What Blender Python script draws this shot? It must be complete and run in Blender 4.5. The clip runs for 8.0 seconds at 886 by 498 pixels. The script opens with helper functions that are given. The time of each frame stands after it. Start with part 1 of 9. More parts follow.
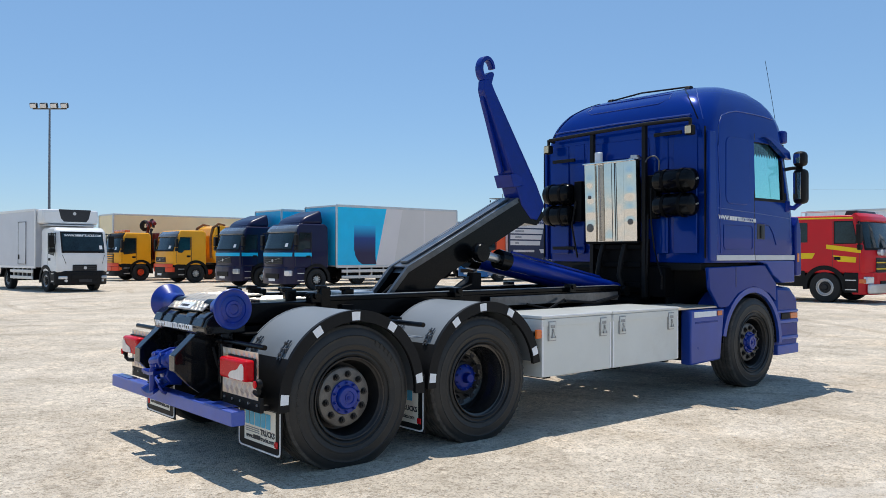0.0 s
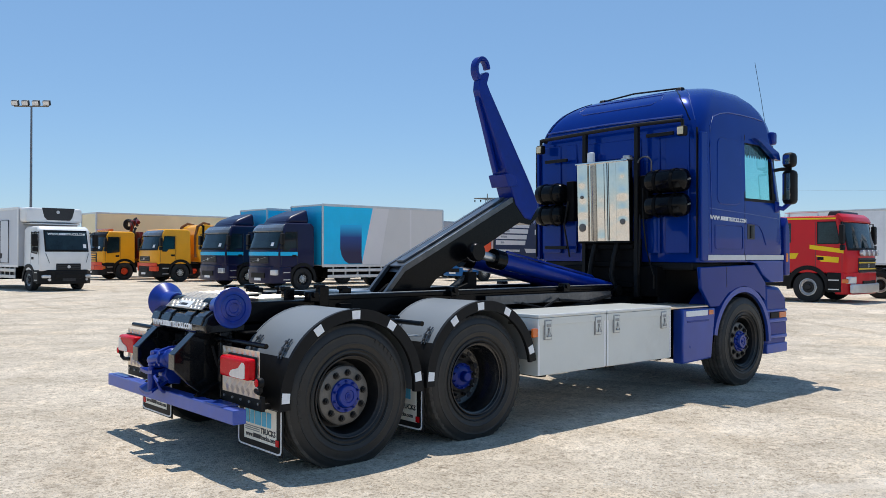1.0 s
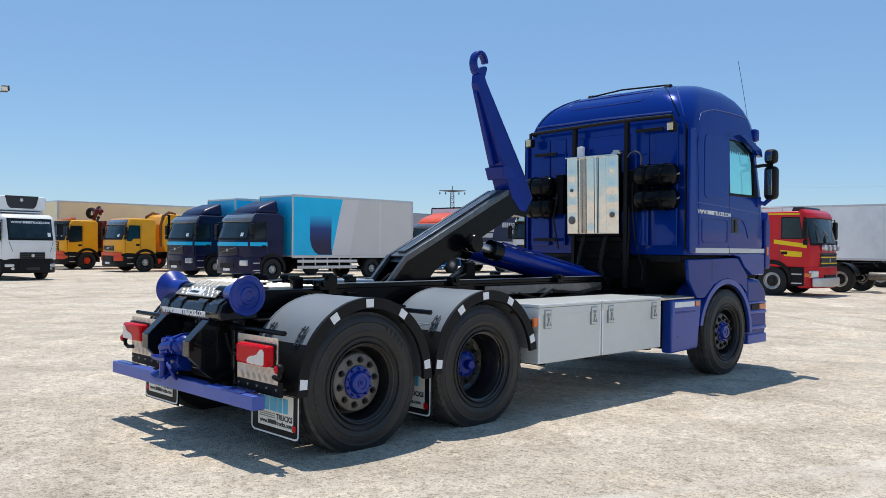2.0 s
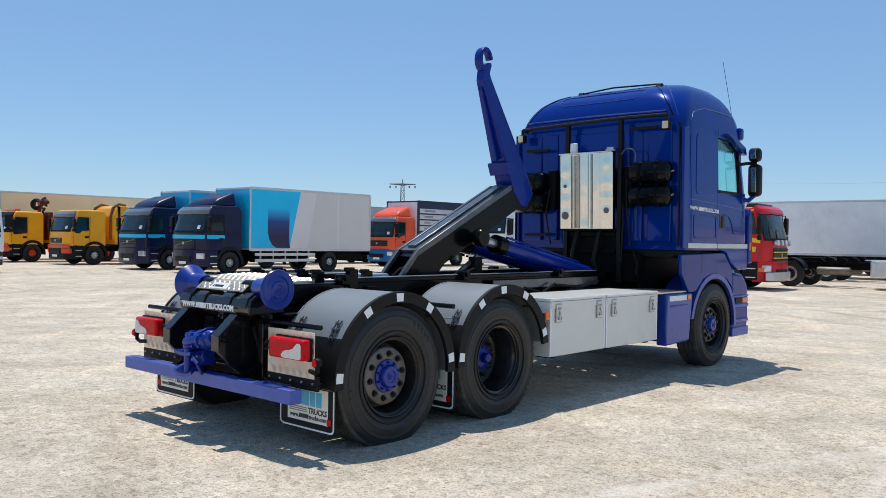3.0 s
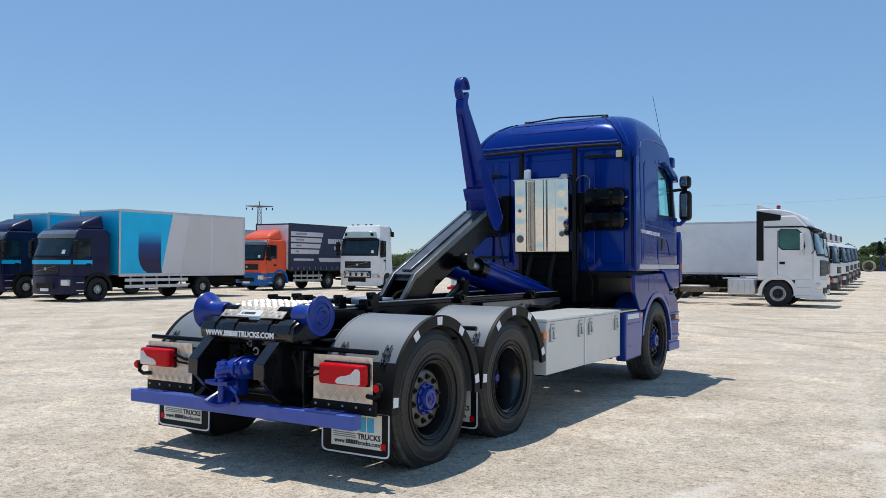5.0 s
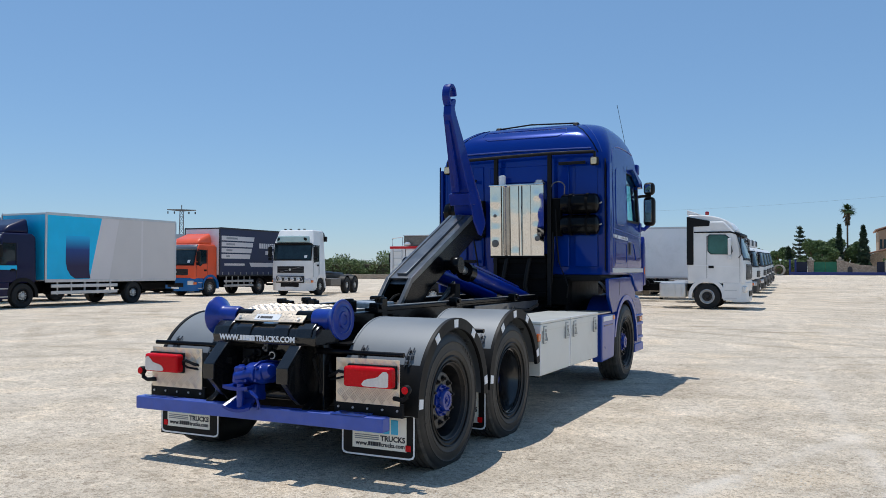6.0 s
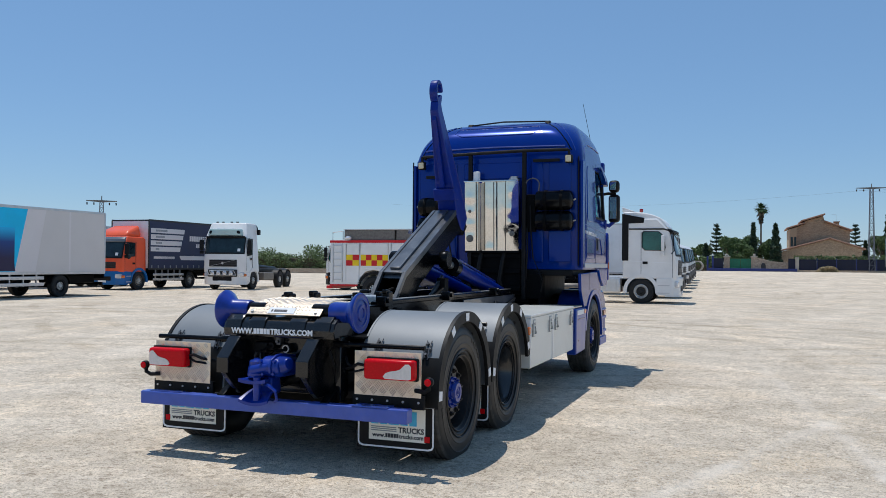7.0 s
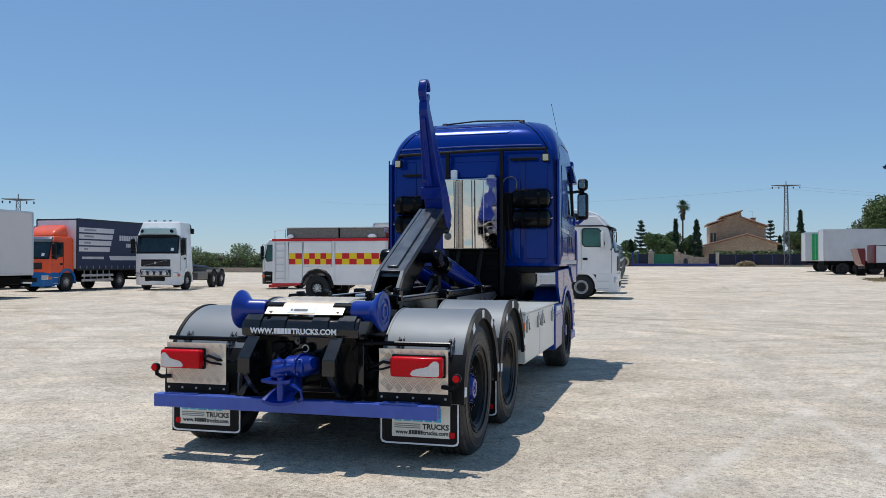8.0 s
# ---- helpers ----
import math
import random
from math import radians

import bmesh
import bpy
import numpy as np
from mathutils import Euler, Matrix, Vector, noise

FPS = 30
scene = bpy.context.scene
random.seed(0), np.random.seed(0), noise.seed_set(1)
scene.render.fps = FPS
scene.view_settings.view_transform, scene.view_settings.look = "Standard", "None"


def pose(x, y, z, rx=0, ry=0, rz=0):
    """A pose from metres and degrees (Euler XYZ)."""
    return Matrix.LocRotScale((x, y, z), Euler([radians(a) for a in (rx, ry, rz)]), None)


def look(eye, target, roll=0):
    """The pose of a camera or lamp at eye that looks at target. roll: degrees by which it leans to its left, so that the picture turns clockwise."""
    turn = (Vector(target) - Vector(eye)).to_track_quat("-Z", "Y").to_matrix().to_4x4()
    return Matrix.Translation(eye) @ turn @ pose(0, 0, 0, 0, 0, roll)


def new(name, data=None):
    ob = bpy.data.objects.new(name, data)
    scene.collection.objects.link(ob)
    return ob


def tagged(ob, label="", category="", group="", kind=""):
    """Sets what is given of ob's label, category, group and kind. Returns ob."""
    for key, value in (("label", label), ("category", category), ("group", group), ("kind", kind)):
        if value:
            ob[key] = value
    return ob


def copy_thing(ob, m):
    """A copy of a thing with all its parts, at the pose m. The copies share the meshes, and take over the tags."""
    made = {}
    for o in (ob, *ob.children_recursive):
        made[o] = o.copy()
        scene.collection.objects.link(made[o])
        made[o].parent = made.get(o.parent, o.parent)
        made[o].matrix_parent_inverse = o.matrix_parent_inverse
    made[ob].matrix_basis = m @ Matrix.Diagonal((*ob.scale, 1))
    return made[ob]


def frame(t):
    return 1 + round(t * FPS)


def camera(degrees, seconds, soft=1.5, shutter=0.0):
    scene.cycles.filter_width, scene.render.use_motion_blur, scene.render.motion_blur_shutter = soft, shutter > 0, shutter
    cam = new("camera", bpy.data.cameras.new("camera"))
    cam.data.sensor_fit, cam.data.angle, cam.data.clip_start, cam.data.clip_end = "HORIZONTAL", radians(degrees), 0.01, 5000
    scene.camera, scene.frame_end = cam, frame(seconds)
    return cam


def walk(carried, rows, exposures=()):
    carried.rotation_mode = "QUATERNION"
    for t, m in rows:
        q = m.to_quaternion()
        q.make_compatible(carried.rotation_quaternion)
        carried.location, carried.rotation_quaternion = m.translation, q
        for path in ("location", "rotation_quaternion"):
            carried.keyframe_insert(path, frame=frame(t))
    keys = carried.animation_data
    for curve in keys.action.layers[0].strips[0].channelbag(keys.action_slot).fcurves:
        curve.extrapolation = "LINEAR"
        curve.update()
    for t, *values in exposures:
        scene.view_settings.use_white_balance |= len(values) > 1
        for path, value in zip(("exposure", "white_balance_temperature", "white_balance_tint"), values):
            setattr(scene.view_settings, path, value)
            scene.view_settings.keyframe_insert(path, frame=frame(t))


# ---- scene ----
cam = camera(56.1, 8.0, soft=0.5)
PATH = [
    (0, (-0.024, 0.065, 1.537), (1.293, 1.571, 1.55), 0.1),
    (0.5, (-0.037, 0.069, 1.538), (1.287, 1.568, 1.551), 0.2),
    (1, (-0.137, 0.117, 1.534), (1.209, 1.596, 1.546), 0.2),
    (1.5, (-0.296, 0.174, 1.516), (1.081, 1.625, 1.521), 0.4),
    (3, (-0.992, 0.687, 1.518), (0.512, 2.005, 1.498), 0.9),
    (3.5, (-1.228, 0.976, 1.52), (0.33, 2.23, 1.507), 0.8),
    (4, (-1.478, 1.207, 1.517), (0.137, 2.387, 1.521), 0.8),
    (4.5, (-1.744, 1.453, 1.524), (-0.076, 2.556, 1.544), 0.6),
    (6, (-2.433, 2.334, 1.51), (-0.626, 3.19, 1.559), 0.2),
    (6.5, (-2.647, 2.61, 1.503), (-0.802, 3.381, 1.541), 0.5),
    (7, (-2.801, 2.936, 1.504), (-0.923, 3.622, 1.541), 0.5),
    (7.5, (-2.946, 3.272, 1.493), (-1.039, 3.874, 1.531), 0.3),
    (8, (-3.098, 3.595, 1.504), (-1.166, 4.111, 1.536), -0.0),
]
walk(cam, [(t, look(eye, target, roll)) for t, eye, target, roll in PATH],
     [(0.0, 0.13, 6380, 10), (4.5, 0.05, 6330, 10), (8.0, -0.13, 6200, 10)])

# ---- world and sun ----
SUN_WAY = Vector((0.13, 0.25, 1.0)).normalized()
world = bpy.data.worlds.new("sky")
scene.world = world
world.use_nodes = True
wn = world.node_tree.nodes
sky = wn.new("ShaderNodeTexSky")
sky.sky_type, sky.sun_disc = "NISHITA", False
sky.sun_elevation, sky.sun_rotation = math.asin(SUN_WAY.z), math.atan2(SUN_WAY.x, SUN_WAY.y)
sky.altitude, sky.air_density, sky.dust_density, sky.ozone_density = 0, 1.0, 0.0, 2.0
tint = wn.new("ShaderNodeMix")
tint.data_type, tint.blend_type = "RGBA", "MULTIPLY"
tint.inputs[0].default_value, tint.inputs[7].default_value = 1.0, (0.90, 1.0, 1.12, 1)
world.node_tree.links.new(sky.outputs[0], tint.inputs[6])
veil = wn.new("ShaderNodeMix")
veil.data_type = "RGBA"
veil.inputs[0].default_value, veil.inputs[7].default_value = 0.40, (2.45, 4.65, 7.55, 1)
world.node_tree.links.new(tint.outputs[2], veil.inputs[6])
world.node_tree.links.new(veil.outputs[2], wn["Background"].inputs[0])
wn["Background"].inputs[1].default_value = 0.094
sun_data = bpy.data.lights.new("sun", "SUN")
sun_data.energy, sun_data.angle, sun_data.color = 3.65, radians(0.5), (1.0, 0.955, 0.88)
sun_lamp = new("sun", sun_data)
sun_lamp.matrix_world = look(SUN_WAY * 60, (0, 0, 0))


# ---- materials ----
def surface(name, colour, rough=0.5, metal=0.0, vary=0.12, scale=6.0, fine=80.0, bump=0.05, coat=0.0, dirt=None, dirt_amount=0.0, spec=0.5, random_tint=0.0):
    """A painted, plastic, rubber or metal surface with grain at two scales, optional dirt, and relief."""
    m = bpy.data.materials.new(name)
    m.use_nodes = True
    n, link = m.node_tree.nodes, m.node_tree.links.new
    b = n["Principled BSDF"]
    co = n.new("ShaderNodeTexCoord")
    big, small = n.new("ShaderNodeTexNoise"), n.new("ShaderNodeTexNoise")
    for tex, s, d in ((big, scale, 5), (small, fine, 3)):
        tex.inputs["Scale"].default_value, tex.inputs["Detail"].default_value = s, d
        link(co.outputs["Object"], tex.inputs["Vector"])
    low, high = [c * (1 - vary) for c in colour], [min(1, c * (1 + vary)) for c in colour]
    ramp = n.new("ShaderNodeValToRGB")
    ramp.color_ramp.elements[0].position, ramp.color_ramp.elements[1].position = 0.3, 0.7
    ramp.color_ramp.elements[0].color, ramp.color_ramp.elements[1].color = (*low, 1), (*high, 1)
    mixf = n.new("ShaderNodeMath")
    mixf.operation = "MULTIPLY_ADD"
    mixf.inputs[1].default_value = 0.7
    link(big.outputs["Fac"], mixf.inputs[0])
    sm = n.new("ShaderNodeMath")
    sm.operation = "MULTIPLY"
    sm.inputs[1].default_value = 0.3
    link(small.outputs["Fac"], sm.inputs[0])
    link(sm.outputs[0], mixf.inputs[2])
    link(mixf.outputs[0], ramp.inputs["Fac"])
    col = ramp.outputs["Color"]
    if dirt_amount:
        dn = n.new("ShaderNodeTexNoise")
        dn.inputs["Scale"].default_value, dn.inputs["Detail"].default_value = scale * 0.6, 9
        dn.inputs["Roughness"].default_value = 0.75
        link(co.outputs["Object"], dn.inputs["Vector"])
        dr = n.new("ShaderNodeValToRGB")
        dr.color_ramp.elements[0].position, dr.color_ramp.elements[1].position = 0.48, 0.75
        dr.color_ramp.elements[0].color, dr.color_ramp.elements[1].color = (0, 0, 0, 1), (dirt_amount,) * 3 + (1,)
        link(dn.outputs["Fac"], dr.inputs["Fac"])
        mx = n.new("ShaderNodeMix")
        mx.data_type = "RGBA"
        link(dr.outputs["Color"], mx.inputs[0])
        link(col, mx.inputs[6])
        mx.inputs[7].default_value = (*(dirt or (0.3, 0.26, 0.2)), 1)
        col = mx.outputs[2]
    if random_tint:
        info, hsv, mr = n.new("ShaderNodeObjectInfo"), n.new("ShaderNodeHueSaturation"), n.new("ShaderNodeMapRange")
        mr.inputs[3].default_value, mr.inputs[4].default_value = 1 - random_tint, 1 + random_tint
        link(info.outputs["Random"], mr.inputs[0])
        link(mr.outputs[0], hsv.inputs["Value"])
        link(col, hsv.inputs["Color"])
        col = hsv.outputs["Color"]
    link(col, b.inputs["Base Color"])
    rr = n.new("ShaderNodeMapRange")
    rr.inputs[3].default_value, rr.inputs[4].default_value = max(0.02, rough * 0.8), min(1, rough * 1.25)
    link(big.outputs["Fac"], rr.inputs[0])
    link(rr.outputs[0], b.inputs["Roughness"])
    b.inputs["Metallic"].default_value = metal
    b.inputs["Specular IOR Level"].default_value = spec
    b.inputs["Coat Weight"].default_value = coat
    b.inputs["Coat Roughness"].default_value = 0.04
    if bump:
        bp = n.new("ShaderNodeBump")
        bp.inputs["Strength"].default_value, bp.inputs["Distance"].default_value = bump, 0.01
        link(mixf.outputs[0], bp.inputs["Height"])
        link(bp.outputs[0], b.inputs["Normal"])
    return m


def glass(name, colour, rough=0.02, trans=1.0):
    m = bpy.data.materials.new(name)
    m.use_nodes = True
    b = m.node_tree.nodes["Principled BSDF"]
    b.inputs["Base Color"].default_value = (*colour, 1)
    b.inputs["Roughness"].default_value = rough
    b.inputs["Transmission Weight"].default_value = trans
    b.inputs["IOR"].default_value = 1.45
    return m


MAT = {
    "blue": surface("blue_truck_paint", (0.0003, 0.028, 0.238), 0.20, 0.15, 0.10, 2, 300, 0.0, 0.44, (0.001, 0.030, 0.21), 0.2, spec=0.05),
    "blue_enamel": surface("blue_enamel", (0.005, 0.031, 0.285), 0.32, 0.0, 0.2, 12, 200, 0.03, 0.4, (0.01, 0.015, 0.06), 0.4, spec=0.3),
    "blue_jib": surface("dark_blue_jib_paint", (0.001, 0.019, 0.225), 0.33, 0.0, 0.15, 8, 200, 0.02, 0.3, (0.008, 0.012, 0.06), 0.25, spec=0.15),
    "blue_bar": surface("violet_blue_bar_paint", (0.0421, 0.0913, 0.4329), 0.42, 0.0, 0.12, 10, 160, 0.03, 0.25, (0.2, 0.2, 0.3), 0.2),
    # a little paler than the cab blue, for beads, creases and bar patches
    "blue_paler": surface("paler_blue_plastic", (0.010, 0.044, 0.28), 0.35, 0.0, 0.12, 8, 160, 0.02, 0.35, (0.05, 0.09, 0.27), 0.25),
    # cab blue made lighter, with the gravel's bounce mixed into the colour
    "blue_bounce": surface("blue_paint_with_ground_bounce", (0.006, 0.043, 0.30), 0.25, 0.0, 0.12, 5, 200, 0.0, 0.4, (0.02, 0.05, 0.22), 0.2, spec=0.15),
    # paler blue: the ground's reflection on arch and step is in the colour
    "blue_trim_sheen": surface("blue_trim_with_painted_sheen", (0.020, 0.062, 0.36), 0.30, 0.0, 0.12, 6, 200, 0.02, 0.4, (0.05, 0.08, 0.30), 0.25, spec=0.3),
    "black_gloss": surface("black_gloss_paint", (0.003, 0.0032, 0.004), 0.22, 0.0, 0.3, 8, 150, 0.03, 0.08, (0.015, 0.014, 0.013), 0.25, spec=0.12),
    "black_enamel": surface("thick_glossy_black_enamel", (0.009, 0.0092, 0.0100), 0.18, 0.0, 0.3, 9, 150, 0.05, 0.75, (0.03, 0.028, 0.025), 0.3, spec=0.2),
    "black_steel": surface("black_worn_steel", (0.004, 0.004, 0.0045), 0.55, 0.0, 0.35, 7, 120, 0.08, 0.0, (0.018, 0.016, 0.014), 0.35, spec=0.08),
    "arm_grey": surface("dark_grey_arm_paint", (0.055, 0.060, 0.068), 0.30, 0.3, 0.35, 6, 100, 0.05, 0.6, (0.22, 0.22, 0.23), 0.6),
    "black_plastic": surface("black_plastic", (0.0075, 0.0075, 0.008), 0.5, 0.0, 0.3, 14, 200, 0.05, 0.0, (0.022, 0.02, 0.018), 0.3, spec=0.2),
    "rubber": surface("tyre_rubber", (0.0145, 0.0143, 0.014), 0.46, 0.0, 0.3, 7, 90, 0.10, 0.0, (0.055, 0.050, 0.044), 0.35, spec=0.45),
    "tread_rubber": surface("dusty_tread_rubber", (0.072, 0.066, 0.059), 0.85, 0.0, 0.35, 9, 80, 0.15, 0.0, (0.22, 0.195, 0.16), 0.6, spec=0.2),
    "fender_grey": surface("grey_fender_plastic", (0.185, 0.203, 0.218), 0.48, 0.0, 0.08, 3, 150, 0.03, 0.0, (0.22, 0.215, 0.21), 0.35),
    "box_white": surface("grey_white_box_paint", (0.70, 0.71, 0.665), 0.35, 0.0, 0.05, 3, 200, 0.015, 0.3, (0.45, 0.42, 0.37), 0.3),
    "white": surface("white_paint", (0.88, 0.88, 0.88), 0.35, 0.0, 0.05, 2, 150, 0.01, 0.4, (0.5, 0.47, 0.42), 0.25),
    "panel_grey": surface("grey_panel", (0.88, 0.88, 0.88), 0.45, 0.0, 0.06, 1.0, 60, 0.02, 0.1, (0.48, 0.46, 0.43), 0.35),
    "reflect_white": surface("white_reflective_tape", (0.8774, 0.88, 0.88), 0.35, 0.0, 0.06, 40, 300, 0.02),
    "flap_cream": surface("cream_printed_panel", (0.90, 0.87, 0.76), 0.4, 0.0, 0.05, 20, 200, 0.01),
    "silver": surface("silver_trim", (0.62, 0.63, 0.66), 0.35, 0.6, 0.08, 6, 100, 0.01),
    "steel": surface("polished_stainless_steel", (0.70, 0.69, 0.67), 0.06, 1.0, 0.06, 3.5, 30, 0.0, 0.0, (0.50, 0.47, 0.43), 0.25),
    # pale steel that puts the sunlit rail-top glint into the colour
    "glint_steel": surface("bright_rail_glint_steel", (0.34, 0.34, 0.34), 0.32, 0.6, 0.35, 9, 60, 0.04, 0.0, (0.05, 0.05, 0.05), 0.8),
    # brown tone puts the tank channel's dark reflection and shade into the colour
    "channel_tone_steel": surface("steel_with_channel_shade", (0.40, 0.35, 0.30), 0.22, 1.0, 0.15, 5, 40, 0.01, 0.0, (0.26, 0.20, 0.15), 0.5),
    "clip_steel": surface("grimy_zinc_clip", (0.13, 0.13, 0.135), 0.4, 0.7, 0.5, 40, 200, 0.05),
    "latch_grey": surface("dull_grey_latch_steel", (0.36, 0.36, 0.35), 0.4, 0.3, 0.3, 40, 200, 0.04),
    "zinc": surface("zinc_fittings", (0.5, 0.5, 0.5), 0.35, 0.9, 0.2, 30, 200, 0.05),
    "rim_steel": surface("brake_dusted_rim_steel", (0.185, 0.168, 0.148), 0.5, 0.5, 0.35, 12, 120, 0.08),
    "rim_dark": surface("dark_wheel_rim", (0.014, 0.014, 0.015), 0.42, 0.3, 0.3, 12, 120, 0.06, 0.0, (0.09, 0.075, 0.06), 0.45),
    "rim_gloss": surface("glossy_black_rim", (0.010, 0.010, 0.011), 0.24, 0.0, 0.3, 12, 120, 0.04, 0.3, (0.05, 0.042, 0.034), 0.4, spec=0.6),
    "rim_brown": surface("rust_brown_rim", (0.060, 0.050, 0.042), 0.5, 0.3, 0.35, 12, 120, 0.06, 0.0, (0.12, 0.09, 0.07), 0.5),
    "chequer": surface("aluminium_tread_plate", (0.78, 0.655, 0.51), 0.36, 0.85, 0.12, 9, 120, 0.04),
    "lamp_red": surface("red_lamp_lens", (0.62, 0.003, 0.009), 0.25, 0.0, 0.12, 60, 300, 0.03, 0.12, spec=0.12),
    "lamp_clear": surface("clear_lamp_lens", (0.72, 0.66, 0.62), 0.15, 0.0, 0.1, 60, 300, 0.05, 0.8),
    "lamp_white": surface("work_lamp_lens", (0.72, 0.62, 0.4), 0.25, 0.0, 0.1, 80, 300, 0.05, 0.5),
    "orange_lamp": surface("amber_lamp_lens", (0.75, 0.16, 0.02), 0.2, 0.0, 0.1, 60, 300, 0.04, 0.6),
    "cyan_print": surface("cyan_print", (0.06, 0.48, 0.78), 0.4, 0.0, 0.05, 30, 200, 0.0),
    "ink": surface("dark_print", (0.03, 0.03, 0.035), 0.5, 0.0, 0.2, 30, 200, 0.0),
    "grey_print": surface("grey_print", (0.28, 0.29, 0.30), 0.5, 0.0, 0.2, 30, 200, 0.0),
    "cloth": surface("dark_cab_fabric", (0.05, 0.05, 0.055), 0.8, 0.0, 0.3, 20, 200, 0.1),
    "fringe": surface("dark_green_fringe", (0.02, 0.06, 0.045), 0.8, 0.0, 0.3, 20, 200, 0.1),
    "glass": glass("cab_window_glass", (0.62, 0.93, 0.89)),
    "dark_glass": surface("tinted_windscreen", (0.012, 0.026, 0.032), 0.04, 0.0, 0.7, 1.5, 20, 0.0, 0.0, spec=0.42),
    "teal_glass": surface("green_tinted_side_glass", (0.02, 0.10, 0.085), 0.05, 0.0, 0.5, 1.5, 20, 0.0, 0.0, spec=0.6),
    "mirror": surface("mirror_glass", (0.85, 0.85, 0.85), 0.03, 1.0, 0.02, 3, 30, 0.0),
}


# ---- mesh building ----
def bm_box(bm, x0, x1, y0, y1, z0, z1, bev=0.0, seg=2):
    v = [bm.verts.new(p) for p in ((x0, y0, z0), (x1, y0, z0), (x1, y1, z0), (x0, y1, z0), (x0, y0, z1), (x1, y0, z1), (x1, y1, z1), (x0, y1, z1))]
    fs = [bm.faces.new([v[i] for i in q]) for q in ((3, 2, 1, 0), (4, 5, 6, 7), (0, 1, 5, 4), (1, 2, 6, 5), (2, 3, 7, 6), (3, 0, 4, 7))]
    if bev:
        bm.faces.layers.int.get("rounded") or bm.faces.layers.int.new("rounded")
        own = set(v)
        es = list({e for f in bm.faces if f.verts[0] in own for e in f.edges})
        mark_bevel(bm, bmesh.ops.bevel(bm, geom=es, offset=bev, segments=seg, affect="EDGES", profile=0.5))
    return bm


def mark_bevel(bm, made):
    """Remember which faces are rounded edges, so that flat faces stay flat."""
    lay = bm.faces.layers.int.get("rounded") or bm.faces.layers.int.new("rounded")
    for f in made["faces"]:
        if f.is_valid:
            f[lay] = 1


def bm_prism(bm, pts, axis, d0, d1, bev=0.0, seg=2):
    """A polygon extruded along an axis. pts are (x, z) for axis y, (x, y) for z, (y, z) for x."""
    def place(p, d):
        return {"y": (p[0], d, p[1]), "z": (p[0], p[1], d), "x": (d, p[0], p[1])}[axis]
    a = [bm.verts.new(place(p, d0)) for p in pts]
    b = [bm.verts.new(place(p, d1)) for p in pts]
    n = len(pts)
    fs = [bm.faces.new(a), bm.faces.new(b[::-1])]
    for i in range(n):
        fs.append(bm.faces.new((a[i], b[i], b[(i + 1) % n], a[(i + 1) % n])))
    bmesh.ops.recalc_face_normals(bm, faces=fs)
    own = set(a) | set(b)
    if bev:
        bm.faces.layers.int.get("rounded") or bm.faces.layers.int.new("rounded")
        fs = [f for f in bm.faces if any(v in own for v in f.verts)]
        mark_bevel(bm, bmesh.ops.bevel(bm, geom=list({e for f in fs for e in f.edges}), offset=bev, segments=seg, affect="EDGES", profile=0.5))
    return bm


def bm_lathe(bm, prof, origin, way, n=32, closed=False):
    """Turn a profile of (radius, height) round the line from origin along way."""
    q = Vector(way).to_track_quat("Z", "Y")
    o = Vector(origin)
    rings = []
    for r, h in prof:
        if r < 1e-6:
            rings.append([bm.verts.new(o + q @ Vector((0, 0, h)))])
        else:
            rings.append([bm.verts.new(o + q @ Vector((r * math.cos(2 * math.pi * i / n), r * math.sin(2 * math.pi * i / n), h))) for i in range(n)])
    pairs = list(zip(rings, rings[1:])) + ([(rings[-1], rings[0])] if closed else [])
    for a, b in pairs:
        for i in range(n):
            j = (i + 1) % n
            if len(a) == 1 and len(b) == 1:
                continue
            if len(a) == 1:
                bm.faces.new((a[0], b[i], b[j]))
            elif len(b) == 1:
                bm.faces.new((a[i], a[j], b[0]))
            else:
                bm.faces.new((a[i], a[j], b[j], b[i]))
    return bm


def bm_cyl(bm, p0, p1, r, n=16, r1=None, round_end=0.0):
    p0, p1 = Vector(p0), Vector(p1)
    h = (p1 - p0).length
    r1 = r if r1 is None else r1
    e = round_end
    if e:
        prof = [(0, 0), (r * 0.6, e * 0.12), (r * 0.9, e * 0.5), (r, e), (r1, h - e), (r1 * 0.9, h - e * 0.5), (r1 * 0.6, h - e * 0.12), (0, h)]
    else:
        prof = [(0, 0), (r, 0), (r1, h), (0, h)]
    return bm_lathe(bm, prof, p0, p1 - p0, n)


def bm_tube(bm, pts, r, n=8):
    """A tube along a line of points."""
    pts = [Vector(p) for p in pts]
    rings = []
    for i, p in enumerate(pts):
        d = (pts[min(i + 1, len(pts) - 1)] - pts[max(i - 1, 0)]).normalized()
        up = Vector((0, 0, 1)) if abs(d.z) < 0.95 else Vector((1, 0, 0))
        s = d.cross(up).normalized()
        u = s.cross(d)
        rings.append([bm.verts.new(p + r * (math.cos(2 * math.pi * k / n) * s + math.sin(2 * math.pi * k / n) * u)) for k in range(n)])
    for a, b in zip(rings, rings[1:]):
        for k in range(n):
            bm.faces.new((a[k], a[(k + 1) % n], b[(k + 1) % n], b[k]))
    bm.faces.new(rings[0][::-1])
    bm.faces.new(rings[-1])
    return bm


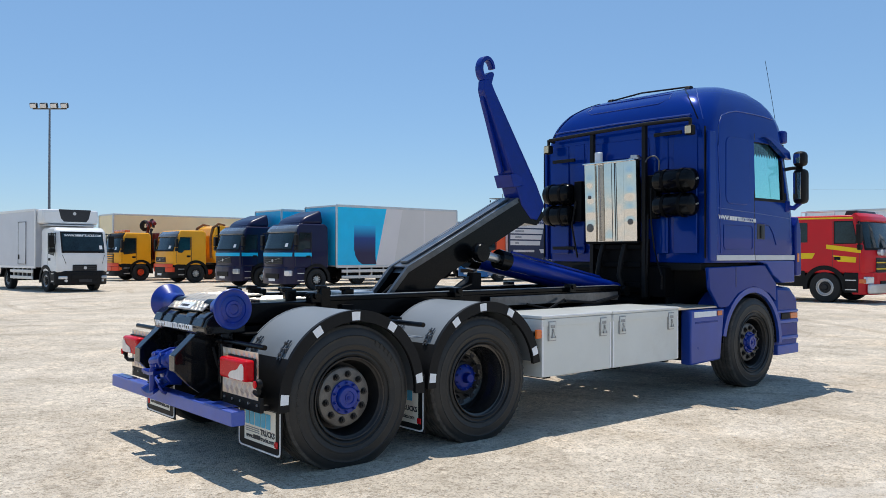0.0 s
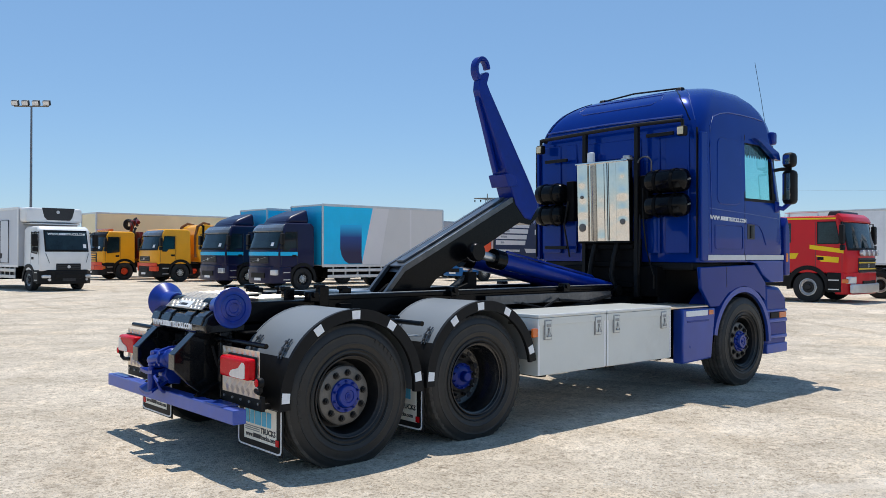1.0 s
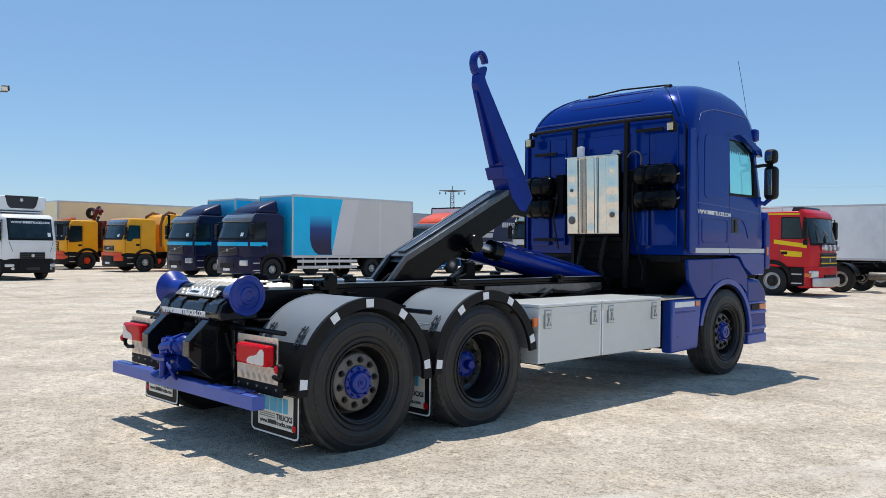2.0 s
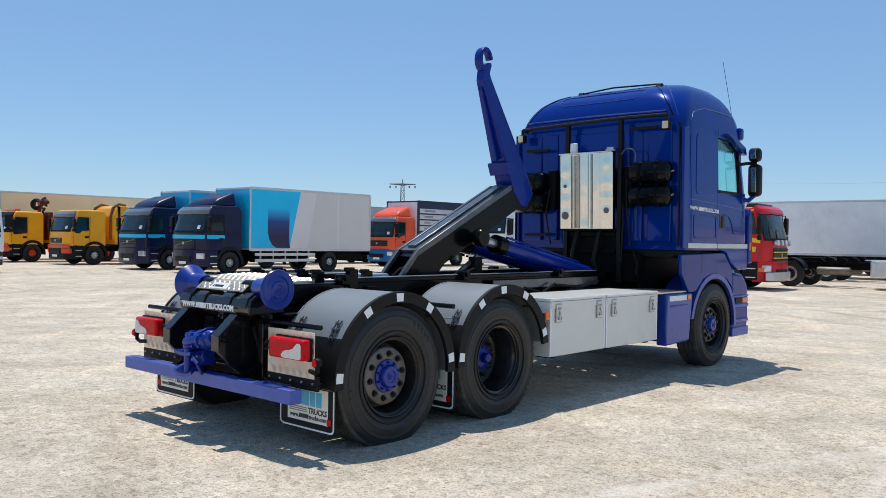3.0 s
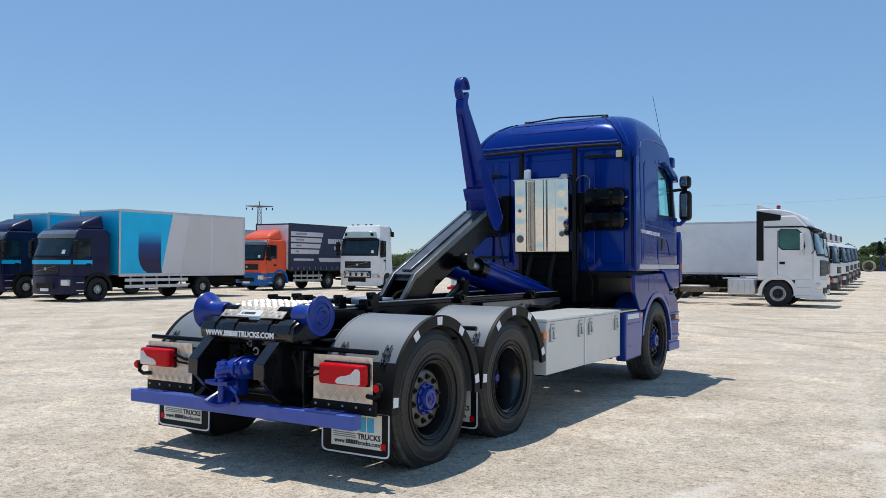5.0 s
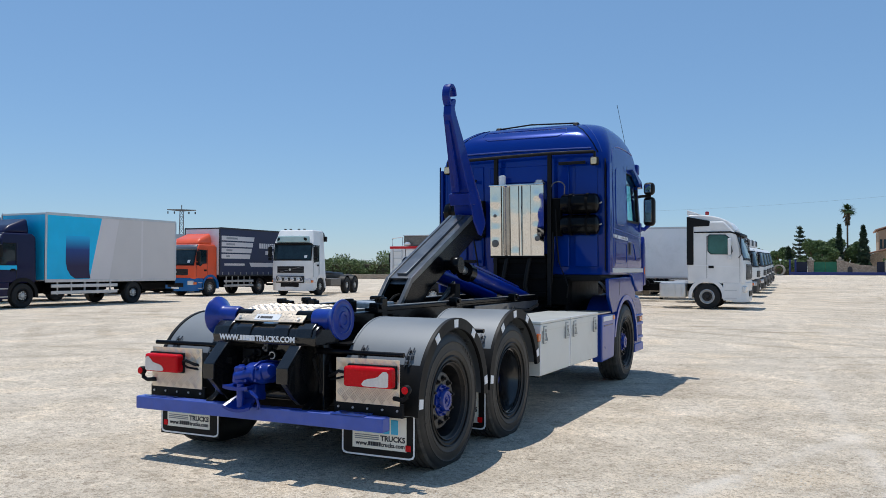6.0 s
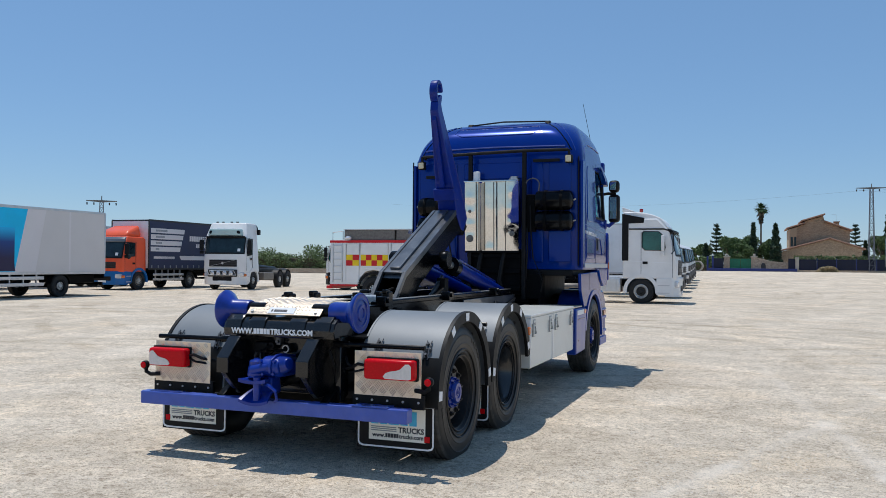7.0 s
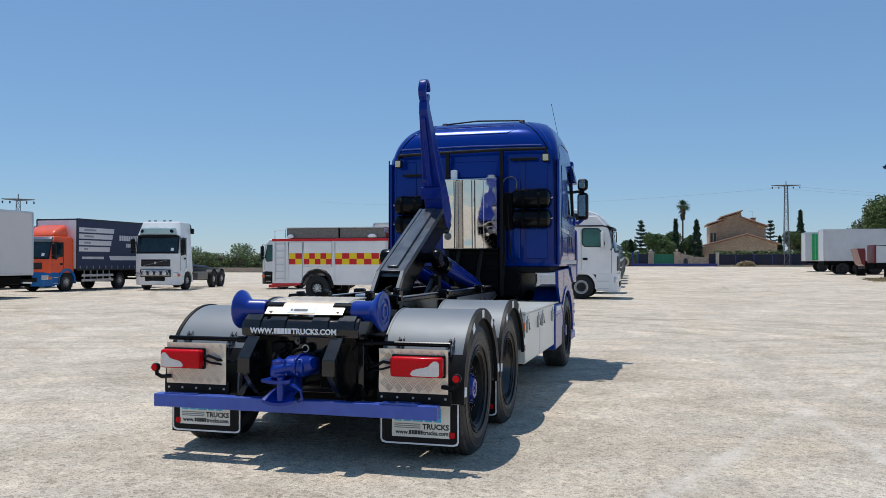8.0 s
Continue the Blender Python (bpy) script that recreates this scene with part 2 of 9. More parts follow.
def bm_arch(bm, cx, cz, r0, r1, y0, y1, a0, a1, n=24, squash=1.0):
    """A curved strip (mudguard): from radius r0 to r1, y0 to y1, angles a0 to a1 in degrees from +x towards +z."""
    rows = []
    for i in range(n + 1):
        a = radians(a0 + (a1 - a0) * i / n)
        c, s = math.cos(a), math.sin(a) * squash
        rows.append([bm.verts.new(p) for p in ((cx + r0 * c, y0, cz + r0 * s), (cx + r1 * c, y0, cz + r1 * s), (cx + r1 * c, y1, cz + r1 * s), (cx + r0 * c, y1, cz + r0 * s))])
    fs = []
    for a, b in zip(rows, rows[1:]):
        for k in range(4):
            fs.append(bm.faces.new((a[k], a[(k + 1) % 4], b[(k + 1) % 4], b[k])))
    fs.append(bm.faces.new(rows[0][::-1]))
    fs.append(bm.faces.new(rows[-1]))
    bmesh.ops.recalc_face_normals(bm, faces=fs)
    return bm


def mesh_from(name, bm, material, smooth=35):
    bmesh.ops.recalc_face_normals(bm, faces=bm.faces[:])
    me = bpy.data.meshes.new(name)
    if smooth:
        lim = radians(smooth)
        lay = bm.faces.layers.int.get("rounded")
        for f in bm.faces:
            f.smooth = True
        for e in bm.edges:
            if len(e.link_faces) != 2 or e.calc_face_angle(0) > lim or (lay and e.link_faces[0][lay] != e.link_faces[1][lay]):
                e.smooth = False
    bm.to_mesh(me)
    bm.free()
    me.materials.append(material)
    return me


def part(name, bm, material, parent, label="", smooth=35):
    """Links a bmesh as one mesh object under a thing or a part."""
    me = mesh_from(name, bm, MAT[material] if isinstance(material, str) else material, smooth)
    ob = new(name, me)
    ob.parent = parent
    if label:
        ob["label"] = label
    if name in ("tread_relief", "lettering", "sidewall_mark", "maker_lettering", "branches"):
        ob["kind"] = "stuff"
    return ob


def share(name, me, parent, m=None, label=""):
    """One more object on a mesh that is already there."""
    ob = new(name, me)
    ob.parent = parent
    if m is not None:
        ob.matrix_basis = m
    if label:
        ob["label"] = label
    return ob


def B(*a, **k):
    return bm_box(bmesh.new(), *a, **k)


def thing(name, label, category, m=None, group="", kind=""):
    ob = new(name)
    if m is not None:
        ob.matrix_basis = m
    return tagged(ob, label, category, group, kind)


def word_bars(bm, text, o, right, up, h, depth=0.002):
    """Plain bars, one a character, in place of lettering."""
    o, right, up = Vector(o), Vector(right).normalized(), Vector(up).normalized()
    out = right.cross(up)
    s = 0.0
    for ch in text:
        w = {".": 0.18, " ": 0.3, "W": 0.85, "M": 0.8, "I": 0.22}.get(ch, 0.56) * h
        if ch != " ":
            hh = h * 0.2 if ch == "." else h
            v = [bm.verts.new(o + right * (s + a * w) + up * (b * hh) + out * c) for c in (0, depth) for a, b in ((0, 0), (1, 0), (1, 1), (0, 1))]
            for q in ((0, 1, 2, 3), (4, 5, 6, 7), (0, 1, 5, 4), (1, 2, 6, 5), (2, 3, 7, 6), (3, 0, 4, 7)):
                bm.faces.new([v[i] for i in q])
        s += w + h * 0.12
    return s


def glyphs(bm, text, o, right, up, h, depth=0.002):
    """Raised letters, h high, of the built-in font."""
    cu = bpy.data.curves.new("letters", "FONT")
    cu.body, cu.size, cu.extrude = text, h / 0.69, depth / 2
    cu.resolution_u, cu.offset = 2, h * 0.045
    holder = bpy.data.objects.new("letters", cu)
    me = bpy.data.meshes.new_from_object(holder)
    right, up = Vector(right).normalized(), Vector(up).normalized()
    m = Matrix.Identity(4)
    for i in range(3):
        m[i][0], m[i][1], m[i][2], m[i][3] = right[i], up[i], right.cross(up)[i], o[i]
    me.transform(m)
    width = max((v.co - Vector(o)).dot(right) for v in me.vertices)
    bm.from_mesh(me)
    bpy.data.objects.remove(holder)
    bpy.data.curves.remove(cu)
    bpy.data.meshes.remove(me)
    return width


def web_line(bm, o, right, up, h, depth=0.002, head="WWW.", tail="TRUCKS.COM"):
    """A web address with bars in place of the firm's name."""
    right = Vector(right).normalized()
    s = glyphs(bm, head, o, right, up, h, depth) + h * 0.14
    s += word_bars(bm, "KKMKK", Vector(o) + right * s, right, up, h, depth)
    s += glyphs(bm, tail, Vector(o) + right * s, right, up, h, depth)
    return s


def tread_bars(bm, o, u, v, nu, nv, pitch, height):
    """Raised crossed lozenges of tread plate, on a plane from o along u and v."""
    o, u, v = Vector(o), Vector(u).normalized(), Vector(v).normalized()
    n = u.cross(v)
    for i in range(nu):
        for j in range(nv):
            c = o + u * (i + 0.5) * pitch + v * (j + 0.5) * pitch
            s = 1 if (i + j) % 2 else -1
            a, b = (u + v * s).normalized(), (v - u * s).normalized()
            ring = [bm.verts.new(c + a * pitch * 0.62), bm.verts.new(c + b * pitch * 0.17), bm.verts.new(c - a * pitch * 0.62), bm.verts.new(c - b * pitch * 0.17)]
            t = [bm.verts.new(c + a * pitch * 0.34 + n * height), bm.verts.new(c - a * pitch * 0.34 + n * height)]
            bm.faces.new((ring[0], ring[1], t[0]))
            bm.faces.new((ring[1], ring[2], t[1], t[0]))
            bm.faces.new((ring[2], ring[3], t[1]))
            bm.faces.new((ring[3], ring[0], t[0], t[1]))
    return bm


def tread_groups(bm, o, u, v, width, height, pitch, rise):
    """Tread plate with bundles of four ridges, each bundle turned across the next, set on the diagonal."""
    o, u, v = Vector(o), Vector(u).normalized(), Vector(v).normalized()
    n, count = u.cross(v), int((width + height) / pitch) + 1
    d, e = (u + v).normalized(), (u - v).normalized()
    for i in range(count):
        for j in range(-count, count):
            c = d * (i + 0.5) * pitch + e * (j + 0.5) * pitch
            a, b = (d, e) if (i + j) % 2 else (e, d)
            for k in range(4):
                m = c + b * (k - 1.5) * pitch * 0.25
                if not (pitch * 0.3 < m.dot(u) < width - pitch * 0.3 and pitch * 0.3 < m.dot(v) < height - pitch * 0.3):
                    continue
                p, h, w = o + m, a * pitch * 0.40, b * pitch * 0.085
                ring = [bm.verts.new(q) for q in (p - h - w, p + h - w, p + h + w, p - h + w)]
                t = [bm.verts.new(p - h * 0.8 + n * rise), bm.verts.new(p + h * 0.8 + n * rise)]
                for f in ((ring[0], ring[1], t[1], t[0]), (ring[2], ring[3], t[0], t[1]), (ring[1], ring[2], t[1]), (ring[3], ring[0], t[0])):
                    bm.faces.new(f)
    bmesh.ops.recalc_face_normals(bm, faces=bm.faces[:])
    return bm


# ---- ground ----
def smooth_step(a, b, v):
    s = min(1.0, max(0.0, (v - a) / (b - a)))
    return s * s * (3 - 2 * s)


def lie(x, y):
    """The height of the yard: flat near the trucks, with a slight rise towards the far gate."""
    return 0.9 * smooth_step(36, 115, x) * (1 - smooth_step(24, 60, y))


def gravel_material():
    m = bpy.data.materials.new("pale_limestone_gravel")
    m.use_nodes = True
    n, link = m.node_tree.nodes, m.node_tree.links.new
    b = n["Principled BSDF"]
    co = n.new("ShaderNodeTexCoord")

    def tex(kind, scale, detail=6, rough=0.6, vec=None):
        t = n.new(kind)
        t.inputs["Scale"].default_value = scale
        if kind == "ShaderNodeTexNoise":
            t.inputs["Detail"].default_value, t.inputs["Roughness"].default_value = detail, rough
        link(vec or co.outputs["Object"], t.inputs["Vector"])
        return t

    def ramp(src, p0, c0, p1, c1):
        r = n.new("ShaderNodeValToRGB")
        r.color_ramp.elements[0].position, r.color_ramp.elements[1].position = p0, p1
        r.color_ramp.elements[0].color, r.color_ramp.elements[1].color = (*c0, 1), (*c1, 1)
        link(src, r.inputs["Fac"])
        return r.outputs["Color"]

    def mix(fac, a, c, kind="MIX"):
        x = n.new("ShaderNodeMix")
        x.data_type, x.blend_type = "RGBA", kind
        if isinstance(fac, float):
            x.inputs[0].default_value = fac
        else:
            link(fac, x.inputs[0])
        link(a, x.inputs[6])
        link(c, x.inputs[7])
        return x.outputs[2]

    base = ramp(tex("ShaderNodeTexNoise", 0.35, 8, 0.65).outputs["Fac"], 0.35, (0.548, 0.474, 0.381), 0.68, (0.718, 0.630, 0.522))
    mid = ramp(tex("ShaderNodeTexNoise", 4, 9, 0.72).outputs["Fac"], 0.3, (0.87, 0.855, 0.83), 0.65, (1.08, 1.08, 1.07))
    grains = tex("ShaderNodeTexVoronoi", 95)
    stone = n.new("ShaderNodeSeparateColor")
    link(grains.outputs["Color"], stone.inputs[0])
    spots = ramp(stone.outputs[0], 0.02, (0.68, 0.66, 0.635), 0.45, (1.13, 1.125, 1.12))
    coarse = tex("ShaderNodeTexVoronoi", 42)
    cs = n.new("ShaderNodeSeparateColor")
    link(coarse.outputs["Color"], cs.inputs[0])
    spots2 = ramp(cs.outputs[1], 0.02, (0.72, 0.70, 0.675), 0.30, (1.04, 1.04, 1.04))
    clods = tex("ShaderNodeTexVoronoi", 17)
    cl = n.new("ShaderNodeSeparateColor")
    link(clods.outputs["Color"], cl.inputs[0])
    spots3 = n.new("ShaderNodeValToRGB")
    e = spots3.color_ramp.elements
    e[0].position, e[0].color = 0.0, (0.80, 0.785, 0.765, 1)
    e[1].position, e[1].color = 1.0, (1.16, 1.16, 1.16, 1)
    for at, v in ((0.16, 0.97), (0.82, 1.02)):
        e.new(at).color = (v, v, v, 1)
    link(cl.outputs[2], spots3.inputs["Fac"])
    patch = ramp(tex("ShaderNodeTexNoise", 1.1, 6, 0.62).outputs["Fac"], 0.36, (0.90, 0.89, 0.875), 0.62, (1.06, 1.06, 1.06))
    base = mix(1.0, base, patch, "MULTIPLY")
    col = mix(1.0, mix(1.0, mix(1.0, base, mid, "MULTIPLY"), spots, "MULTIPLY"), spots2, "MULTIPLY")
    col = mix(1.0, col, spots3.outputs["Color"], "MULTIPLY")
    # curved wheel tracks: pale, finely crushed bands
    mp = n.new("ShaderNodeMapping")
    mp.inputs["Rotation"].default_value = (0, 0, radians(24))
    mp.inputs["Scale"].default_value = (0.16, 0.45, 1)
    link(co.outputs["Object"], mp.inputs["Vector"])
    tracks = ramp(tex("ShaderNodeTexNoise", 1.4, 5, 0.6, mp.outputs[0]).outputs["Fac"], 0.5, (0, 0, 0), 0.68, (0.20, 0.20, 0.20))
    pale = n.new("ShaderNodeRGB")
    pale.outputs[0].default_value = (0.82, 0.735, 0.63, 1)
    col = mix(tracks, col, pale.outputs[0])
    damp = ramp(tex("ShaderNodeTexNoise", 0.11, 6, 0.7).outputs["Fac"], 0.56, (0, 0, 0), 0.75, (0.28, 0.28, 0.28))
    grey = n.new("ShaderNodeRGB")
    grey.outputs[0].default_value = (0.51, 0.43, 0.34, 1)
    col = mix(damp, col, grey.outputs[0])
    # arcs left by turning wheels: thin, broken, slightly darker and paler lines
    for cx, cy, pitch, c0 in ((-14, -9, 1.9, (0.86, 0.845, 0.82)), (26, -22, 1.3, (1.12, 1.12, 1.11)), (10, 24, 2.3, (0.88, 0.865, 0.84)), (70, -30, 1.6, (0.80, 0.775, 0.74)), (48, 22, 1.1, (0.83, 0.805, 0.77))):
        off = n.new("ShaderNodeMapping")
        off.inputs["Location"].default_value = (-cx, -cy, 0)
        link(co.outputs["Object"], off.inputs["Vector"])
        wave = n.new("ShaderNodeTexWave")
        wave.wave_type, wave.rings_direction = "RINGS", "Z"
        wave.inputs["Scale"].default_value, wave.inputs["Distortion"].default_value = 0.31 / pitch, 2.5
        wave.inputs["Detail"].default_value, wave.inputs["Detail Scale"].default_value = 4, 0.35
        link(off.outputs[0], wave.inputs["Vector"])
        line = ramp(wave.outputs["Fac"], 0.80, (0, 0, 0), 0.97, (1, 1, 1))
        part_mask = ramp(tex("ShaderNodeTexNoise", 0.13 + 0.02 * pitch, 4, 0.6, off.outputs[0]).outputs["Fac"], 0.46, (0, 0, 0), 0.60, (0.8, 0.8, 0.8))
        tone = n.new("ShaderNodeRGB")
        tone.outputs[0].default_value = (*c0, 1)
        col = mix(mix(1.0, line, part_mask, "MULTIPLY"), col, mix(1.0, col, tone.outputs[0], "MULTIPLY"))
    warm = ramp(tex("ShaderNodeTexNoise", 0.55, 7, 0.7).outputs["Fac"], 0.50, (0, 0, 0), 0.66, (0.45, 0.45, 0.45))
    tan = n.new("ShaderNodeRGB")
    tan.outputs[0].default_value = (1.06, 0.97, 0.84, 1)
    col = mix(warm, col, mix(1.0, col, tan.outputs[0], "MULTIPLY"))
    along, span = n.new("ShaderNodeSeparateXYZ"), n.new("ShaderNodeMapRange")
    link(co.outputs["Object"], along.inputs[0])
    link(along.outputs["X"], span.inputs[0])
    span.inputs[1].default_value, span.inputs[2].default_value = 6.0, 13.0
    ends = ramp(span.outputs[0], 0.0, (1, 1, 1), 1.0, (0.08, 0.08, 0.08))
    # straight pale tracks pressed into the gravel: a point on each and its angle
    for px, py, ang, half in ((2.41, 3.65, -21.6, 0.08), (8.43, 2.47, 6.4, 0.07), (8.69, 1.50, 6.0, 0.07)):
        dot, dist, size, wob = n.new("ShaderNodeVectorMath"), n.new("ShaderNodeMath"), n.new("ShaderNodeMath"), n.new("ShaderNodeMath")
        a = radians(ang)
        dot.operation, dist.operation, size.operation, wob.operation = "DOT_PRODUCT", "ADD", "ABSOLUTE", "MULTIPLY_ADD"
        dot.inputs[1].default_value = (-math.sin(a), math.cos(a), 0)
        link(co.outputs["Object"], dot.inputs[0])
        link(dot.outputs["Value"], dist.inputs[0])
        dist.inputs[1].default_value = math.sin(a) * px - math.cos(a) * py
        link(dist.outputs[0], size.inputs[0])
        link(tex("ShaderNodeTexNoise", 2.3, 5, 0.7).outputs["Fac"], wob.inputs[0])
        wob.inputs[1].default_value = 0.55
        link(size.outputs[0], wob.inputs[2])
        band = ramp(wob.outputs[0], half + 0.20, (0.65, 0.65, 0.65), half + 0.32, (0, 0, 0))
        worn = ramp(tex("ShaderNodeTexNoise", 0.30, 3, 0.6).outputs["Fac"], 0.38, (0.3, 0.3, 0.3), 0.60, (1, 1, 1))
        # they fade out where the yard is driven over in every direction
        col = mix(mix(1.0, mix(1.0, band, worn, "MULTIPLY"), ends, "MULTIPLY"), col, pale.outputs[0])
    link(col, b.inputs["Base Color"])
    b.inputs["Roughness"].default_value = 0.92
    b.inputs["Specular IOR Level"].default_value = 0.25
    hgt = n.new("ShaderNodeMath")
    hgt.operation = "MULTIPLY_ADD"
    link(grains.outputs["Distance"], hgt.inputs[0])
    hgt.inputs[1].default_value = -0.8
    link(tex("ShaderNodeTexNoise", 30, 6, 0.7).outputs["Fac"], hgt.inputs[2])
    bp = n.new("ShaderNodeBump")
    bp.inputs["Strength"].default_value, bp.inputs["Distance"].default_value = 0.65, 0.02
    link(hgt.outputs[0], bp.inputs["Height"])
    link(bp.outputs[0], b.inputs["Normal"])
    return m


MAT["gravel"] = gravel_material()


def build_ground():
    bm = bmesh.new()
    radii = [0.0] + [0.5 * 1.09 ** k for k in range(102)]
    n = 120
    rings = []
    for r in radii:
        ring = []
        for i in range(n if r else 1):
            a = 2 * math.pi * i / n
            x, y = 5 + r * math.cos(a), 5 + r * math.sin(a)
            z = lie(x, y)
            if r > 3:
                z += 0.012 * noise.noise((x * 0.7, y * 0.7, 0)) * smooth_step(9, 14, r)
            ring.append(bm.verts.new((x, y, z)))
        rings.append(ring)
    for a, b in zip(rings, rings[1:]):
        for i in range(n):
            j = (i + 1) % n
            bm.faces.new((a[0], b[i], b[j]) if len(a) == 1 else (a[i], b[i], b[j], a[j]))
    ob = new("ground", mesh_from("ground", bm, MAT["gravel"], 60))
    tagged(ob, "pale beige compacted gravel yard with wheel tracks", "ground", kind="structure")


build_ground()


def build_pebbles():
    """Loose stones on the gravel round the truck and before the camera."""
    rnd = random.Random(5)
    verts, faces = [], []
    for i in range(26000):
        x, y = rnd.uniform(-1.5, 14), rnd.uniform(-1.0, 9)
        if i % 4:
            x, y = rnd.gauss(3.0, 3.0), rnd.gauss(2.6, 1.7)
        if noise.noise((x * 0.8, y * 0.8, 4)) < rnd.uniform(-0.5, 0.3):
            continue
        r = 0.003 + 0.010 * rnd.random() ** 2.5
        k = len(verts)
        t = rnd.random() * 6.28
        for i in range(5):
            a = t + i * 1.2566
            q = r * rnd.uniform(0.75, 1.25)
            verts.append((x + q * math.cos(a), y + q * math.sin(a), lie(x, y) - 0.002))
        verts.append((x + r * 0.2, y, lie(x, y) + r * rnd.uniform(0.3, 0.6)))
        for i in range(5):
            faces.append((k + i, k + (i + 1) % 5, k + 5))
    me = bpy.data.meshes.new("loose_stones")
    me.from_pydata(verts, [], faces)
    me.materials.append(surface("loose_limestone", (0.60, 0.54, 0.46), 0.9, 0, 0.25, 3, 60, 0.1))
    tagged(new("loose_stones", me), "small loose limestone stones on the gravel", "gravel", kind="stuff")


build_pebbles()

# ---- the hook-lift truck ----
truck = thing("hook_lift_truck", "blue three-axle hook-lift truck with raised black arm and blue hook", "truck",
              pose(2.7, 6.28, 0, 0, 0, -0.75) @ pose(-2.7, 0, 0))
WHEEL_MESH = {}


def tyre_bm(r, w, rim_r, lugs=0, flat=0.516):
    n = lugs * 2 if lugs else 72
    h = w / 2
    prof = [(rim_r - 0.012, -h * 0.72), (rim_r + 0.01, -h * 0.86), (rim_r + (r - rim_r) * 0.45, -h), (r - 0.055, -h * 0.98), (r - 0.018, -h * 0.90), (r, -h * 0.8)]
    for g in (-0.5, -0.17, 0.17, 0.5):
        prof += [(r, h * (g - 0.06)), (r - 0.013, h * (g - 0.045)), (r - 0.013, h * (g + 0.045)), (r, h * (g + 0.06))]
    prof += [(r, h * 0.8), (r - 0.018, h * 0.90), (r - 0.055, h * 0.98), (r - 0.066, h * 0.985), (r - 0.07, h * 1.0), (r - 0.078, h * 1.0), (r - 0.082, h * 0.99), (r - 0.1, h * 1.01), (r - 0.135, h * 1.015), (r - 0.138, h * 1.03), (r - 0.146, h * 1.03), (r - 0.149, h * 1.015), (rim_r + (r - rim_r) * 0.32, h * 1.0),
             (rim_r + (r - rim_r) * 0.22, h * 0.965), (rim_r + 0.03, h * 0.93), (rim_r + 0.02, h * 0.95), (rim_r + 0.004, h * 0.86), (rim_r - 0.012, h * 0.72)]
    bm = bmesh.new()
    bm_lathe(bm, prof, (0, 0, 0), (0, -1, 0), n)
    if lugs:
        for v in bm.verts:
            rad = math.hypot(v.co.x, v.co.z)
            if rad > r - 0.03 and abs(v.co.y) > h * 0.6:
                k = round(math.atan2(v.co.z, v.co.x) / (2 * math.pi) * n)
                if k % 2:
                    s = (rad - 0.011) / rad
                    v.co.x, v.co.z = v.co.x * s, v.co.z * s
    for v in bm.verts:
        v.co.z = max(v.co.z, -flat)
    return bm


def nut_ring(parent, name, count, radius, y, r, length, material, phase=0.0):
    bm = bm_cyl(bmesh.new(), (0, 0, 0), (0, -length, 0), r, 6)
    bm_cyl(bm, (0, -length, 0), (0, -length * 1.7, 0), r * 0.55, 8)
    bm_cyl(bm, (0, 0.002, 0), (0, -length * 0.15, 0), r * 1.35, 10)
    me = mesh_from(name, bm, MAT[material])
    for i in range(count):
        a = 2 * math.pi * (i + phase) / count
        share(name, me, parent, Matrix.Translation((radius * math.cos(a), y, radius * math.sin(a))))


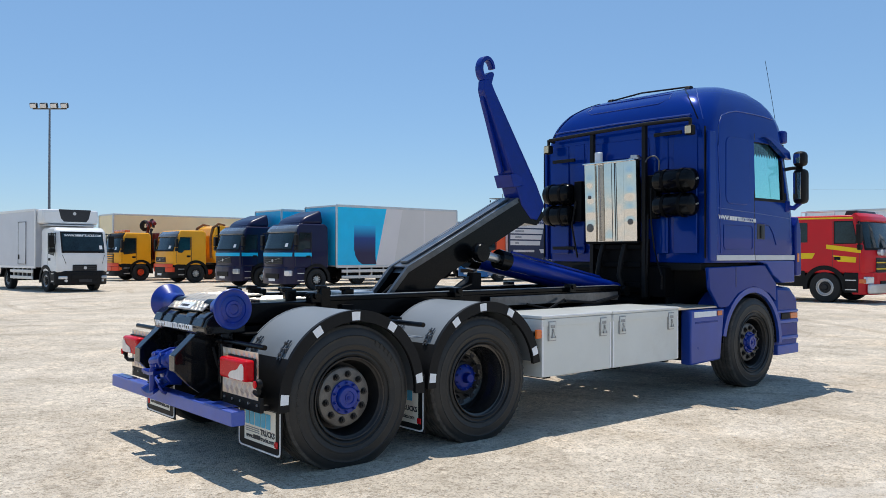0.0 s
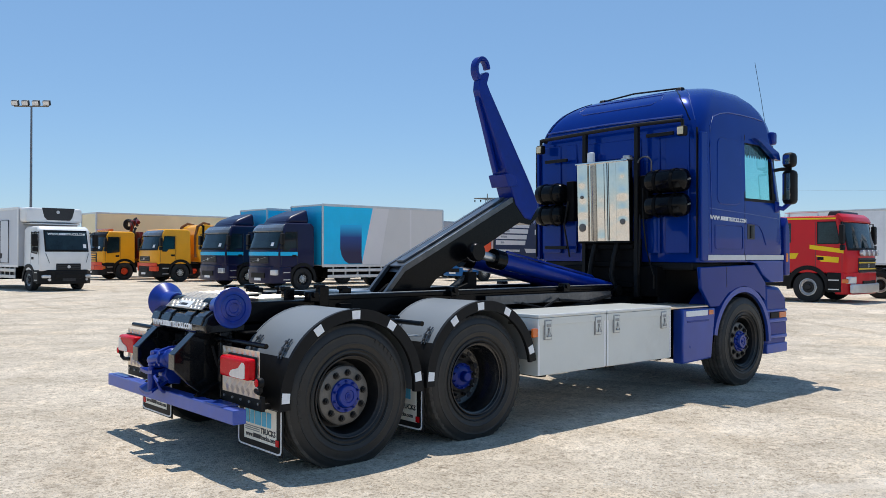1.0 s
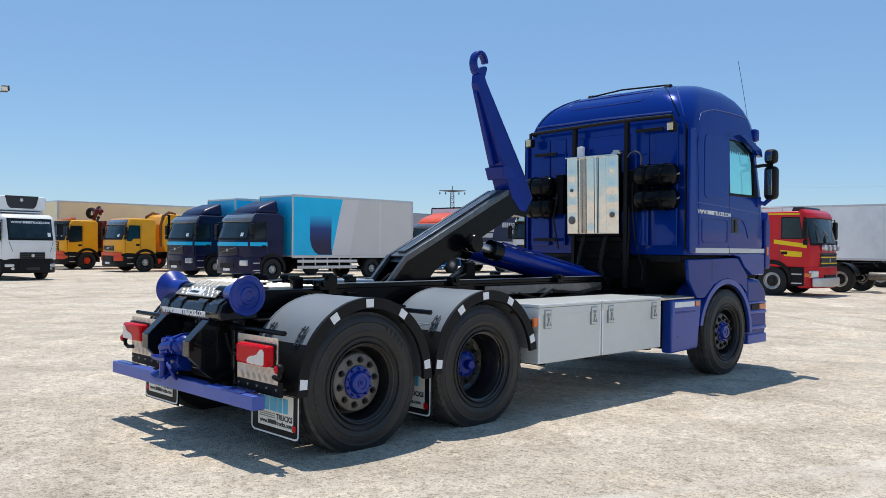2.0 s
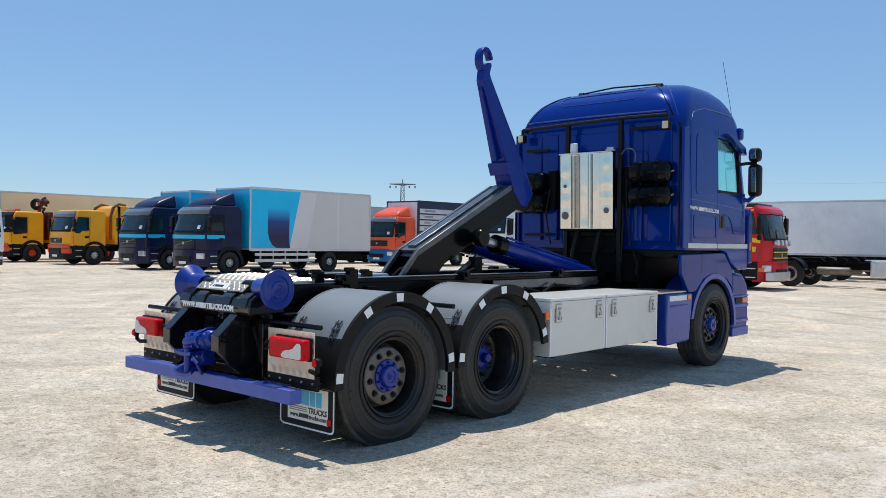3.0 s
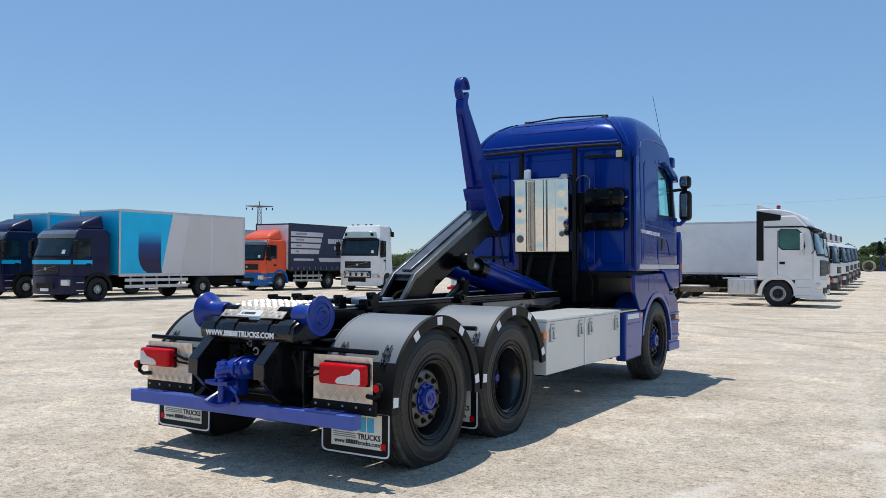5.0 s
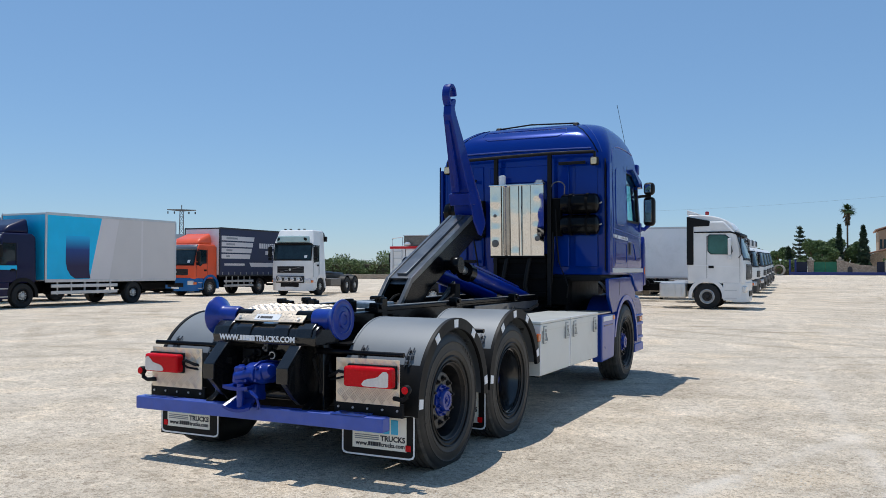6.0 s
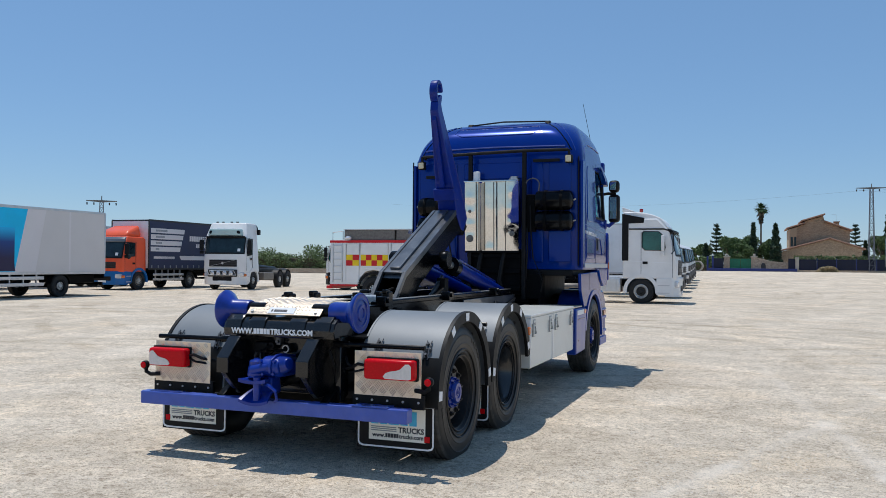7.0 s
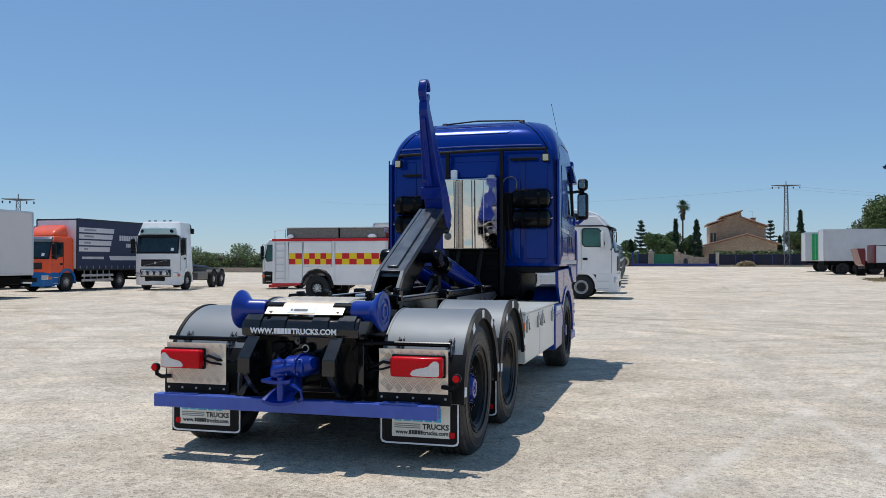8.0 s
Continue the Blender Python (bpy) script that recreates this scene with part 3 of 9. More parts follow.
def truck_wheel(parent, x, y, z, r, side, style, name="wheel"):
    """style: steer (flat disc, ten nuts, blue hub), drive (deep dish, twin tyres). side -1: right, 1: left."""
    rim = 0.30
    out = 0.02 if style == "front" else 0.0
    key = (round(r, 3), style)
    if key not in WHEEL_MESH:
        tyre = mesh_from("tyre", tyre_bm(r, 0.31, rim, 0 if style == "steer" else 58, z + 0.004), MAT["rubber"])
        tyre.materials.append(MAT["tread_rubber"])
        for f in tyre.polygons:
            if math.hypot(f.center.x, f.center.z) > r - 0.03:
                f.material_index = 1
        WHEEL_MESH[key] = tyre
    m = Matrix.Translation((x, y, z)) @ pose(0, 0, 0, 0, 0, 180 if side > 0 else 0)
    w = share(name, WHEEL_MESH[key], parent, m, "worn black truck tyre on a steel rim")
    for ring_r, ring_w in ((rim + 0.045, 0.006), (r - 0.075, 0.004)):
        rg = bm_lathe(bmesh.new(), [(ring_r - ring_w, 0.0), (ring_r, -0.005), (ring_r + ring_w, 0.0), (ring_r, 0.012)], (0, -0.1545 if ring_r < 0.4 else -0.1535, 0), (0, 1, 0), 56, True)
        part("sidewall_ring", rg, "rubber", w)
    rb = bmesh.new()
    if style == "drive":
        bm_lathe(rb, [(0.292, -0.135), (0.300, -0.142), (0.296, -0.12), (0.278, -0.115), (0.270, -0.085), (0.259, -0.07), (0.254, 0.00), (0.246, 0.015), (0.240, 0.095), (0.16, 0.115), (0.15, 0.14)], (0, 0, 0), (0, 1, 0), 48)
        part("rim", rb, "rim_gloss", w)
        d = bmesh.new()
        bm_lathe(d, [(0.25, 0.0), (0.14, 0.0), (0.135, 0.03), (0.12, 0.04), (0.0, 0.04)], (0, 0.105, 0), (0, -1, 0), 40)
        disc = part("wheel_disc", d, "rim_dark", w)
        nut_ring(disc, "wheel_nut", 10, 0.168, 0.105, 0.016, 0.03, "rim_dark")
        hole = mesh_from("hand_hole", bm_lathe(bmesh.new(), [(0, 0), (0.026, 0), (0.028, -0.006)], (0, 0, 0), (0, -1, 0), 14), MAT["ink"])
        for i in range(10):
            a = 2 * math.pi * (i + 0.5) / 10
            share("hand_hole", hole, disc, Matrix.Translation((0.218 * math.cos(a), 0.098, 0.218 * math.sin(a))))
        lip = bm_lathe(bmesh.new(), [(0.297, 0.0), (0.301, 0.004), (0.297, 0.008), (0.291, 0.004)], (0, -0.138, 0), (0, -1, 0), 48, True)
        part("rim_lip", lip, "rim_brown", w)
        hb = bmesh.new()
        bm_lathe(hb, [(0.115, 0), (0.11, 0.03), (0.09, 0.045), (0.07, 0.05), (0.045, 0.052), (0.04, 0.10), (0.034, 0.106), (0, 0.106)], (0, 0.085, 0), (0, -1, 0), 36)
        hub = part("hub", hb, "blue_jib", w, "blue painted drive axle hub")
        nut_ring(hub, "hub_bolt", 10, 0.098, 0.05, 0.008, 0.014, "blue_enamel", 0.5)
        share("inner_tyre", WHEEL_MESH[key], w, Matrix.Translation((0, 0.34, 0)))
    else:
        bm_lathe(rb, [(0.290, -0.130), (0.300, -0.140), (0.297, -0.118), (0.275, -0.11), (0.266, -0.05), (0.258, -0.02), (0.245, 0.02), (0.15, 0.03), (0.14, 0.06)], (0, 0, 0), (0, 1, 0), 48)
        lip = bm_lathe(bmesh.new(), [(0.297, 0.0), (0.301, 0.004), (0.297, 0.008), (0.291, 0.004)], (0, -0.136, 0), (0, -1, 0), 48, True)
        part("rim_lip", lip, "rim_brown", w)
        part("rim", rb, "rim_dark", w)
        d = bmesh.new()
        bm_lathe(d, [(0.215, -0.055), (0.224, -0.035), (0.216, -0.018), (0.205, -0.012), (0.13, -0.012), (0.115, 0.0), (0.0, 0.0)], (0, -0.075 - out, 0), (0, -1, 0), 40)
        disc = part("wheel_disc", d, "rim_steel", w, "brake-dusted steel wheel disc")
        nut_ring(disc, "wheel_nut", 10, 0.168, -0.063 - out, 0.020 if style == "steer" else 0.026, 0.020, "rim_dark", 0.25)
        hb = bmesh.new()
        bm_lathe(hb, [(0.125, 0), (0.122, 0.016), (0.090, 0.020), (0.084, 0.046), (0.074, 0.055), (0.048, 0.055), (0.044, 0.048), (0.030, 0.048), (0.028, 0.054), (0.0, 0.054)], (0, -0.065 - out, 0), (0, -1, 0), 36)
        hub = part("hub", hb, "blue_enamel", w, "blue painted hub cap")
        nut_ring(hub, "hub_bolt", 10, 0.106, -0.088 - out, 0.009, 0.012, "blue_enamel", 0.5)
        cb = bm_lathe(bmesh.new(), [(0.016, 0), (0.016, 0.004), (0.009, 0.006), (0, 0.006)], (0, -0.119 - out, 0), (0, -1, 0), 16)
        part("hub_mark", cb, "blue_jib", w)
        if style == "steer":
            for i, word in enumerate(("KKKKK", "MMMMMMM")):
                for k in range(len(word)):
                    bm = bmesh.new()
                    a = radians((62 if i == 0 else 196) - k * 6.5)
                    c = Vector((0.43 * math.cos(a), -0.158, 0.43 * math.sin(a)))
                    up = Vector((math.cos(a), 0, math.sin(a)))
                    word_bars(bm, "K", c, Vector((math.sin(a), 0, -math.cos(a))), up, 0.034, 0.002)
                    part("sidewall_mark", bm, "rubber", w)
    return w


REAR_X, MID_X, FRONT_X = 3.47, 4.77, 9.11
for s in (-1, 1):
    truck_wheel(truck, REAR_X, s * 1.07, 0.490, 0.532, s, "steer")
    truck_wheel(truck, MID_X, s * 1.06, 0.495, 0.532, s, "drive")
    truck_wheel(truck, FRONT_X, s * 1.065, 0.515, 0.52, s, "front")

# chassis rails and axles
for s in (-1, 1):
    y = s * 0.43
    bm = B(2.95, 10.0, y - 0.005, y + 0.005, 0.70, 0.98)
    bm_box(bm, 2.95, 10.0, min(y, y - s * 0.08), max(y, y - s * 0.08), 0.972, 0.985)
    bm_box(bm, 2.95, 10.0, min(y, y - s * 0.08), max(y, y - s * 0.08), 0.695, 0.708)
    part("chassis_rail", bm, "black_steel", truck)
for x in (REAR_X, MID_X, FRONT_X):
    bm = bm_cyl(bmesh.new(), (x, -0.95, 0.52), (x, 0.95, 0.52), 0.085, 14)
    if x == MID_X:
        bm_lathe(bm, [(0, -0.28), (0.12, -0.25), (0.22, -0.1), (0.24, 0), (0.22, 0.1), (0.12, 0.25), (0, 0.28)], (x, 0, 0.52), (0, 1, 0), 20)
    part("axle", bm, "black_steel", truck)
    for s in (-1, 1):
        part("air_bellows", bm_lathe(bmesh.new(), [(0, 0), (0.10, 0), (0.13, 0.04), (0.11, 0.09), (0.13, 0.14), (0.10, 0.18), (0, 0.18)], (x + 0.25, s * 0.5, 0.56), (0, 0, 1), 16), "black_plastic", truck)
bm = bmesh.new()
bm_cyl(bm, (5.0, 0, 0.62), (8.3, 0, 0.78), 0.06, 12)
part("drive_shaft", bm, "black_steel", truck)
part("gearbox", B(8.0, 9.0, -0.35, 0.35, 0.45, 1.05, 0.08), "black_steel", truck)
part("engine", B(9.0, 9.9, -0.42, 0.42, 0.45, 1.35, 0.06), "black_steel", truck)
for x in (3.1, 4.05, 5.4, 6.6, 7.6):
    part("cross_member", B(x - 0.05, x + 0.05, -0.42, 0.42, 0.74, 0.92, 0.01), "black_steel", truck)
# side tanks on the far side, and the battery and air gear between the axles
part("silencer_box", B(6.9, 7.7, 0.5, 1.2, 0.42, 1.0, 0.05), "black_steel", truck)
part("fuel_tank", bm_prism(bmesh.new(), [(0.55, 0.45), (0.62, 0.4), (1.15, 0.4), (1.22, 0.47), (1.22, 0.95), (1.15, 1.02), (0.62, 1.02), (0.55, 0.95)], "x", 5.5, 6.8, 0.015), "silver", truck)

# sub-frame of the hook lift
for s in (-1, 1):
    y = s * 0.38
    bm = B(3.62, 7.65, y - 0.045, y + 0.045, 1.02, 1.185, 0.012)
    bm_box(bm, 2.95, 3.7, y - 0.06, y + 0.06, 1.0, 1.16, 0.012)
    bm_box(bm, 3.62, 7.65, y - 0.06 if s < 0 else y + 0.03, y - 0.03 if s < 0 else y + 0.06, 1.15, 1.19, 0.008)
    sub = part("subframe_rail", bm, "black_gloss", truck)
    # thin bright strip added for the sun's glint along the rail top
    part("rail_wear_strip", B(3.66, 7.62, y - 0.04, y + 0.04, 1.1915, 1.196, 0.001), "glint_steel", sub, "bright strip standing for the sunlit glint along the rail top")
    for x in (3.95, 5.2, 6.5, 7.35):
        part("rail_bracket", B(x - 0.06, x + 0.06, y + s * 0.05, y + s * 0.085, 0.82, 1.12, 0.01), "black_steel", truck)
    for x in (3.62, 5.15, 6.75):
        bm = B(x - 0.05, x + 0.05, y + s * 0.03, y + s * 0.12, 1.14, 1.23, 0.012)
        bm_cyl(bm, (x, y + s * 0.02, 1.2), (x, y + s * 0.14, 1.2), 0.026, 10)
        part("container_stop", bm, "black_gloss", truck)
part("rail_plate", B(5.55, 7.5, -0.50, -0.488, 1.04, 1.13, 0.004), "arm_grey", truck)
for x in (3.0, 3.3, 3.9, 4.4, 7.2, 7.6):
    part("subframe_cross", B(x - 0.045, x + 0.045, -0.36, 0.36, 1.03, 1.13, 0.01), "black_gloss", truck)
part("frame_cover", B(3.0, 7.6, -0.40, 0.40, 0.86, 0.875, 0.003), "black_steel", truck)
for s in (-1, 1):
    part("inner_guard", B(2.95, 5.42, min(s * 0.44, s * 0.60), max(s * 0.44, s * 0.60), 0.93, 0.945, 0.003), "black_steel", truck)
# latches and valves on the frame between the rear roller and the arm
for x, y, h in ((3.28, 0.24, 0.10), (3.36, 0.05, 0.11), (3.5, -0.28, 0.10), (3.72, -0.45, 0.12), (3.8, 0.3, 0.08), (4.12, -0.2, 0.09)):
    bm = B(x - 0.05, x + 0.05, y - 0.03, y + 0.03, 1.10, 1.15 + h, 0.01)
    bm_box(bm, x - 0.075, x + 0.02, y - 0.02, y + 0.02, 1.13 + h, 1.165 + h, 0.008)
    part("container_lock", bm, "black_gloss", truck)
bm = bmesh.new()
for k in range(5):
    y0 = -0.25 + 0.1 * k
    bm_tube(bm, [(3.1, y0, 1.1), (3.6, y0 + 0.04, 1.15), (4.2, y0 - 0.03, 1.13), (4.6, y0, 1.16), (5.6, y0 + 0.02, 1.1)], 0.014, 6)
part("hydraulic_hoses", bm, "black_plastic", truck)
part("valve_block", B(4.15, 4.42, -0.18, 0.12, 1.12, 1.21, 0.015), "zinc", truck)
itp = part("inner_tread_plate", B(3.22, 3.72, -0.3, 0.3, 1.155, 1.175, 0.004), "chequer", truck)
part("tread_relief", tread_bars(bmesh.new(), (3.24, -0.28, 1.175), (1, 0, 0), (0, 1, 0), 10, 12, 0.046, 0.004), "chequer", itp)
# folded lever by the rail, and hose clusters near the cab
bm = bmesh.new()
bm_tube(bm, [(5.9, -0.52, 0.98), (6.4, -0.54, 0.92), (6.9, -0.53, 1.0), (7.4, -0.5, 0.98)], 0.022, 8)
bm_tube(bm, [(6.0, -0.55, 1.05), (6.3, -0.57, 0.99), (6.55, -0.55, 1.08)], 0.012, 6)
bm_tube(bm, [(6.6, -0.52, 1.06), (7.1, -0.53, 1.02), (7.5, -0.5, 1.08)], 0.016, 6)
part("air_hoses", bm, "black_plastic", truck)

# rear rollers
for s in (-1, 1):
    yc = -0.035 if s < 0 else -0.06
    r = part("container_roller", bm_lathe(bmesh.new(), [(0, 0.0), (0.072, 0.0), (0.078, 0.02), (0.078, 0.14), (0.09, 0.165), (0.145, 0.215), (0.152, 0.232), (0.146, 0.243), (0.125, 0.238),
        (0.10, 0.246), (0.095, 0.238), (0.066, 0.242), (0.06, 0.252), (0.04, 0.252), (0.034, 0.244), (0, 0.244)], (2.825, yc + s * 0.37, 1.135), (0, s, 0), 48), "blue_enamel", truck, "blue enamelled flanged roller")
    part("roller_shaft", bm_cyl(bmesh.new(), (2.825, yc + s * 0.22, 1.135), (2.825, yc + s * 0.385, 1.135), 0.06, 20), "black_gloss", r)
# tail housing: curved cover with straps
part("tail_housing", bm_prism(bmesh.new(), [(2.68, 0.94), (2.665, 1.0), (2.69, 1.055), (2.74, 1.09), (2.84, 1.10), (3.0, 1.09), (3.0, 0.94)], "y", -0.50, 0.46, 0.012), "black_enamel", truck)
for y in (-0.40, -0.19, 0.16, 0.37):
    part("roller_strap", bm_prism(bmesh.new(), [(2.655, 1.0), (2.68, 1.065), (2.735, 1.105), (2.83, 1.118), (2.83, 1.09), (2.74, 1.08), (2.69, 1.045), (2.67, 1.0)], "y", y - 0.07, y + 0.07, 0.006), "black_enamel", truck)
deck = part("tread_plate_deck", bm_prism(bmesh.new(), [(2.715, 1.112), (2.80, 1.185), (2.95, 1.217), (3.22, 1.223), (3.22, 1.215), (2.953, 1.209), (2.805, 1.178), (2.721, 1.106)], "y", -0.355, 0.285), "chequer", truck, "bright aluminium tread plate over the rear beam")
bm = tread_bars(bmesh.new(), (2.952, -0.335, 1.2172), (1, 0, 0.022), (0, 1, 0), 8, 18, 0.0335, 0.0025)
tread_bars(bm, (2.806, -0.335, 1.1865), (0.15, 0, 0.032), (0, 1, 0), 4, 18, 0.0335, 0.0025)
tread_bars(bm, (2.718, -0.335, 1.1147), (0.085, 0, 0.073), (0, 1, 0), 3, 18, 0.0335, 0.0025)
part("tread_relief", bm, "chequer", deck)
bm = bm_prism(bmesh.new(), [(2.719, 1.122), (2.767, 1.163), (2.770, 1.159), (2.722, 1.118)], "y", -0.13, 0.10)
part("maker_plate", bm, "white", deck)
bm = bmesh.new()
word_bars(bm, "K MKKKKKK", (2.7305, 0.075, 1.1325), (0, -1, 0), (0.76, 0, 0.65), 0.023, 0.0015)
part("maker_lettering", bm, "ink", deck)
for y in (-0.31, 0.24):
    part("deck_bolt", bm_cyl(bmesh.new(), (2.737, y, 1.126), (2.730, y, 1.138), 0.012, 10), "zinc", deck)
bm = bmesh.new()
H0 = 0.040
web_line(bm, (2.648, 0.37, 0.966), (0, -1, 0), (0, 0, 1), H0, 0.004)
part("lettering", bm, "reflect_white", truck)
# tail cheeks, end plate and coupling
for y0, y1 in ((-0.36, -0.32), (0.32, 0.36)):
    part("tail_cheek", bm_prism(bmesh.new(), [(2.66, 0.94), (2.98, 0.95), (2.98, 0.50), (2.70, 0.50), (2.62, 0.56), (2.50, 0.68), (2.50, 0.79)], "y", y0, y1, 0.006), "black_enamel", truck)
    c = -1 if y0 < 0 else 1
    part("cheek_flange", bm_prism(bmesh.new(), [(2.65, 0.945), (2.665, 0.94), (2.505, 0.785), (2.505, 0.68), (2.49, 0.68), (2.49, 0.795)], "y", y0 - 0.03, y1 + 0.03, 0.004), "black_enamel", truck)
bm = B(2.86, 2.90, -0.49, 0.49, 0.50, 0.97, 0.006)
part("end_plate", bm, "black_enamel", truck)
part("tail_cross_beam", B(3.0, 3.05, -0.56, 0.56, 0.40, 0.62, 0.006), "black_steel", truck)
for y in (-0.24, 0.26):
    bm = B(2.80, 2.87, y - 0.10, y + 0.10, 0.55, 0.68, 0.01)
    bm_cyl(bm, (2.80, y, 0.61), (2.78, y, 0.61), 0.045, 14)
    part("end_plate_box", bm, "black_steel", truck)
for y in (-0.47, 0.47):
    part("end_plate_upright", B(2.80, 2.87, y - 0.025, y + 0.025, 0.46, 0.95, 0.008), "black_enamel", truck)
for y, z, r in ((-0.02, 0.845, 0.038), (0.12, 0.86, 0.03), (-0.2, 0.84, 0.034)):
    part("air_coupling", bm_lathe(bmesh.new(), [(0, 0), (r, 0), (r, 0.06), (r * 0.7, 0.062), (r * 0.65, 0.05), (0, 0.05)], (2.86, y, z), (-1, 0, 0), 18), "black_plastic", truck)
part("power_socket", B(2.78, 2.86, 0.14, 0.26, 0.81, 0.89, 0.012), "black_plastic", truck)
part("power_socket", B(2.80, 2.86, -0.31, -0.26, 0.80, 0.88, 0.01), "black_plastic", truck)
part("coupling_ring", bm_lathe(bmesh.new(), [(0.022, 0), (0.03, 0), (0.03, 0.008), (0.022, 0.008)], (2.798, -0.02, 0.845), (-1, 0, 0), 18, True), "zinc", truck)


def bm_sheet(bm, place, nu, nv, thick):
    """A bent plate: place(u, v) gives its upper face for u and v from 0 to 1; it is thick downwards."""
    top = [[bm.verts.new(place(i / nu, j / nv)) for j in range(nv + 1)] for i in range(nu + 1)]
    low = [[bm.verts.new(v.co - Vector((0, 0, thick))) for v in row] for row in top]
    for i in range(nu):
        for j in range(nv):
            bm.faces.new((top[i][j], top[i + 1][j], top[i + 1][j + 1], top[i][j + 1]))
            bm.faces.new((low[i][j], low[i][j + 1], low[i + 1][j + 1], low[i + 1][j]))
    rim = [(i, 0) for i in range(nu)] + [(nu, j) for j in range(nv)] + [(i, nv) for i in range(nu, 0, -1)] + [(0, j) for j in range(nv, 0, -1)]
    for (a, b), (c, d) in zip(rim, rim[1:] + rim[:1]):
        bm.faces.new((top[a][b], low[a][b], low[c][d], top[c][d]))
    bmesh.ops.recalc_face_normals(bm, faces=bm.faces[:])
    return bm


bm = bm_prism(bmesh.new(), [(2.86, 0.775), (2.70, 0.805), (2.60, 0.81), (2.53, 0.785), (2.505, 0.74), (2.515, 0.695), (2.58, 0.655), (2.86, 0.65)], "y", -0.125, 0.045, 0.026, 3)
hitch = part("trailer_coupling", bm, "blue_enamel", truck, "blue painted trailer coupling with jaw and lever")
part("coupling_rib", bm_prism(bmesh.new(), [(2.86, 0.80), (2.68, 0.825), (2.59, 0.825), (2.515, 0.795), (2.49, 0.74), (2.50, 0.69), (2.60, 0.65), (2.86, 0.64)], "y", -0.075, -0.055, 0.007), "blue_enamel", hitch)
part("coupling_tower", bm_lathe(bmesh.new(), [(0, -0.02), (0.058, -0.02), (0.066, 0.0), (0.062, 0.05), (0.054, 0.075), (0.056, 0.085), (0.056, 0.098), (0.046, 0.11), (0.022, 0.116), (0.02, 0.124), (0, 0.124)], (2.56, 0.085, 0.67), (0.05, 0, 1), 24), "blue_enamel", hitch)
part("coupling_arm", bm_cyl(bmesh.new(), (2.515, 0.11, 0.705), (2.56, -0.10, 0.748), 0.038, 16, round_end=0.022), "blue_enamel", hitch)
knob = [(0, 0)]
for k in range(5):
    knob += [(0.058 - 0.003 * k, 0.004 + 0.016 * k), (0.066 - 0.003 * k, 0.010 + 0.016 * k), (0.058 - 0.003 * k, 0.016 + 0.016 * k)]
part("coupling_knob", bm_lathe(bmesh.new(), knob + [(0.04, 0.09), (0.02, 0.094), (0, 0.094)], (2.60, -0.105, 0.745), (-0.30, -0.93, 0.2), 20), "blue_enamel", hitch)
part("coupling_jaw", bm_sheet(bmesh.new(), lambda u, v: (2.64 - 0.175 * v, 0.065 + (u - 0.5) * (0.13 + 0.10 * v), 0.652 - 0.028 * v + 0.030 * max(0, v - 0.6) + 0.05 * (u - 0.5) ** 2), 8, 6, 0.024), "blue_enamel", hitch)
part("coupling_lower_jaw", bm_sheet(bmesh.new(), lambda u, v: (2.70 - 0.245 * v, 0.045 + (u - 0.5) * (0.12 + 0.13 * v), 0.562 - 0.085 * v ** 1.6 + 0.10 * (u - 0.5) ** 2), 8, 6, 0.022), "blue_enamel", hitch)
part("coupling_web", bm_prism(bmesh.new(), [(2.70, 0.66), (2.58, 0.655), (2.56, 0.60), (2.60, 0.535), (2.70, 0.52)], "y", -0.045, 0.09, 0.014), "blue_enamel", hitch)
part("coupling_neck", bm_cyl(bmesh.new(), (2.68, 0.0, 0.61), (2.87, 0.0, 0.61), 0.055, 18), "black_enamel", hitch)
bm = bmesh.new()
bm_tube(bm, [(2.52, -0.02, 0.612), (2.47, -0.09, 0.605), (2.475, -0.135, 0.57), (2.50, -0.13, 0.51), (2.55, -0.08, 0.48)], 0.012, 8)
part("coupling_lever", bm, "blue_enamel", hitch)
for y, z in ((0.02, 0.775), (-0.095, 0.78), (0.0, 0.685), (-0.09, 0.69)):
    part("coupling_bolt", bm_cyl(bmesh.new(), (2.55, y, z), (2.503, y, z), 0.011, 6), "blue_enamel", hitch)
part("coupling_pin", bm_cyl(bmesh.new(), (2.50, 0.04, 0.49), (2.50, 0.04, 0.66), 0.028, 14), "blue_enamel", hitch)
# air and cable lines looped between the cheeks, and fittings on the end plate
for pts, r in (([(2.80, -0.02, 0.84), (2.74, 0.03, 0.83), (2.76, 0.11, 0.76), (2.84, 0.15, 0.70)], 0.011),
               ([(2.80, 0.12, 0.86), (2.73, 0.16, 0.83), (2.75, 0.22, 0.77), (2.84, 0.25, 0.74)], 0.010),
               ([(2.80, -0.2, 0.84), (2.74, -0.24, 0.80), (2.77, -0.28, 0.74), (2.85, -0.27, 0.69)], 0.011),
               ([(2.83, 0.43, 0.93), (2.79, 0.40, 0.86), (2.82, 0.44, 0.74), (2.84, 0.42, 0.60)], 0.012),
               ([(2.84, -0.43, 0.92), (2.78, -0.41, 0.84), (2.80, -0.44, 0.72), (2.86, -0.42, 0.60)], 0.012),
               ([(2.87, -0.50, 0.80), (2.80, -0.55, 0.76), (2.80, -0.60, 0.73), (2.79, -0.66, 0.745)], 0.010),
               ([(2.87, 0.50, 0.80), (2.80, 0.55, 0.75), (2.80, 0.60, 0.72), (2.79, 0.66, 0.735)], 0.010)):
    part("tail_hose", bm_tube(bmesh.new(), pts, r, 8), "black_plastic", truck)
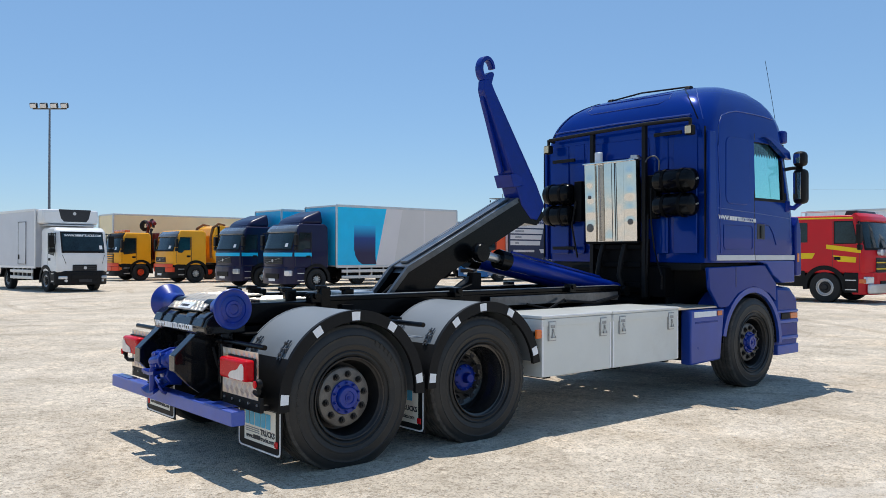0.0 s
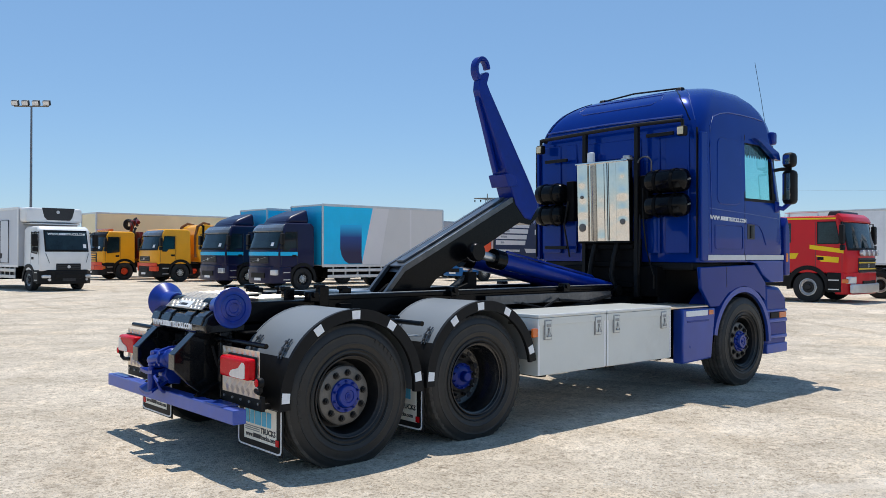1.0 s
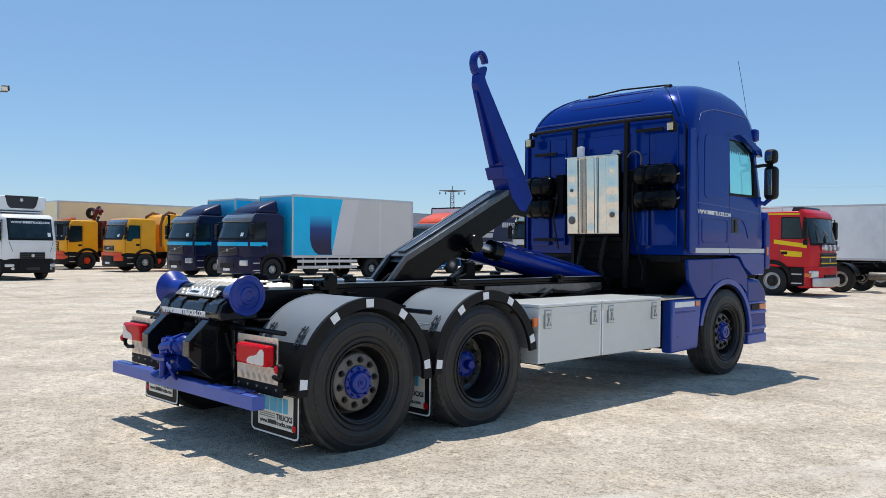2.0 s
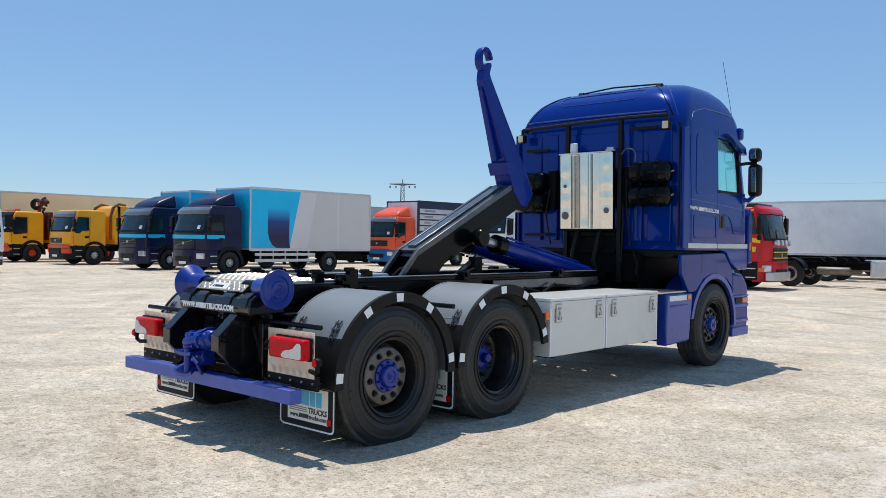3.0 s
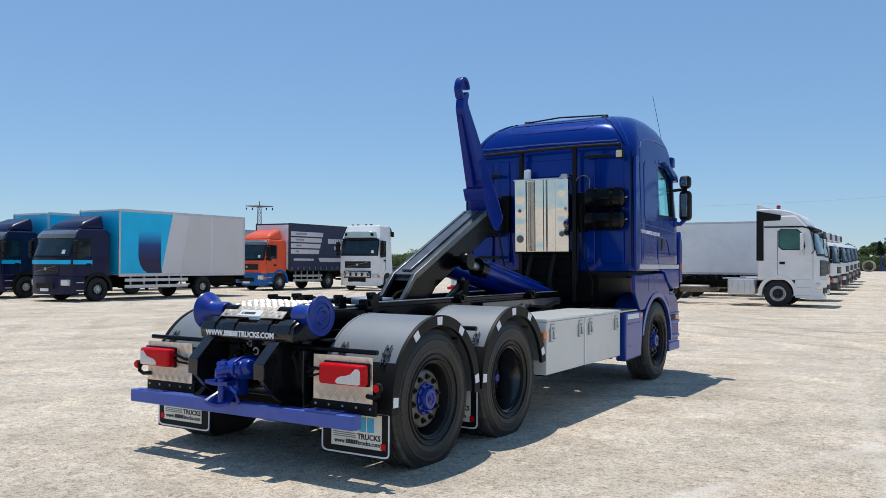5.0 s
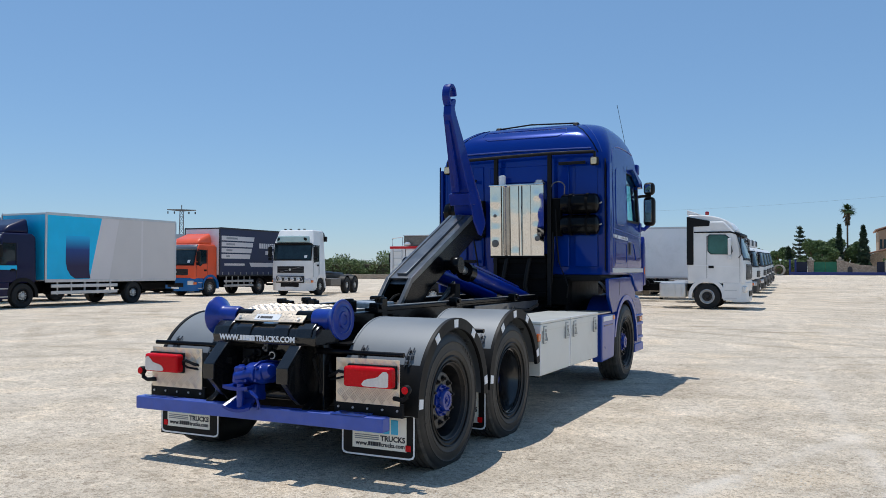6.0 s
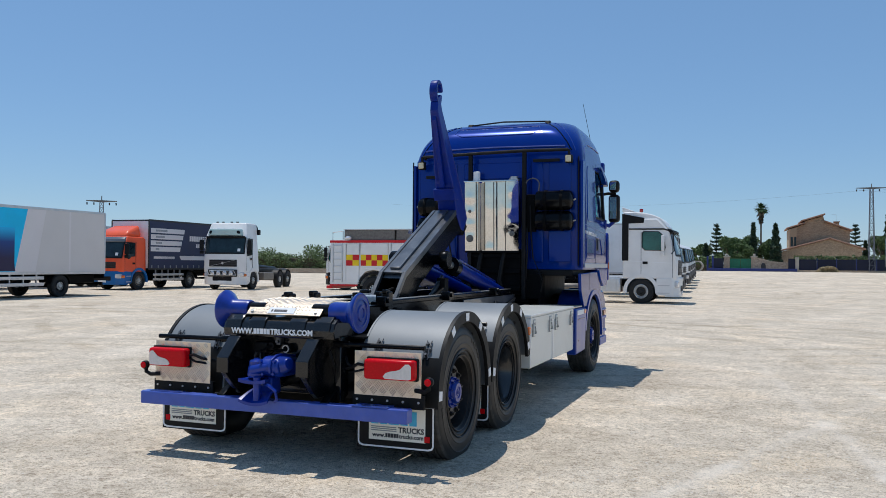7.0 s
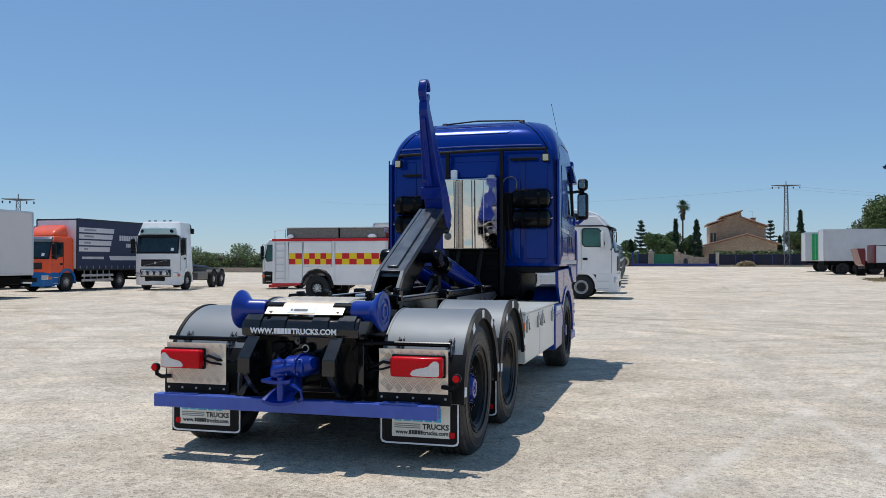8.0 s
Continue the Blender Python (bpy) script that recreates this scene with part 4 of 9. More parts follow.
for y, z, w in ((0.235, 0.78, 0.03), (-0.285, 0.80, 0.022), (0.05, 0.90, 0.02)):
    bm = B(2.80, 2.86, y - w, y + w, z - 0.03, z + 0.03, 0.006)
    bm_cyl(bm, (2.80, y, z), (2.775, y, z), w * 0.6, 12)
    part("tail_valve", bm, "clip_steel", truck)
for s in (-1, 1):
    for x in (3.12, 3.84):
        part("air_spring", bm_lathe(bmesh.new(), [(0, 0), (0.10, 0), (0.10, 0.03), (0.135, 0.06), (0.14, 0.11), (0.115, 0.15), (0.14, 0.19), (0.135, 0.25), (0.10, 0.28), (0.10, 0.31), (0, 0.31)], (x, s * 0.43, 0.41), (0, 0, 1), 20), "black_plastic", truck, "black rubber air spring bellows")
# underrun bar
bar = part("underrun_bar", B(2.575, 2.675, -1.13, 1.165, 0.385, 0.485, 0.008), "blue_bar", truck, "violet-blue painted square underrun bar")
for y in (-0.45, 0.45):
    part("bar_hanger", bm_prism(bmesh.new(), [(2.62, 0.49), (2.86, 0.62), (2.95, 0.62), (2.95, 0.5), (2.7, 0.40), (2.62, 0.40)], "y", y - 0.03, y + 0.03, 0.006), "black_gloss", bar)
part("bar_patch", B(2.57, 2.70, -0.98, -0.70, 0.486, 0.492, 0.002), "blue_paler", bar)
part("bar_patch", B(2.585, 2.66, 0.80, 1.08, 0.4855, 0.491, 0.002), "blue_paler", bar)

# tail-lamp plates, lamps, marker stalks, flaps
for s in (-1, 1):
    y0, y1 = s * 0.635, s * 1.165
    a, b = min(y0, y1), max(y0, y1)
    pl = part("lamp_plate", B(2.748, 2.754, a, b, 0.545, 0.868, 0.002), "chequer", truck, "aluminium tread plate behind the tail lamp")
    part("tread_relief", tread_groups(bmesh.new(), (2.748, b, 0.545), (0, -1, 0), (0, 0, 1), 0.53, 0.323, 0.054, 0.0032), "chequer", pl)
    la, lb = (-1.14, -0.745) if s < 0 else (0.82, 1.175)
    lamp = part("tail_lamp", B(2.665, 2.748, la, lb, 0.672, 0.818, 0.022, 3), "lamp_red", truck, "red tail lamp with a clear lower window")
    o = -1 if s < 0 else 1
    span, edge = lb - la, la if s < 0 else lb
    pts = [(edge - o * u * span, 0.818 - 0.146 * v) for u, v in ((0.05, 0.88), (0.05, 0.28), (0.09, 0.17), (0.15, 0.17), (0.20, 0.28), (0.26, 0.43), (0.35, 0.51), (0.47, 0.56), (0.55, 0.65), (0.60, 0.82), (0.56, 0.92), (0.10, 0.93))]
    part("lamp_window", bm_prism(bmesh.new(), pts, "x", 2.6605, 2.668), "lamp_clear", lamp)
    part("lamp_rib", B(2.661, 2.667, la + 0.03, lb - 0.03, 0.782, 0.79), "lamp_red", lamp)
    part("lamp_body", B(2.735, 2.75, la - 0.008, lb + 0.008, 0.664, 0.828, 0.01), "black_plastic", lamp)
    bm = bmesh.new()
    inn = la if s > 0 else lb
    bm_tube(bm, [(2.73, inn, 0.76), (2.70, inn - s * 0.06, 0.775), (2.73, inn - s * 0.12, 0.745), (2.80, inn - s * 0.2, 0.72)], 0.012, 6)
    bm_tube(bm, [(2.73, inn, 0.74), (2.71, inn - s * 0.07, 0.72), (2.76, inn - s * 0.16, 0.70)], 0.009, 6)
    part("lamp_cable", bm, "black_plastic", lamp)
    st = part("marker_stalk", bm_tube(bmesh.new(), [(2.75, s * 1.12, 0.60), (2.73, s * 1.20, 0.595), (2.72, s * 1.235, 0.615), (2.72, s * 1.24, 0.66)], 0.017, 8), "black_plastic", truck)
    part("marker_head", bm_cyl(bmesh.new(), (2.735, s * 1.24, 0.67), (2.69, s * 1.24, 0.67), 0.034, 16, round_end=0.01), "black_plastic", st)
    part("marker_lens", bm_cyl(bmesh.new(), (2.692, s * 1.24, 0.67), (2.68, s * 1.24, 0.67), 0.026, 16, round_end=0.005), "lamp_red", st, "small red marker lens")
    bm = B(2.757, 2.785, a - 0.02, b + 0.02, 0.46, 0.56, 0.004)
    panel = part("flap_carrier", bm, "black_plastic", truck)
    for q in (a + 0.06, b - 0.06):
        part("flap_hanger", B(2.785, 2.915, q - 0.02, q + 0.02, 0.462, 0.50, 0.004), "black_plastic", panel)
    for k in range(5):
        yy = a + 0.02 + (b - a - 0.04) * k / 4
        part("rivet", bm_cyl(bmesh.new(), (2.757, yy, 0.512), (2.748, yy, 0.512), 0.009, 8), "zinc", panel)
    bm = bm_cyl(bmesh.new(), (2.80, s * 0.48, 0.90), (2.80, s * 1.17, 0.90), 0.018, 10)
    bm_cyl(bm, (2.80, s * 0.44, 0.90), (2.80, s * 0.56, 0.90), 0.026, 10)
    part("mudguard_tube", bm, "black_gloss", truck)


def mud_flap(x, s, ya, yb, z0, z1):
    """A black flap with a white edge and a printed white panel."""
    a, b = min(s * ya, s * yb), max(s * ya, s * yb)
    f = part("mud_flap", B(x, x + 0.012, a, b, z0, z1, 0.005), "black_plastic", truck, "black rubber mud flap with printed panel")
    w = 0.012
    bm = bmesh.new()
    r = 0.04
    loop = [(a + 0.008, z1 - 0.01), (a + 0.008, z0 + r), (a + 0.02, z0 + 0.018), (a + r + 0.01, z0 + 0.01), (b - r - 0.01, z0 + 0.01), (b - 0.02, z0 + 0.018), (b - 0.008, z0 + r), (b - 0.008, z1 - 0.01)]
    inner = [(a + 0.008 + w, z1 - 0.01), (a + 0.008 + w, z0 + r + 0.004), (a + 0.03, z0 + 0.03), (a + r + 0.016, z0 + 0.01 + w), (b - r - 0.016, z0 + 0.01 + w), (b - 0.03, z0 + 0.03), (b - 0.008 - w, z0 + r + 0.004), (b - 0.008 - w, z1 - 0.01)]
    lo = [bm.verts.new((x - 0.003, *p)) for p in loop]
    li = [bm.verts.new((x - 0.003, *p)) for p in inner]
    for i in range(7):
        bm.faces.new((lo[i], lo[i + 1], li[i + 1], li[i]))
    ret = bmesh.ops.extrude_face_region(bm, geom=bm.faces[:])
    bmesh.ops.translate(bm, vec=(0.004, 0, 0), verts=[v for v in ret["geom"] if isinstance(v, bmesh.types.BMVert)])
    part("flap_edge", bm, "reflect_white", f)
    pa, pb = a + 0.075, b - 0.10
    if s > 0:
        pa, pb = a + 0.10, b - 0.075
    pz0, pz1 = z0 + 0.065, z1 - 0.03
    part("flap_print", B(x - 0.003, x - 0.0005, pa, pb, pz0, pz1), "flap_cream", f)
    bm = bmesh.new()
    hh = pz1 - pz0
    word_bars(bm, "KKMKK", (x - 0.004, pb - 0.02, pz0 + hh * 0.48), (0, -1, 0), (0, 0, 1), (pb - pa - 0.04) / 3.98, 0.002)
    part("lettering", bm, "cyan_print", f)
    bm = bmesh.new()
    glyphs(bm, "TRUCKS", (x - 0.004, pa + 0.215, pz0 + hh * 0.26), (0, -1, 0), (0, 0, 1), 0.038, 0.002)
    part("lettering", bm, "ink", f)
    bm = bmesh.new()
    web_line(bm, (x - 0.004, pb - 0.03, pz0 + hh * 0.09), (0, -1, 0), (0, 0, 1), 0.030, 0.002, "www.", "trucks.com")
    part("lettering", bm, "ink", f)
    bm = bmesh.new()
    for k in range(3):
        bm_box(bm, x - 0.005, x - 0.0035, pa + 0.23, pb - 0.02, pz0 + hh * 0.27 + k * 0.014, pz0 + hh * 0.27 + k * 0.014 + 0.007)
    part("grey_stripe", bm, "grey_print", f)
    yo = s * yb - s * 0.06
    part("flap_reflector", B(x - 0.008, x - 0.001, yo - 0.022, yo + 0.022, z0 + 0.07, z0 + 0.115, 0.003), "lamp_red", f)


for s in (-1, 1):
    mud_flap(2.90, s, 0.585, 1.215, 0.13, 0.47)
    mud_flap(4.14, s, 0.575, 1.235, 0.14, 0.60)


# mudguards
def mudguard(cx, cz, r, a0, a1, s):
    ya, yb = s * 0.60, s * 1.225
    g = part("mudguard", bm_arch(bmesh.new(), cx, cz, r - 0.008, r, min(ya, yb), max(ya, yb), a0, a1, 40), "fender_grey", truck, "grey plastic mudguard with black edge")
    ye = s * 1.225
    bm = bm_arch(bmesh.new(), cx, cz, r - 0.075, r + 0.008, min(ye, ye + s * 0.03), max(ye, ye + s * 0.03), a0, a1, 40)
    part("mudguard_edge", bm, "black_plastic", g)
    bm_in = bm_arch(bmesh.new(), cx, cz, r - 0.05, r + 0.004, min(ya, ya - s * 0.015), max(ya, ya - s * 0.015), a0, a1, 30)
    part("mudguard_lip", bm_in, "fender_grey", g)
    yb2 = s * 1.228
    # black lower panel; it also paints in the shade on the guard's rear
    part("guard_lower_panel", bm_arch(bmesh.new(), cx, cz, r - 0.006, r + 0.005, min(ya, yb2), max(ya, yb2), 150, a1 - 0.5, 12), "black_plastic", g)
    yo = ye + s * 0.031
    for f in (0.06, 0.32, 0.50, 0.675, 0.955):
        a = a0 + (a1 - a0) * f
        part("reflector_tape", bm_arch(bmesh.new(), cx, cz, r - 0.066, r - 0.004, min(yo, yo + s * 0.003), max(yo, yo + s * 0.003), a - 3.4, a + 3.4, 4), "reflect_white", g)
    for ang in (144, 42):
        a = radians(ang)
        for yy in (0.72, 1.12):
            p = Vector((cx + r * math.cos(a), s * yy, cz + r * math.sin(a)))
            t = Vector((-math.sin(a), 0, math.cos(a)))
            o = Vector((math.cos(a), 0, math.sin(a)))
            bm = bmesh.new()
            for q in (-0.018, 0.018):
                c = p + Vector((0, q, 0))
                bm_tube(bm, [c - t * 0.075 + o * 0.008, c + o * 0.020, c + t * 0.085 + o * 0.008], 0.006, 6)
            bm_box(bm, p.x - 0.022, p.x + 0.022, p.y - 0.032, p.y + 0.032, p.z - 0.014, p.z + 0.014, 0.003)
            bm_cyl(bm, p + t * 0.05 - o * 0.01, p + t * 0.05 + o * 0.03, 0.011, 8)
            bm_cyl(bm, p - t * 0.04 - o * 0.01, p - t * 0.04 + o * 0.035, 0.011, 8)
            part("mudguard_clip", bm, "clip_steel", g)
    return g


for s in (-1, 1):
    mudguard(3.49, 0.50, 0.625, -3, 184, s)
    mudguard(4.80, 0.51, 0.63, 8, 182, s)
    bm = bm_cyl(bmesh.new(), (4.14, s * 0.45, 0.99), (4.16, s * 1.20, 0.985), 0.02, 10)
    bm_tube(bm, [(4.10, s * 0.72, 0.97), (4.20, s * 0.74, 1.02), (4.30, s * 0.73, 1.0)], 0.012, 6)
    part("mudguard_tube", bm, "black_gloss", truck)
    part("tube_plate", B(4.08, 4.20, min(s * 0.62, s * 1.15), max(s * 0.62, s * 1.15), 0.88, 0.89, 0.003), "fender_grey", truck)

# storage boxes on the right
for x0, x1 in ((5.46, 6.43), (6.45, 7.535)):
    bx = part("storage_box", B(x0, x1, -1.245, -0.62, 0.452, 0.965, 0.01), "box_white", truck, "light grey painted steel storage box with latches")
    part("box_lid", B(x0 - 0.004, x1 + 0.004, -1.255, -0.615, 0.967, 0.998, 0.008), "box_white", bx)
    part("lid_flange", B(x0 + 0.01, x1 - 0.01, -1.2535, -1.2465, 0.90, 0.965, 0.002), "box_white", bx)
    for xe in (x0 + 0.012, x1 - 0.012):
        part("box_edge", B(xe - 0.011, xe + 0.011, -1.2495, -1.244, 0.46, 0.962, 0.002), "white", bx)
    part("box_edge", B(x0 + 0.001, x1 - 0.001, -1.2565, -1.25, 0.984, 0.996, 0.002), "white", bx)
    for f in (0.13, 0.87):
        xx = x0 + (x1 - x0) * f
        l = part("latch", B(xx - 0.049, xx + 0.049, -1.260, -1.245, 0.77, 0.945, 0.003), "latch_grey", bx, "flush steel paddle latch with a triangular ring handle")
        part("latch_plate", B(xx - 0.041, xx + 0.041, -1.2635, -1.259, 0.778, 0.937, 0.003), "box_white", l)
        part("latch_lock", B(xx - 0.028, xx + 0.028, -1.267, -1.262, 0.886, 0.914, 0.004), "latch_grey", l)
        bm = bm_tube(bmesh.new(), [(xx, -1.270, 0.866), (xx - 0.026, -1.274, 0.80), (xx + 0.026, -1.274, 0.80), (xx, -1.270, 0.866)], 0.0055, 6)
        bm_cyl(bm, (xx, -1.262, 0.868), (xx, -1.272, 0.868), 0.011, 10)
        part("latch_handle", bm, "latch_grey", l)
        part("box_foot", B(xx - 0.04, xx + 0.04, -1.2, -0.66, 0.43, 0.452, 0.004), "black_steel", bx)
part("box_end_strip", B(7.536, 7.56, -1.22, -0.7, 0.46, 0.97, 0.004), "black_steel", truck)
ob = part("side_marker", B(5.38, 5.45, -1.262, -1.235, 0.80, 0.88, 0.01), "orange_lamp", truck, "amber side marker lamp")
part("marker_bracket", B(5.36, 5.46, -1.235, -0.9, 0.82, 0.86, 0.004), "black_plastic", truck)

# step box under the cab
step = part("step_panel", bm_prism(bmesh.new(), [(7.78, 0.36), (8.36, 0.38), (8.44, 0.94), (7.78, 0.95)], "y", -1.24, -1.11, 0.02), "blue_trim_sheen", truck, "blue side panel with a pale reflective strip")
part("step_box", B(7.80, 8.36, -1.10, -0.66, 0.40, 0.94, 0.01), "black_steel", truck)
part("step_strip", B(7.84, 8.27, -1.2445, -1.239, 0.865, 0.925, 0.003), "reflect_white", step)
part("step_marker", B(8.29, 8.38, -1.25, -1.239, 0.87, 0.925, 0.005), "orange_lamp", step)
part("step_crease", B(7.86, 8.30, -1.244, -1.236, 0.80, 0.82, 0.003), "blue", step)
stp = part("step_tread", B(7.57, 8.40, -1.2, -0.55, 0.952, 0.972, 0.004), "chequer", truck)
part("tread_relief", tread_bars(bmesh.new(), (7.58, -1.19, 0.972), (1, 0, 0), (0, 1, 0), 16, 12, 0.05, 0.004), "chequer", stp)
part("step_gap_panel", B(7.57, 7.67, -1.1, -0.62, 0.45, 0.94, 0.01), "black_steel", truck)

# front arch, bumper corner and lower cab
for s in (-1, 1):
    yo, yi = s * 1.235, s * 0.80
    a, b = min(yo, yi), max(yo, yi)
    part("front_arch", bm_arch(bmesh.new(), 9.07, 0.50, 0.60, 0.662, a, b, -2, 168, 32), "blue_trim_sheen", truck, "blue wheel arch trim")
    part("front_arch_liner", bm_arch(bmesh.new(), 9.07, 0.50, 0.585, 0.598, min(s * 1.2, s * 0.6), max(s * 1.2, s * 0.6), -2, 175, 28), "black_plastic", truck)
    part("arch_panel", bm_prism(bmesh.new(), [(8.14, 1.40), (9.35, 1.42), (9.62, 1.20), (9.62, 0.98), (9.45, 1.08), (9.1, 1.165), (8.75, 1.09), (8.55, 0.95), (8.36, 0.95), (8.17, 1.16)], "y", min(s * 1.223, s * 1.18), max(s * 1.223, s * 1.18), 0.012), "blue", truck)
    part("arch_panel_joint", B(8.70, 8.712, min(s * 1.2245, s * 1.2), max(s * 1.2245, s * 1.2), 1.17, 1.40), "ink", truck)
    corner = part("bumper_corner", bm_prism(bmesh.new(), [(9.66, 1.17), (10.05, 1.14), (10.23, 1.0), (10.27, 0.55), (10.19, 0.34), (9.68, 0.31), (9.71, 0.6)], "y", min(s * 1.185, s * 0.7), max(s * 1.185, s * 0.7), 0.05, 3), "blue", truck)
    # ledges take the paler bar blue to paint in their edge highlights
    for z0, z1 in ((0.32, 0.44), (0.50, 0.545), (0.70, 0.745), (0.83, 0.86)):
        part("step_ledge", B(9.69, 10.21, min(s * 1.205, s * 1.1), max(s * 1.205, s * 1.1), z0, z1, 0.012), "blue_bar", corner)
    part("corner_lamp", B(10.02, 10.20, min(s * 1.20, s * 1.15), max(s * 1.20, s * 1.15), 0.75, 0.825, 0.01), "orange_lamp", corner)
    part("corner_lamp_black", B(9.80, 10.015, min(s * 1.197, s * 1.15), max(s * 1.197, s * 1.15), 0.75, 0.825, 0.01), "black_plastic", corner)
    # flat slab whose darker blue stands for the shade in the step recess
    part("step_recess", B(9.74, 10.20, min(s * 1.188, s * 1.1), max(s * 1.188, s * 1.1), 0.55, 0.695, 0.005), "blue_jib", corner)
part("bumper", bm_prism(bmesh.new(), [(10.22, -0.75), (10.40, -0.4), (10.44, 0), (10.40, 0.4), (10.22, 0.75), (9.9, 0.75), (9.9, -0.75)], "z", 0.34, 1.12, 0.04), "blue", truck)


# ---- cab shell ----
def toed_in(bm):
    """Turns a mirror's back towards the cab side, and slightly down."""
    for v in bm.verts:
        v.co.x -= 0.17 * (abs(v.co.y) - 1.275) * (1 - smooth_step(9.90, 10.02, v.co.x))
    return bm


def cab_ring(z):
    """Half width, rear x, front x and corner radii of the cab at height z."""
    w = float(np.interp(z, (1.45, 1.55, 2.2, 2.9, 3.05, 3.17, 3.28, 3.37, 3.44, 3.485), (1.215, 1.24, 1.24, 1.22, 1.20, 1.17, 1.12, 1.06, 0.97, 0.84)))
    xr = float(np.interp(z, (1.45, 3.0, 3.1, 3.22, 3.33, 3.41, 3.46, 3.49), (8.19, 8.15, 8.16, 8.20, 8.28, 8.40, 8.52, 8.70)))
    xf = float(np.interp(z, (1.45, 1.9, 2.9, 3.1, 3.3, 3.42, 3.49), (10.22, 10.20, 9.98, 9.97, 9.88, 9.72, 9.45)))
    return w, xr, xf


SIDE_X = (8.5, 8.65, 8.8, 8.95, 9.10, 9.33, 9.56, 9.79)
ROWS_Z = (1.45, 1.47, 1.56, 1.75, 1.92, 2.05, 2.20, 2.35, 2.55, 2.72, 2.86, 2.95, 3.04, 3.11, 3.17, 3.23, 3.28, 3.33, 3.37, 3.41, 3.44, 3.465, 3.485)


def roof_rise(x):
    """How far the roof stands up along the cab: highest over the seats, falling to the front."""
    return float(np.interp(x, (8.2, 8.45, 8.75, 9.0, 9.35, 9.65, 9.9, 10.3), (1.0, 1.02, 1.075, 1.105, 1.10, 1.02, 0.86, 0.55)))


def cab_loop(z):
    w, xr, xf = cab_ring(z)
    rr, rf = min(0.10 + max(0, z - 2.9) * 0.5, w * 0.6), min(0.28, w * 0.5)
    half = [(xr, -(w - rr) * k / 6) for k in range(6)]
    for k in range(6):
        a = radians(180 + 90 * k / 5)
        half.append((xr + rr + rr * math.cos(a), -(w - rr) + rr * math.sin(a)))
    for x in SIDE_X:
        half.append((min(max(x, xr + rr + 0.02 * (x - 8)), xf - rf), -w))
    for k in range(7):
        a = radians(270 + 90 * k / 6)
        half.append((xf - rf + rf * math.cos(a), -(w - rf) + rf * math.sin(a)))
    half += [(xf + 0.05 * (1 - (5 - k) ** 2 / 25), -(w - rf) * (5 - k) / 6) for k in range(0, 5)]
    half.append((xf + 0.05, 0))
    left = [(x, -y * 0.965) for x, y in half[1:-1]][::-1]
    out = []
    for x, y in half + left:
        drop = 1.0 if z < 2.95 else roof_rise(x)
        out.append((x, y, z if z < 2.95 else 2.95 + (z - 2.95) * drop))
    return out


bm = bmesh.new()
loops = [[bm.verts.new(p) for p in cab_loop(z)] for z in ROWS_Z]
for a, b in zip(loops, loops[1:]):
    for i in range(len(a)):
        j = (i + 1) % len(a)
        bm.faces.new((a[i], a[j], b[j], b[i]))
bm.faces.new(loops[-1])
bm.faces.new(loops[0][::-1])
gone = []
for f in bm.faces:
    c = f.calc_center_median()
    if abs(c.y) > 1.1 and 9.10 < c.x < 9.79 and 2.2 < c.z < 2.86:
        gone.append(f)
    if c.x > 9.8 and abs(c.y) < 1.08 and 1.95 < c.z < 2.86:
        gone.append(f)
bmesh.ops.delete(bm, geom=gone, context="FACES")
cab = part("cab", bm, "blue", truck, "glossy dark blue high-roof sleeper cab", 40)
shell = cab.modifiers.new("thickness", "SOLIDIFY")
shell.thickness, shell.offset = 0.03, -1

for s in (-1, 1):
    bm = B(9.08, 9.81, min(s * 1.222, s * 1.216), max(s * 1.222, s * 1.216), 2.18, 2.88)
    for v in bm.verts:
        v.co.y -= s * max(0, v.co.z - 2.2) * 0.05
    pane = part("side_window", bm, "glass", cab, "greenish side window pane")
    pane.visible_shadow = False
    fr = bmesh.new()
    for x0, x1, z0, z1 in ((9.07, 9.82, 2.855, 2.885), (9.07, 9.82, 2.17, 2.205), (9.07, 9.10, 2.17, 2.885), (9.745, 9.83, 2.17, 2.885)):
        bm_box(fr, x0, x1, min(s * 1.243, s * 1.2), max(s * 1.243, s * 1.2), z0, z1, 0.004)
    for v in fr.verts:
        v.co.y -= s * max(0, v.co.z - 2.2) * 0.05
    part("window_frame", fr, "black_plastic", cab)
bm = bmesh.new()
for k in range(11):
    x0 = 9.12 + 0.06 * k
    bm_prism(bm, [(x0, 2.85), (x0 + 0.056, 2.85), (x0 + 0.052, 2.74), (x0 + 0.028, 2.70), (x0 + 0.004, 2.74)], "y", -1.165, -1.158)
bm_box(bm, 9.11, 9.79, -1.168, -1.155, 2.82, 2.87)
part("window_fringe", bm, "fringe", cab, "dark green tasselled fringe inside the window")
ws = bm_prism(bmesh.new(), [(10.185, 1.92), (9.985, 2.88), (9.978, 2.88), (10.178, 1.92)], "y", -1.1, 1.1)
pane = part("windscreen", ws, "glass", cab)
pane.visible_shadow = False
part("dashboard", bm_prism(bmesh.new(), [(10.12, 1.5), (10.1, 1.98), (9.85, 2.02), (9.68, 1.85), (9.75, 1.5)], "y", -1.12, 1.12, 0.03), "cloth", cab)
for y in (-0.58, 0.58):
    bm = B(9.0, 9.5, y - 0.26, y + 0.26, 1.55, 1.82, 0.06)
    bm_prism(bm, [(8.96, 1.8), (9.1, 1.8), (8.98, 2.42), (8.86, 2.42)], "y", y - 0.24, y + 0.24, 0.04)
    part("seat", bm, "cloth", cab)
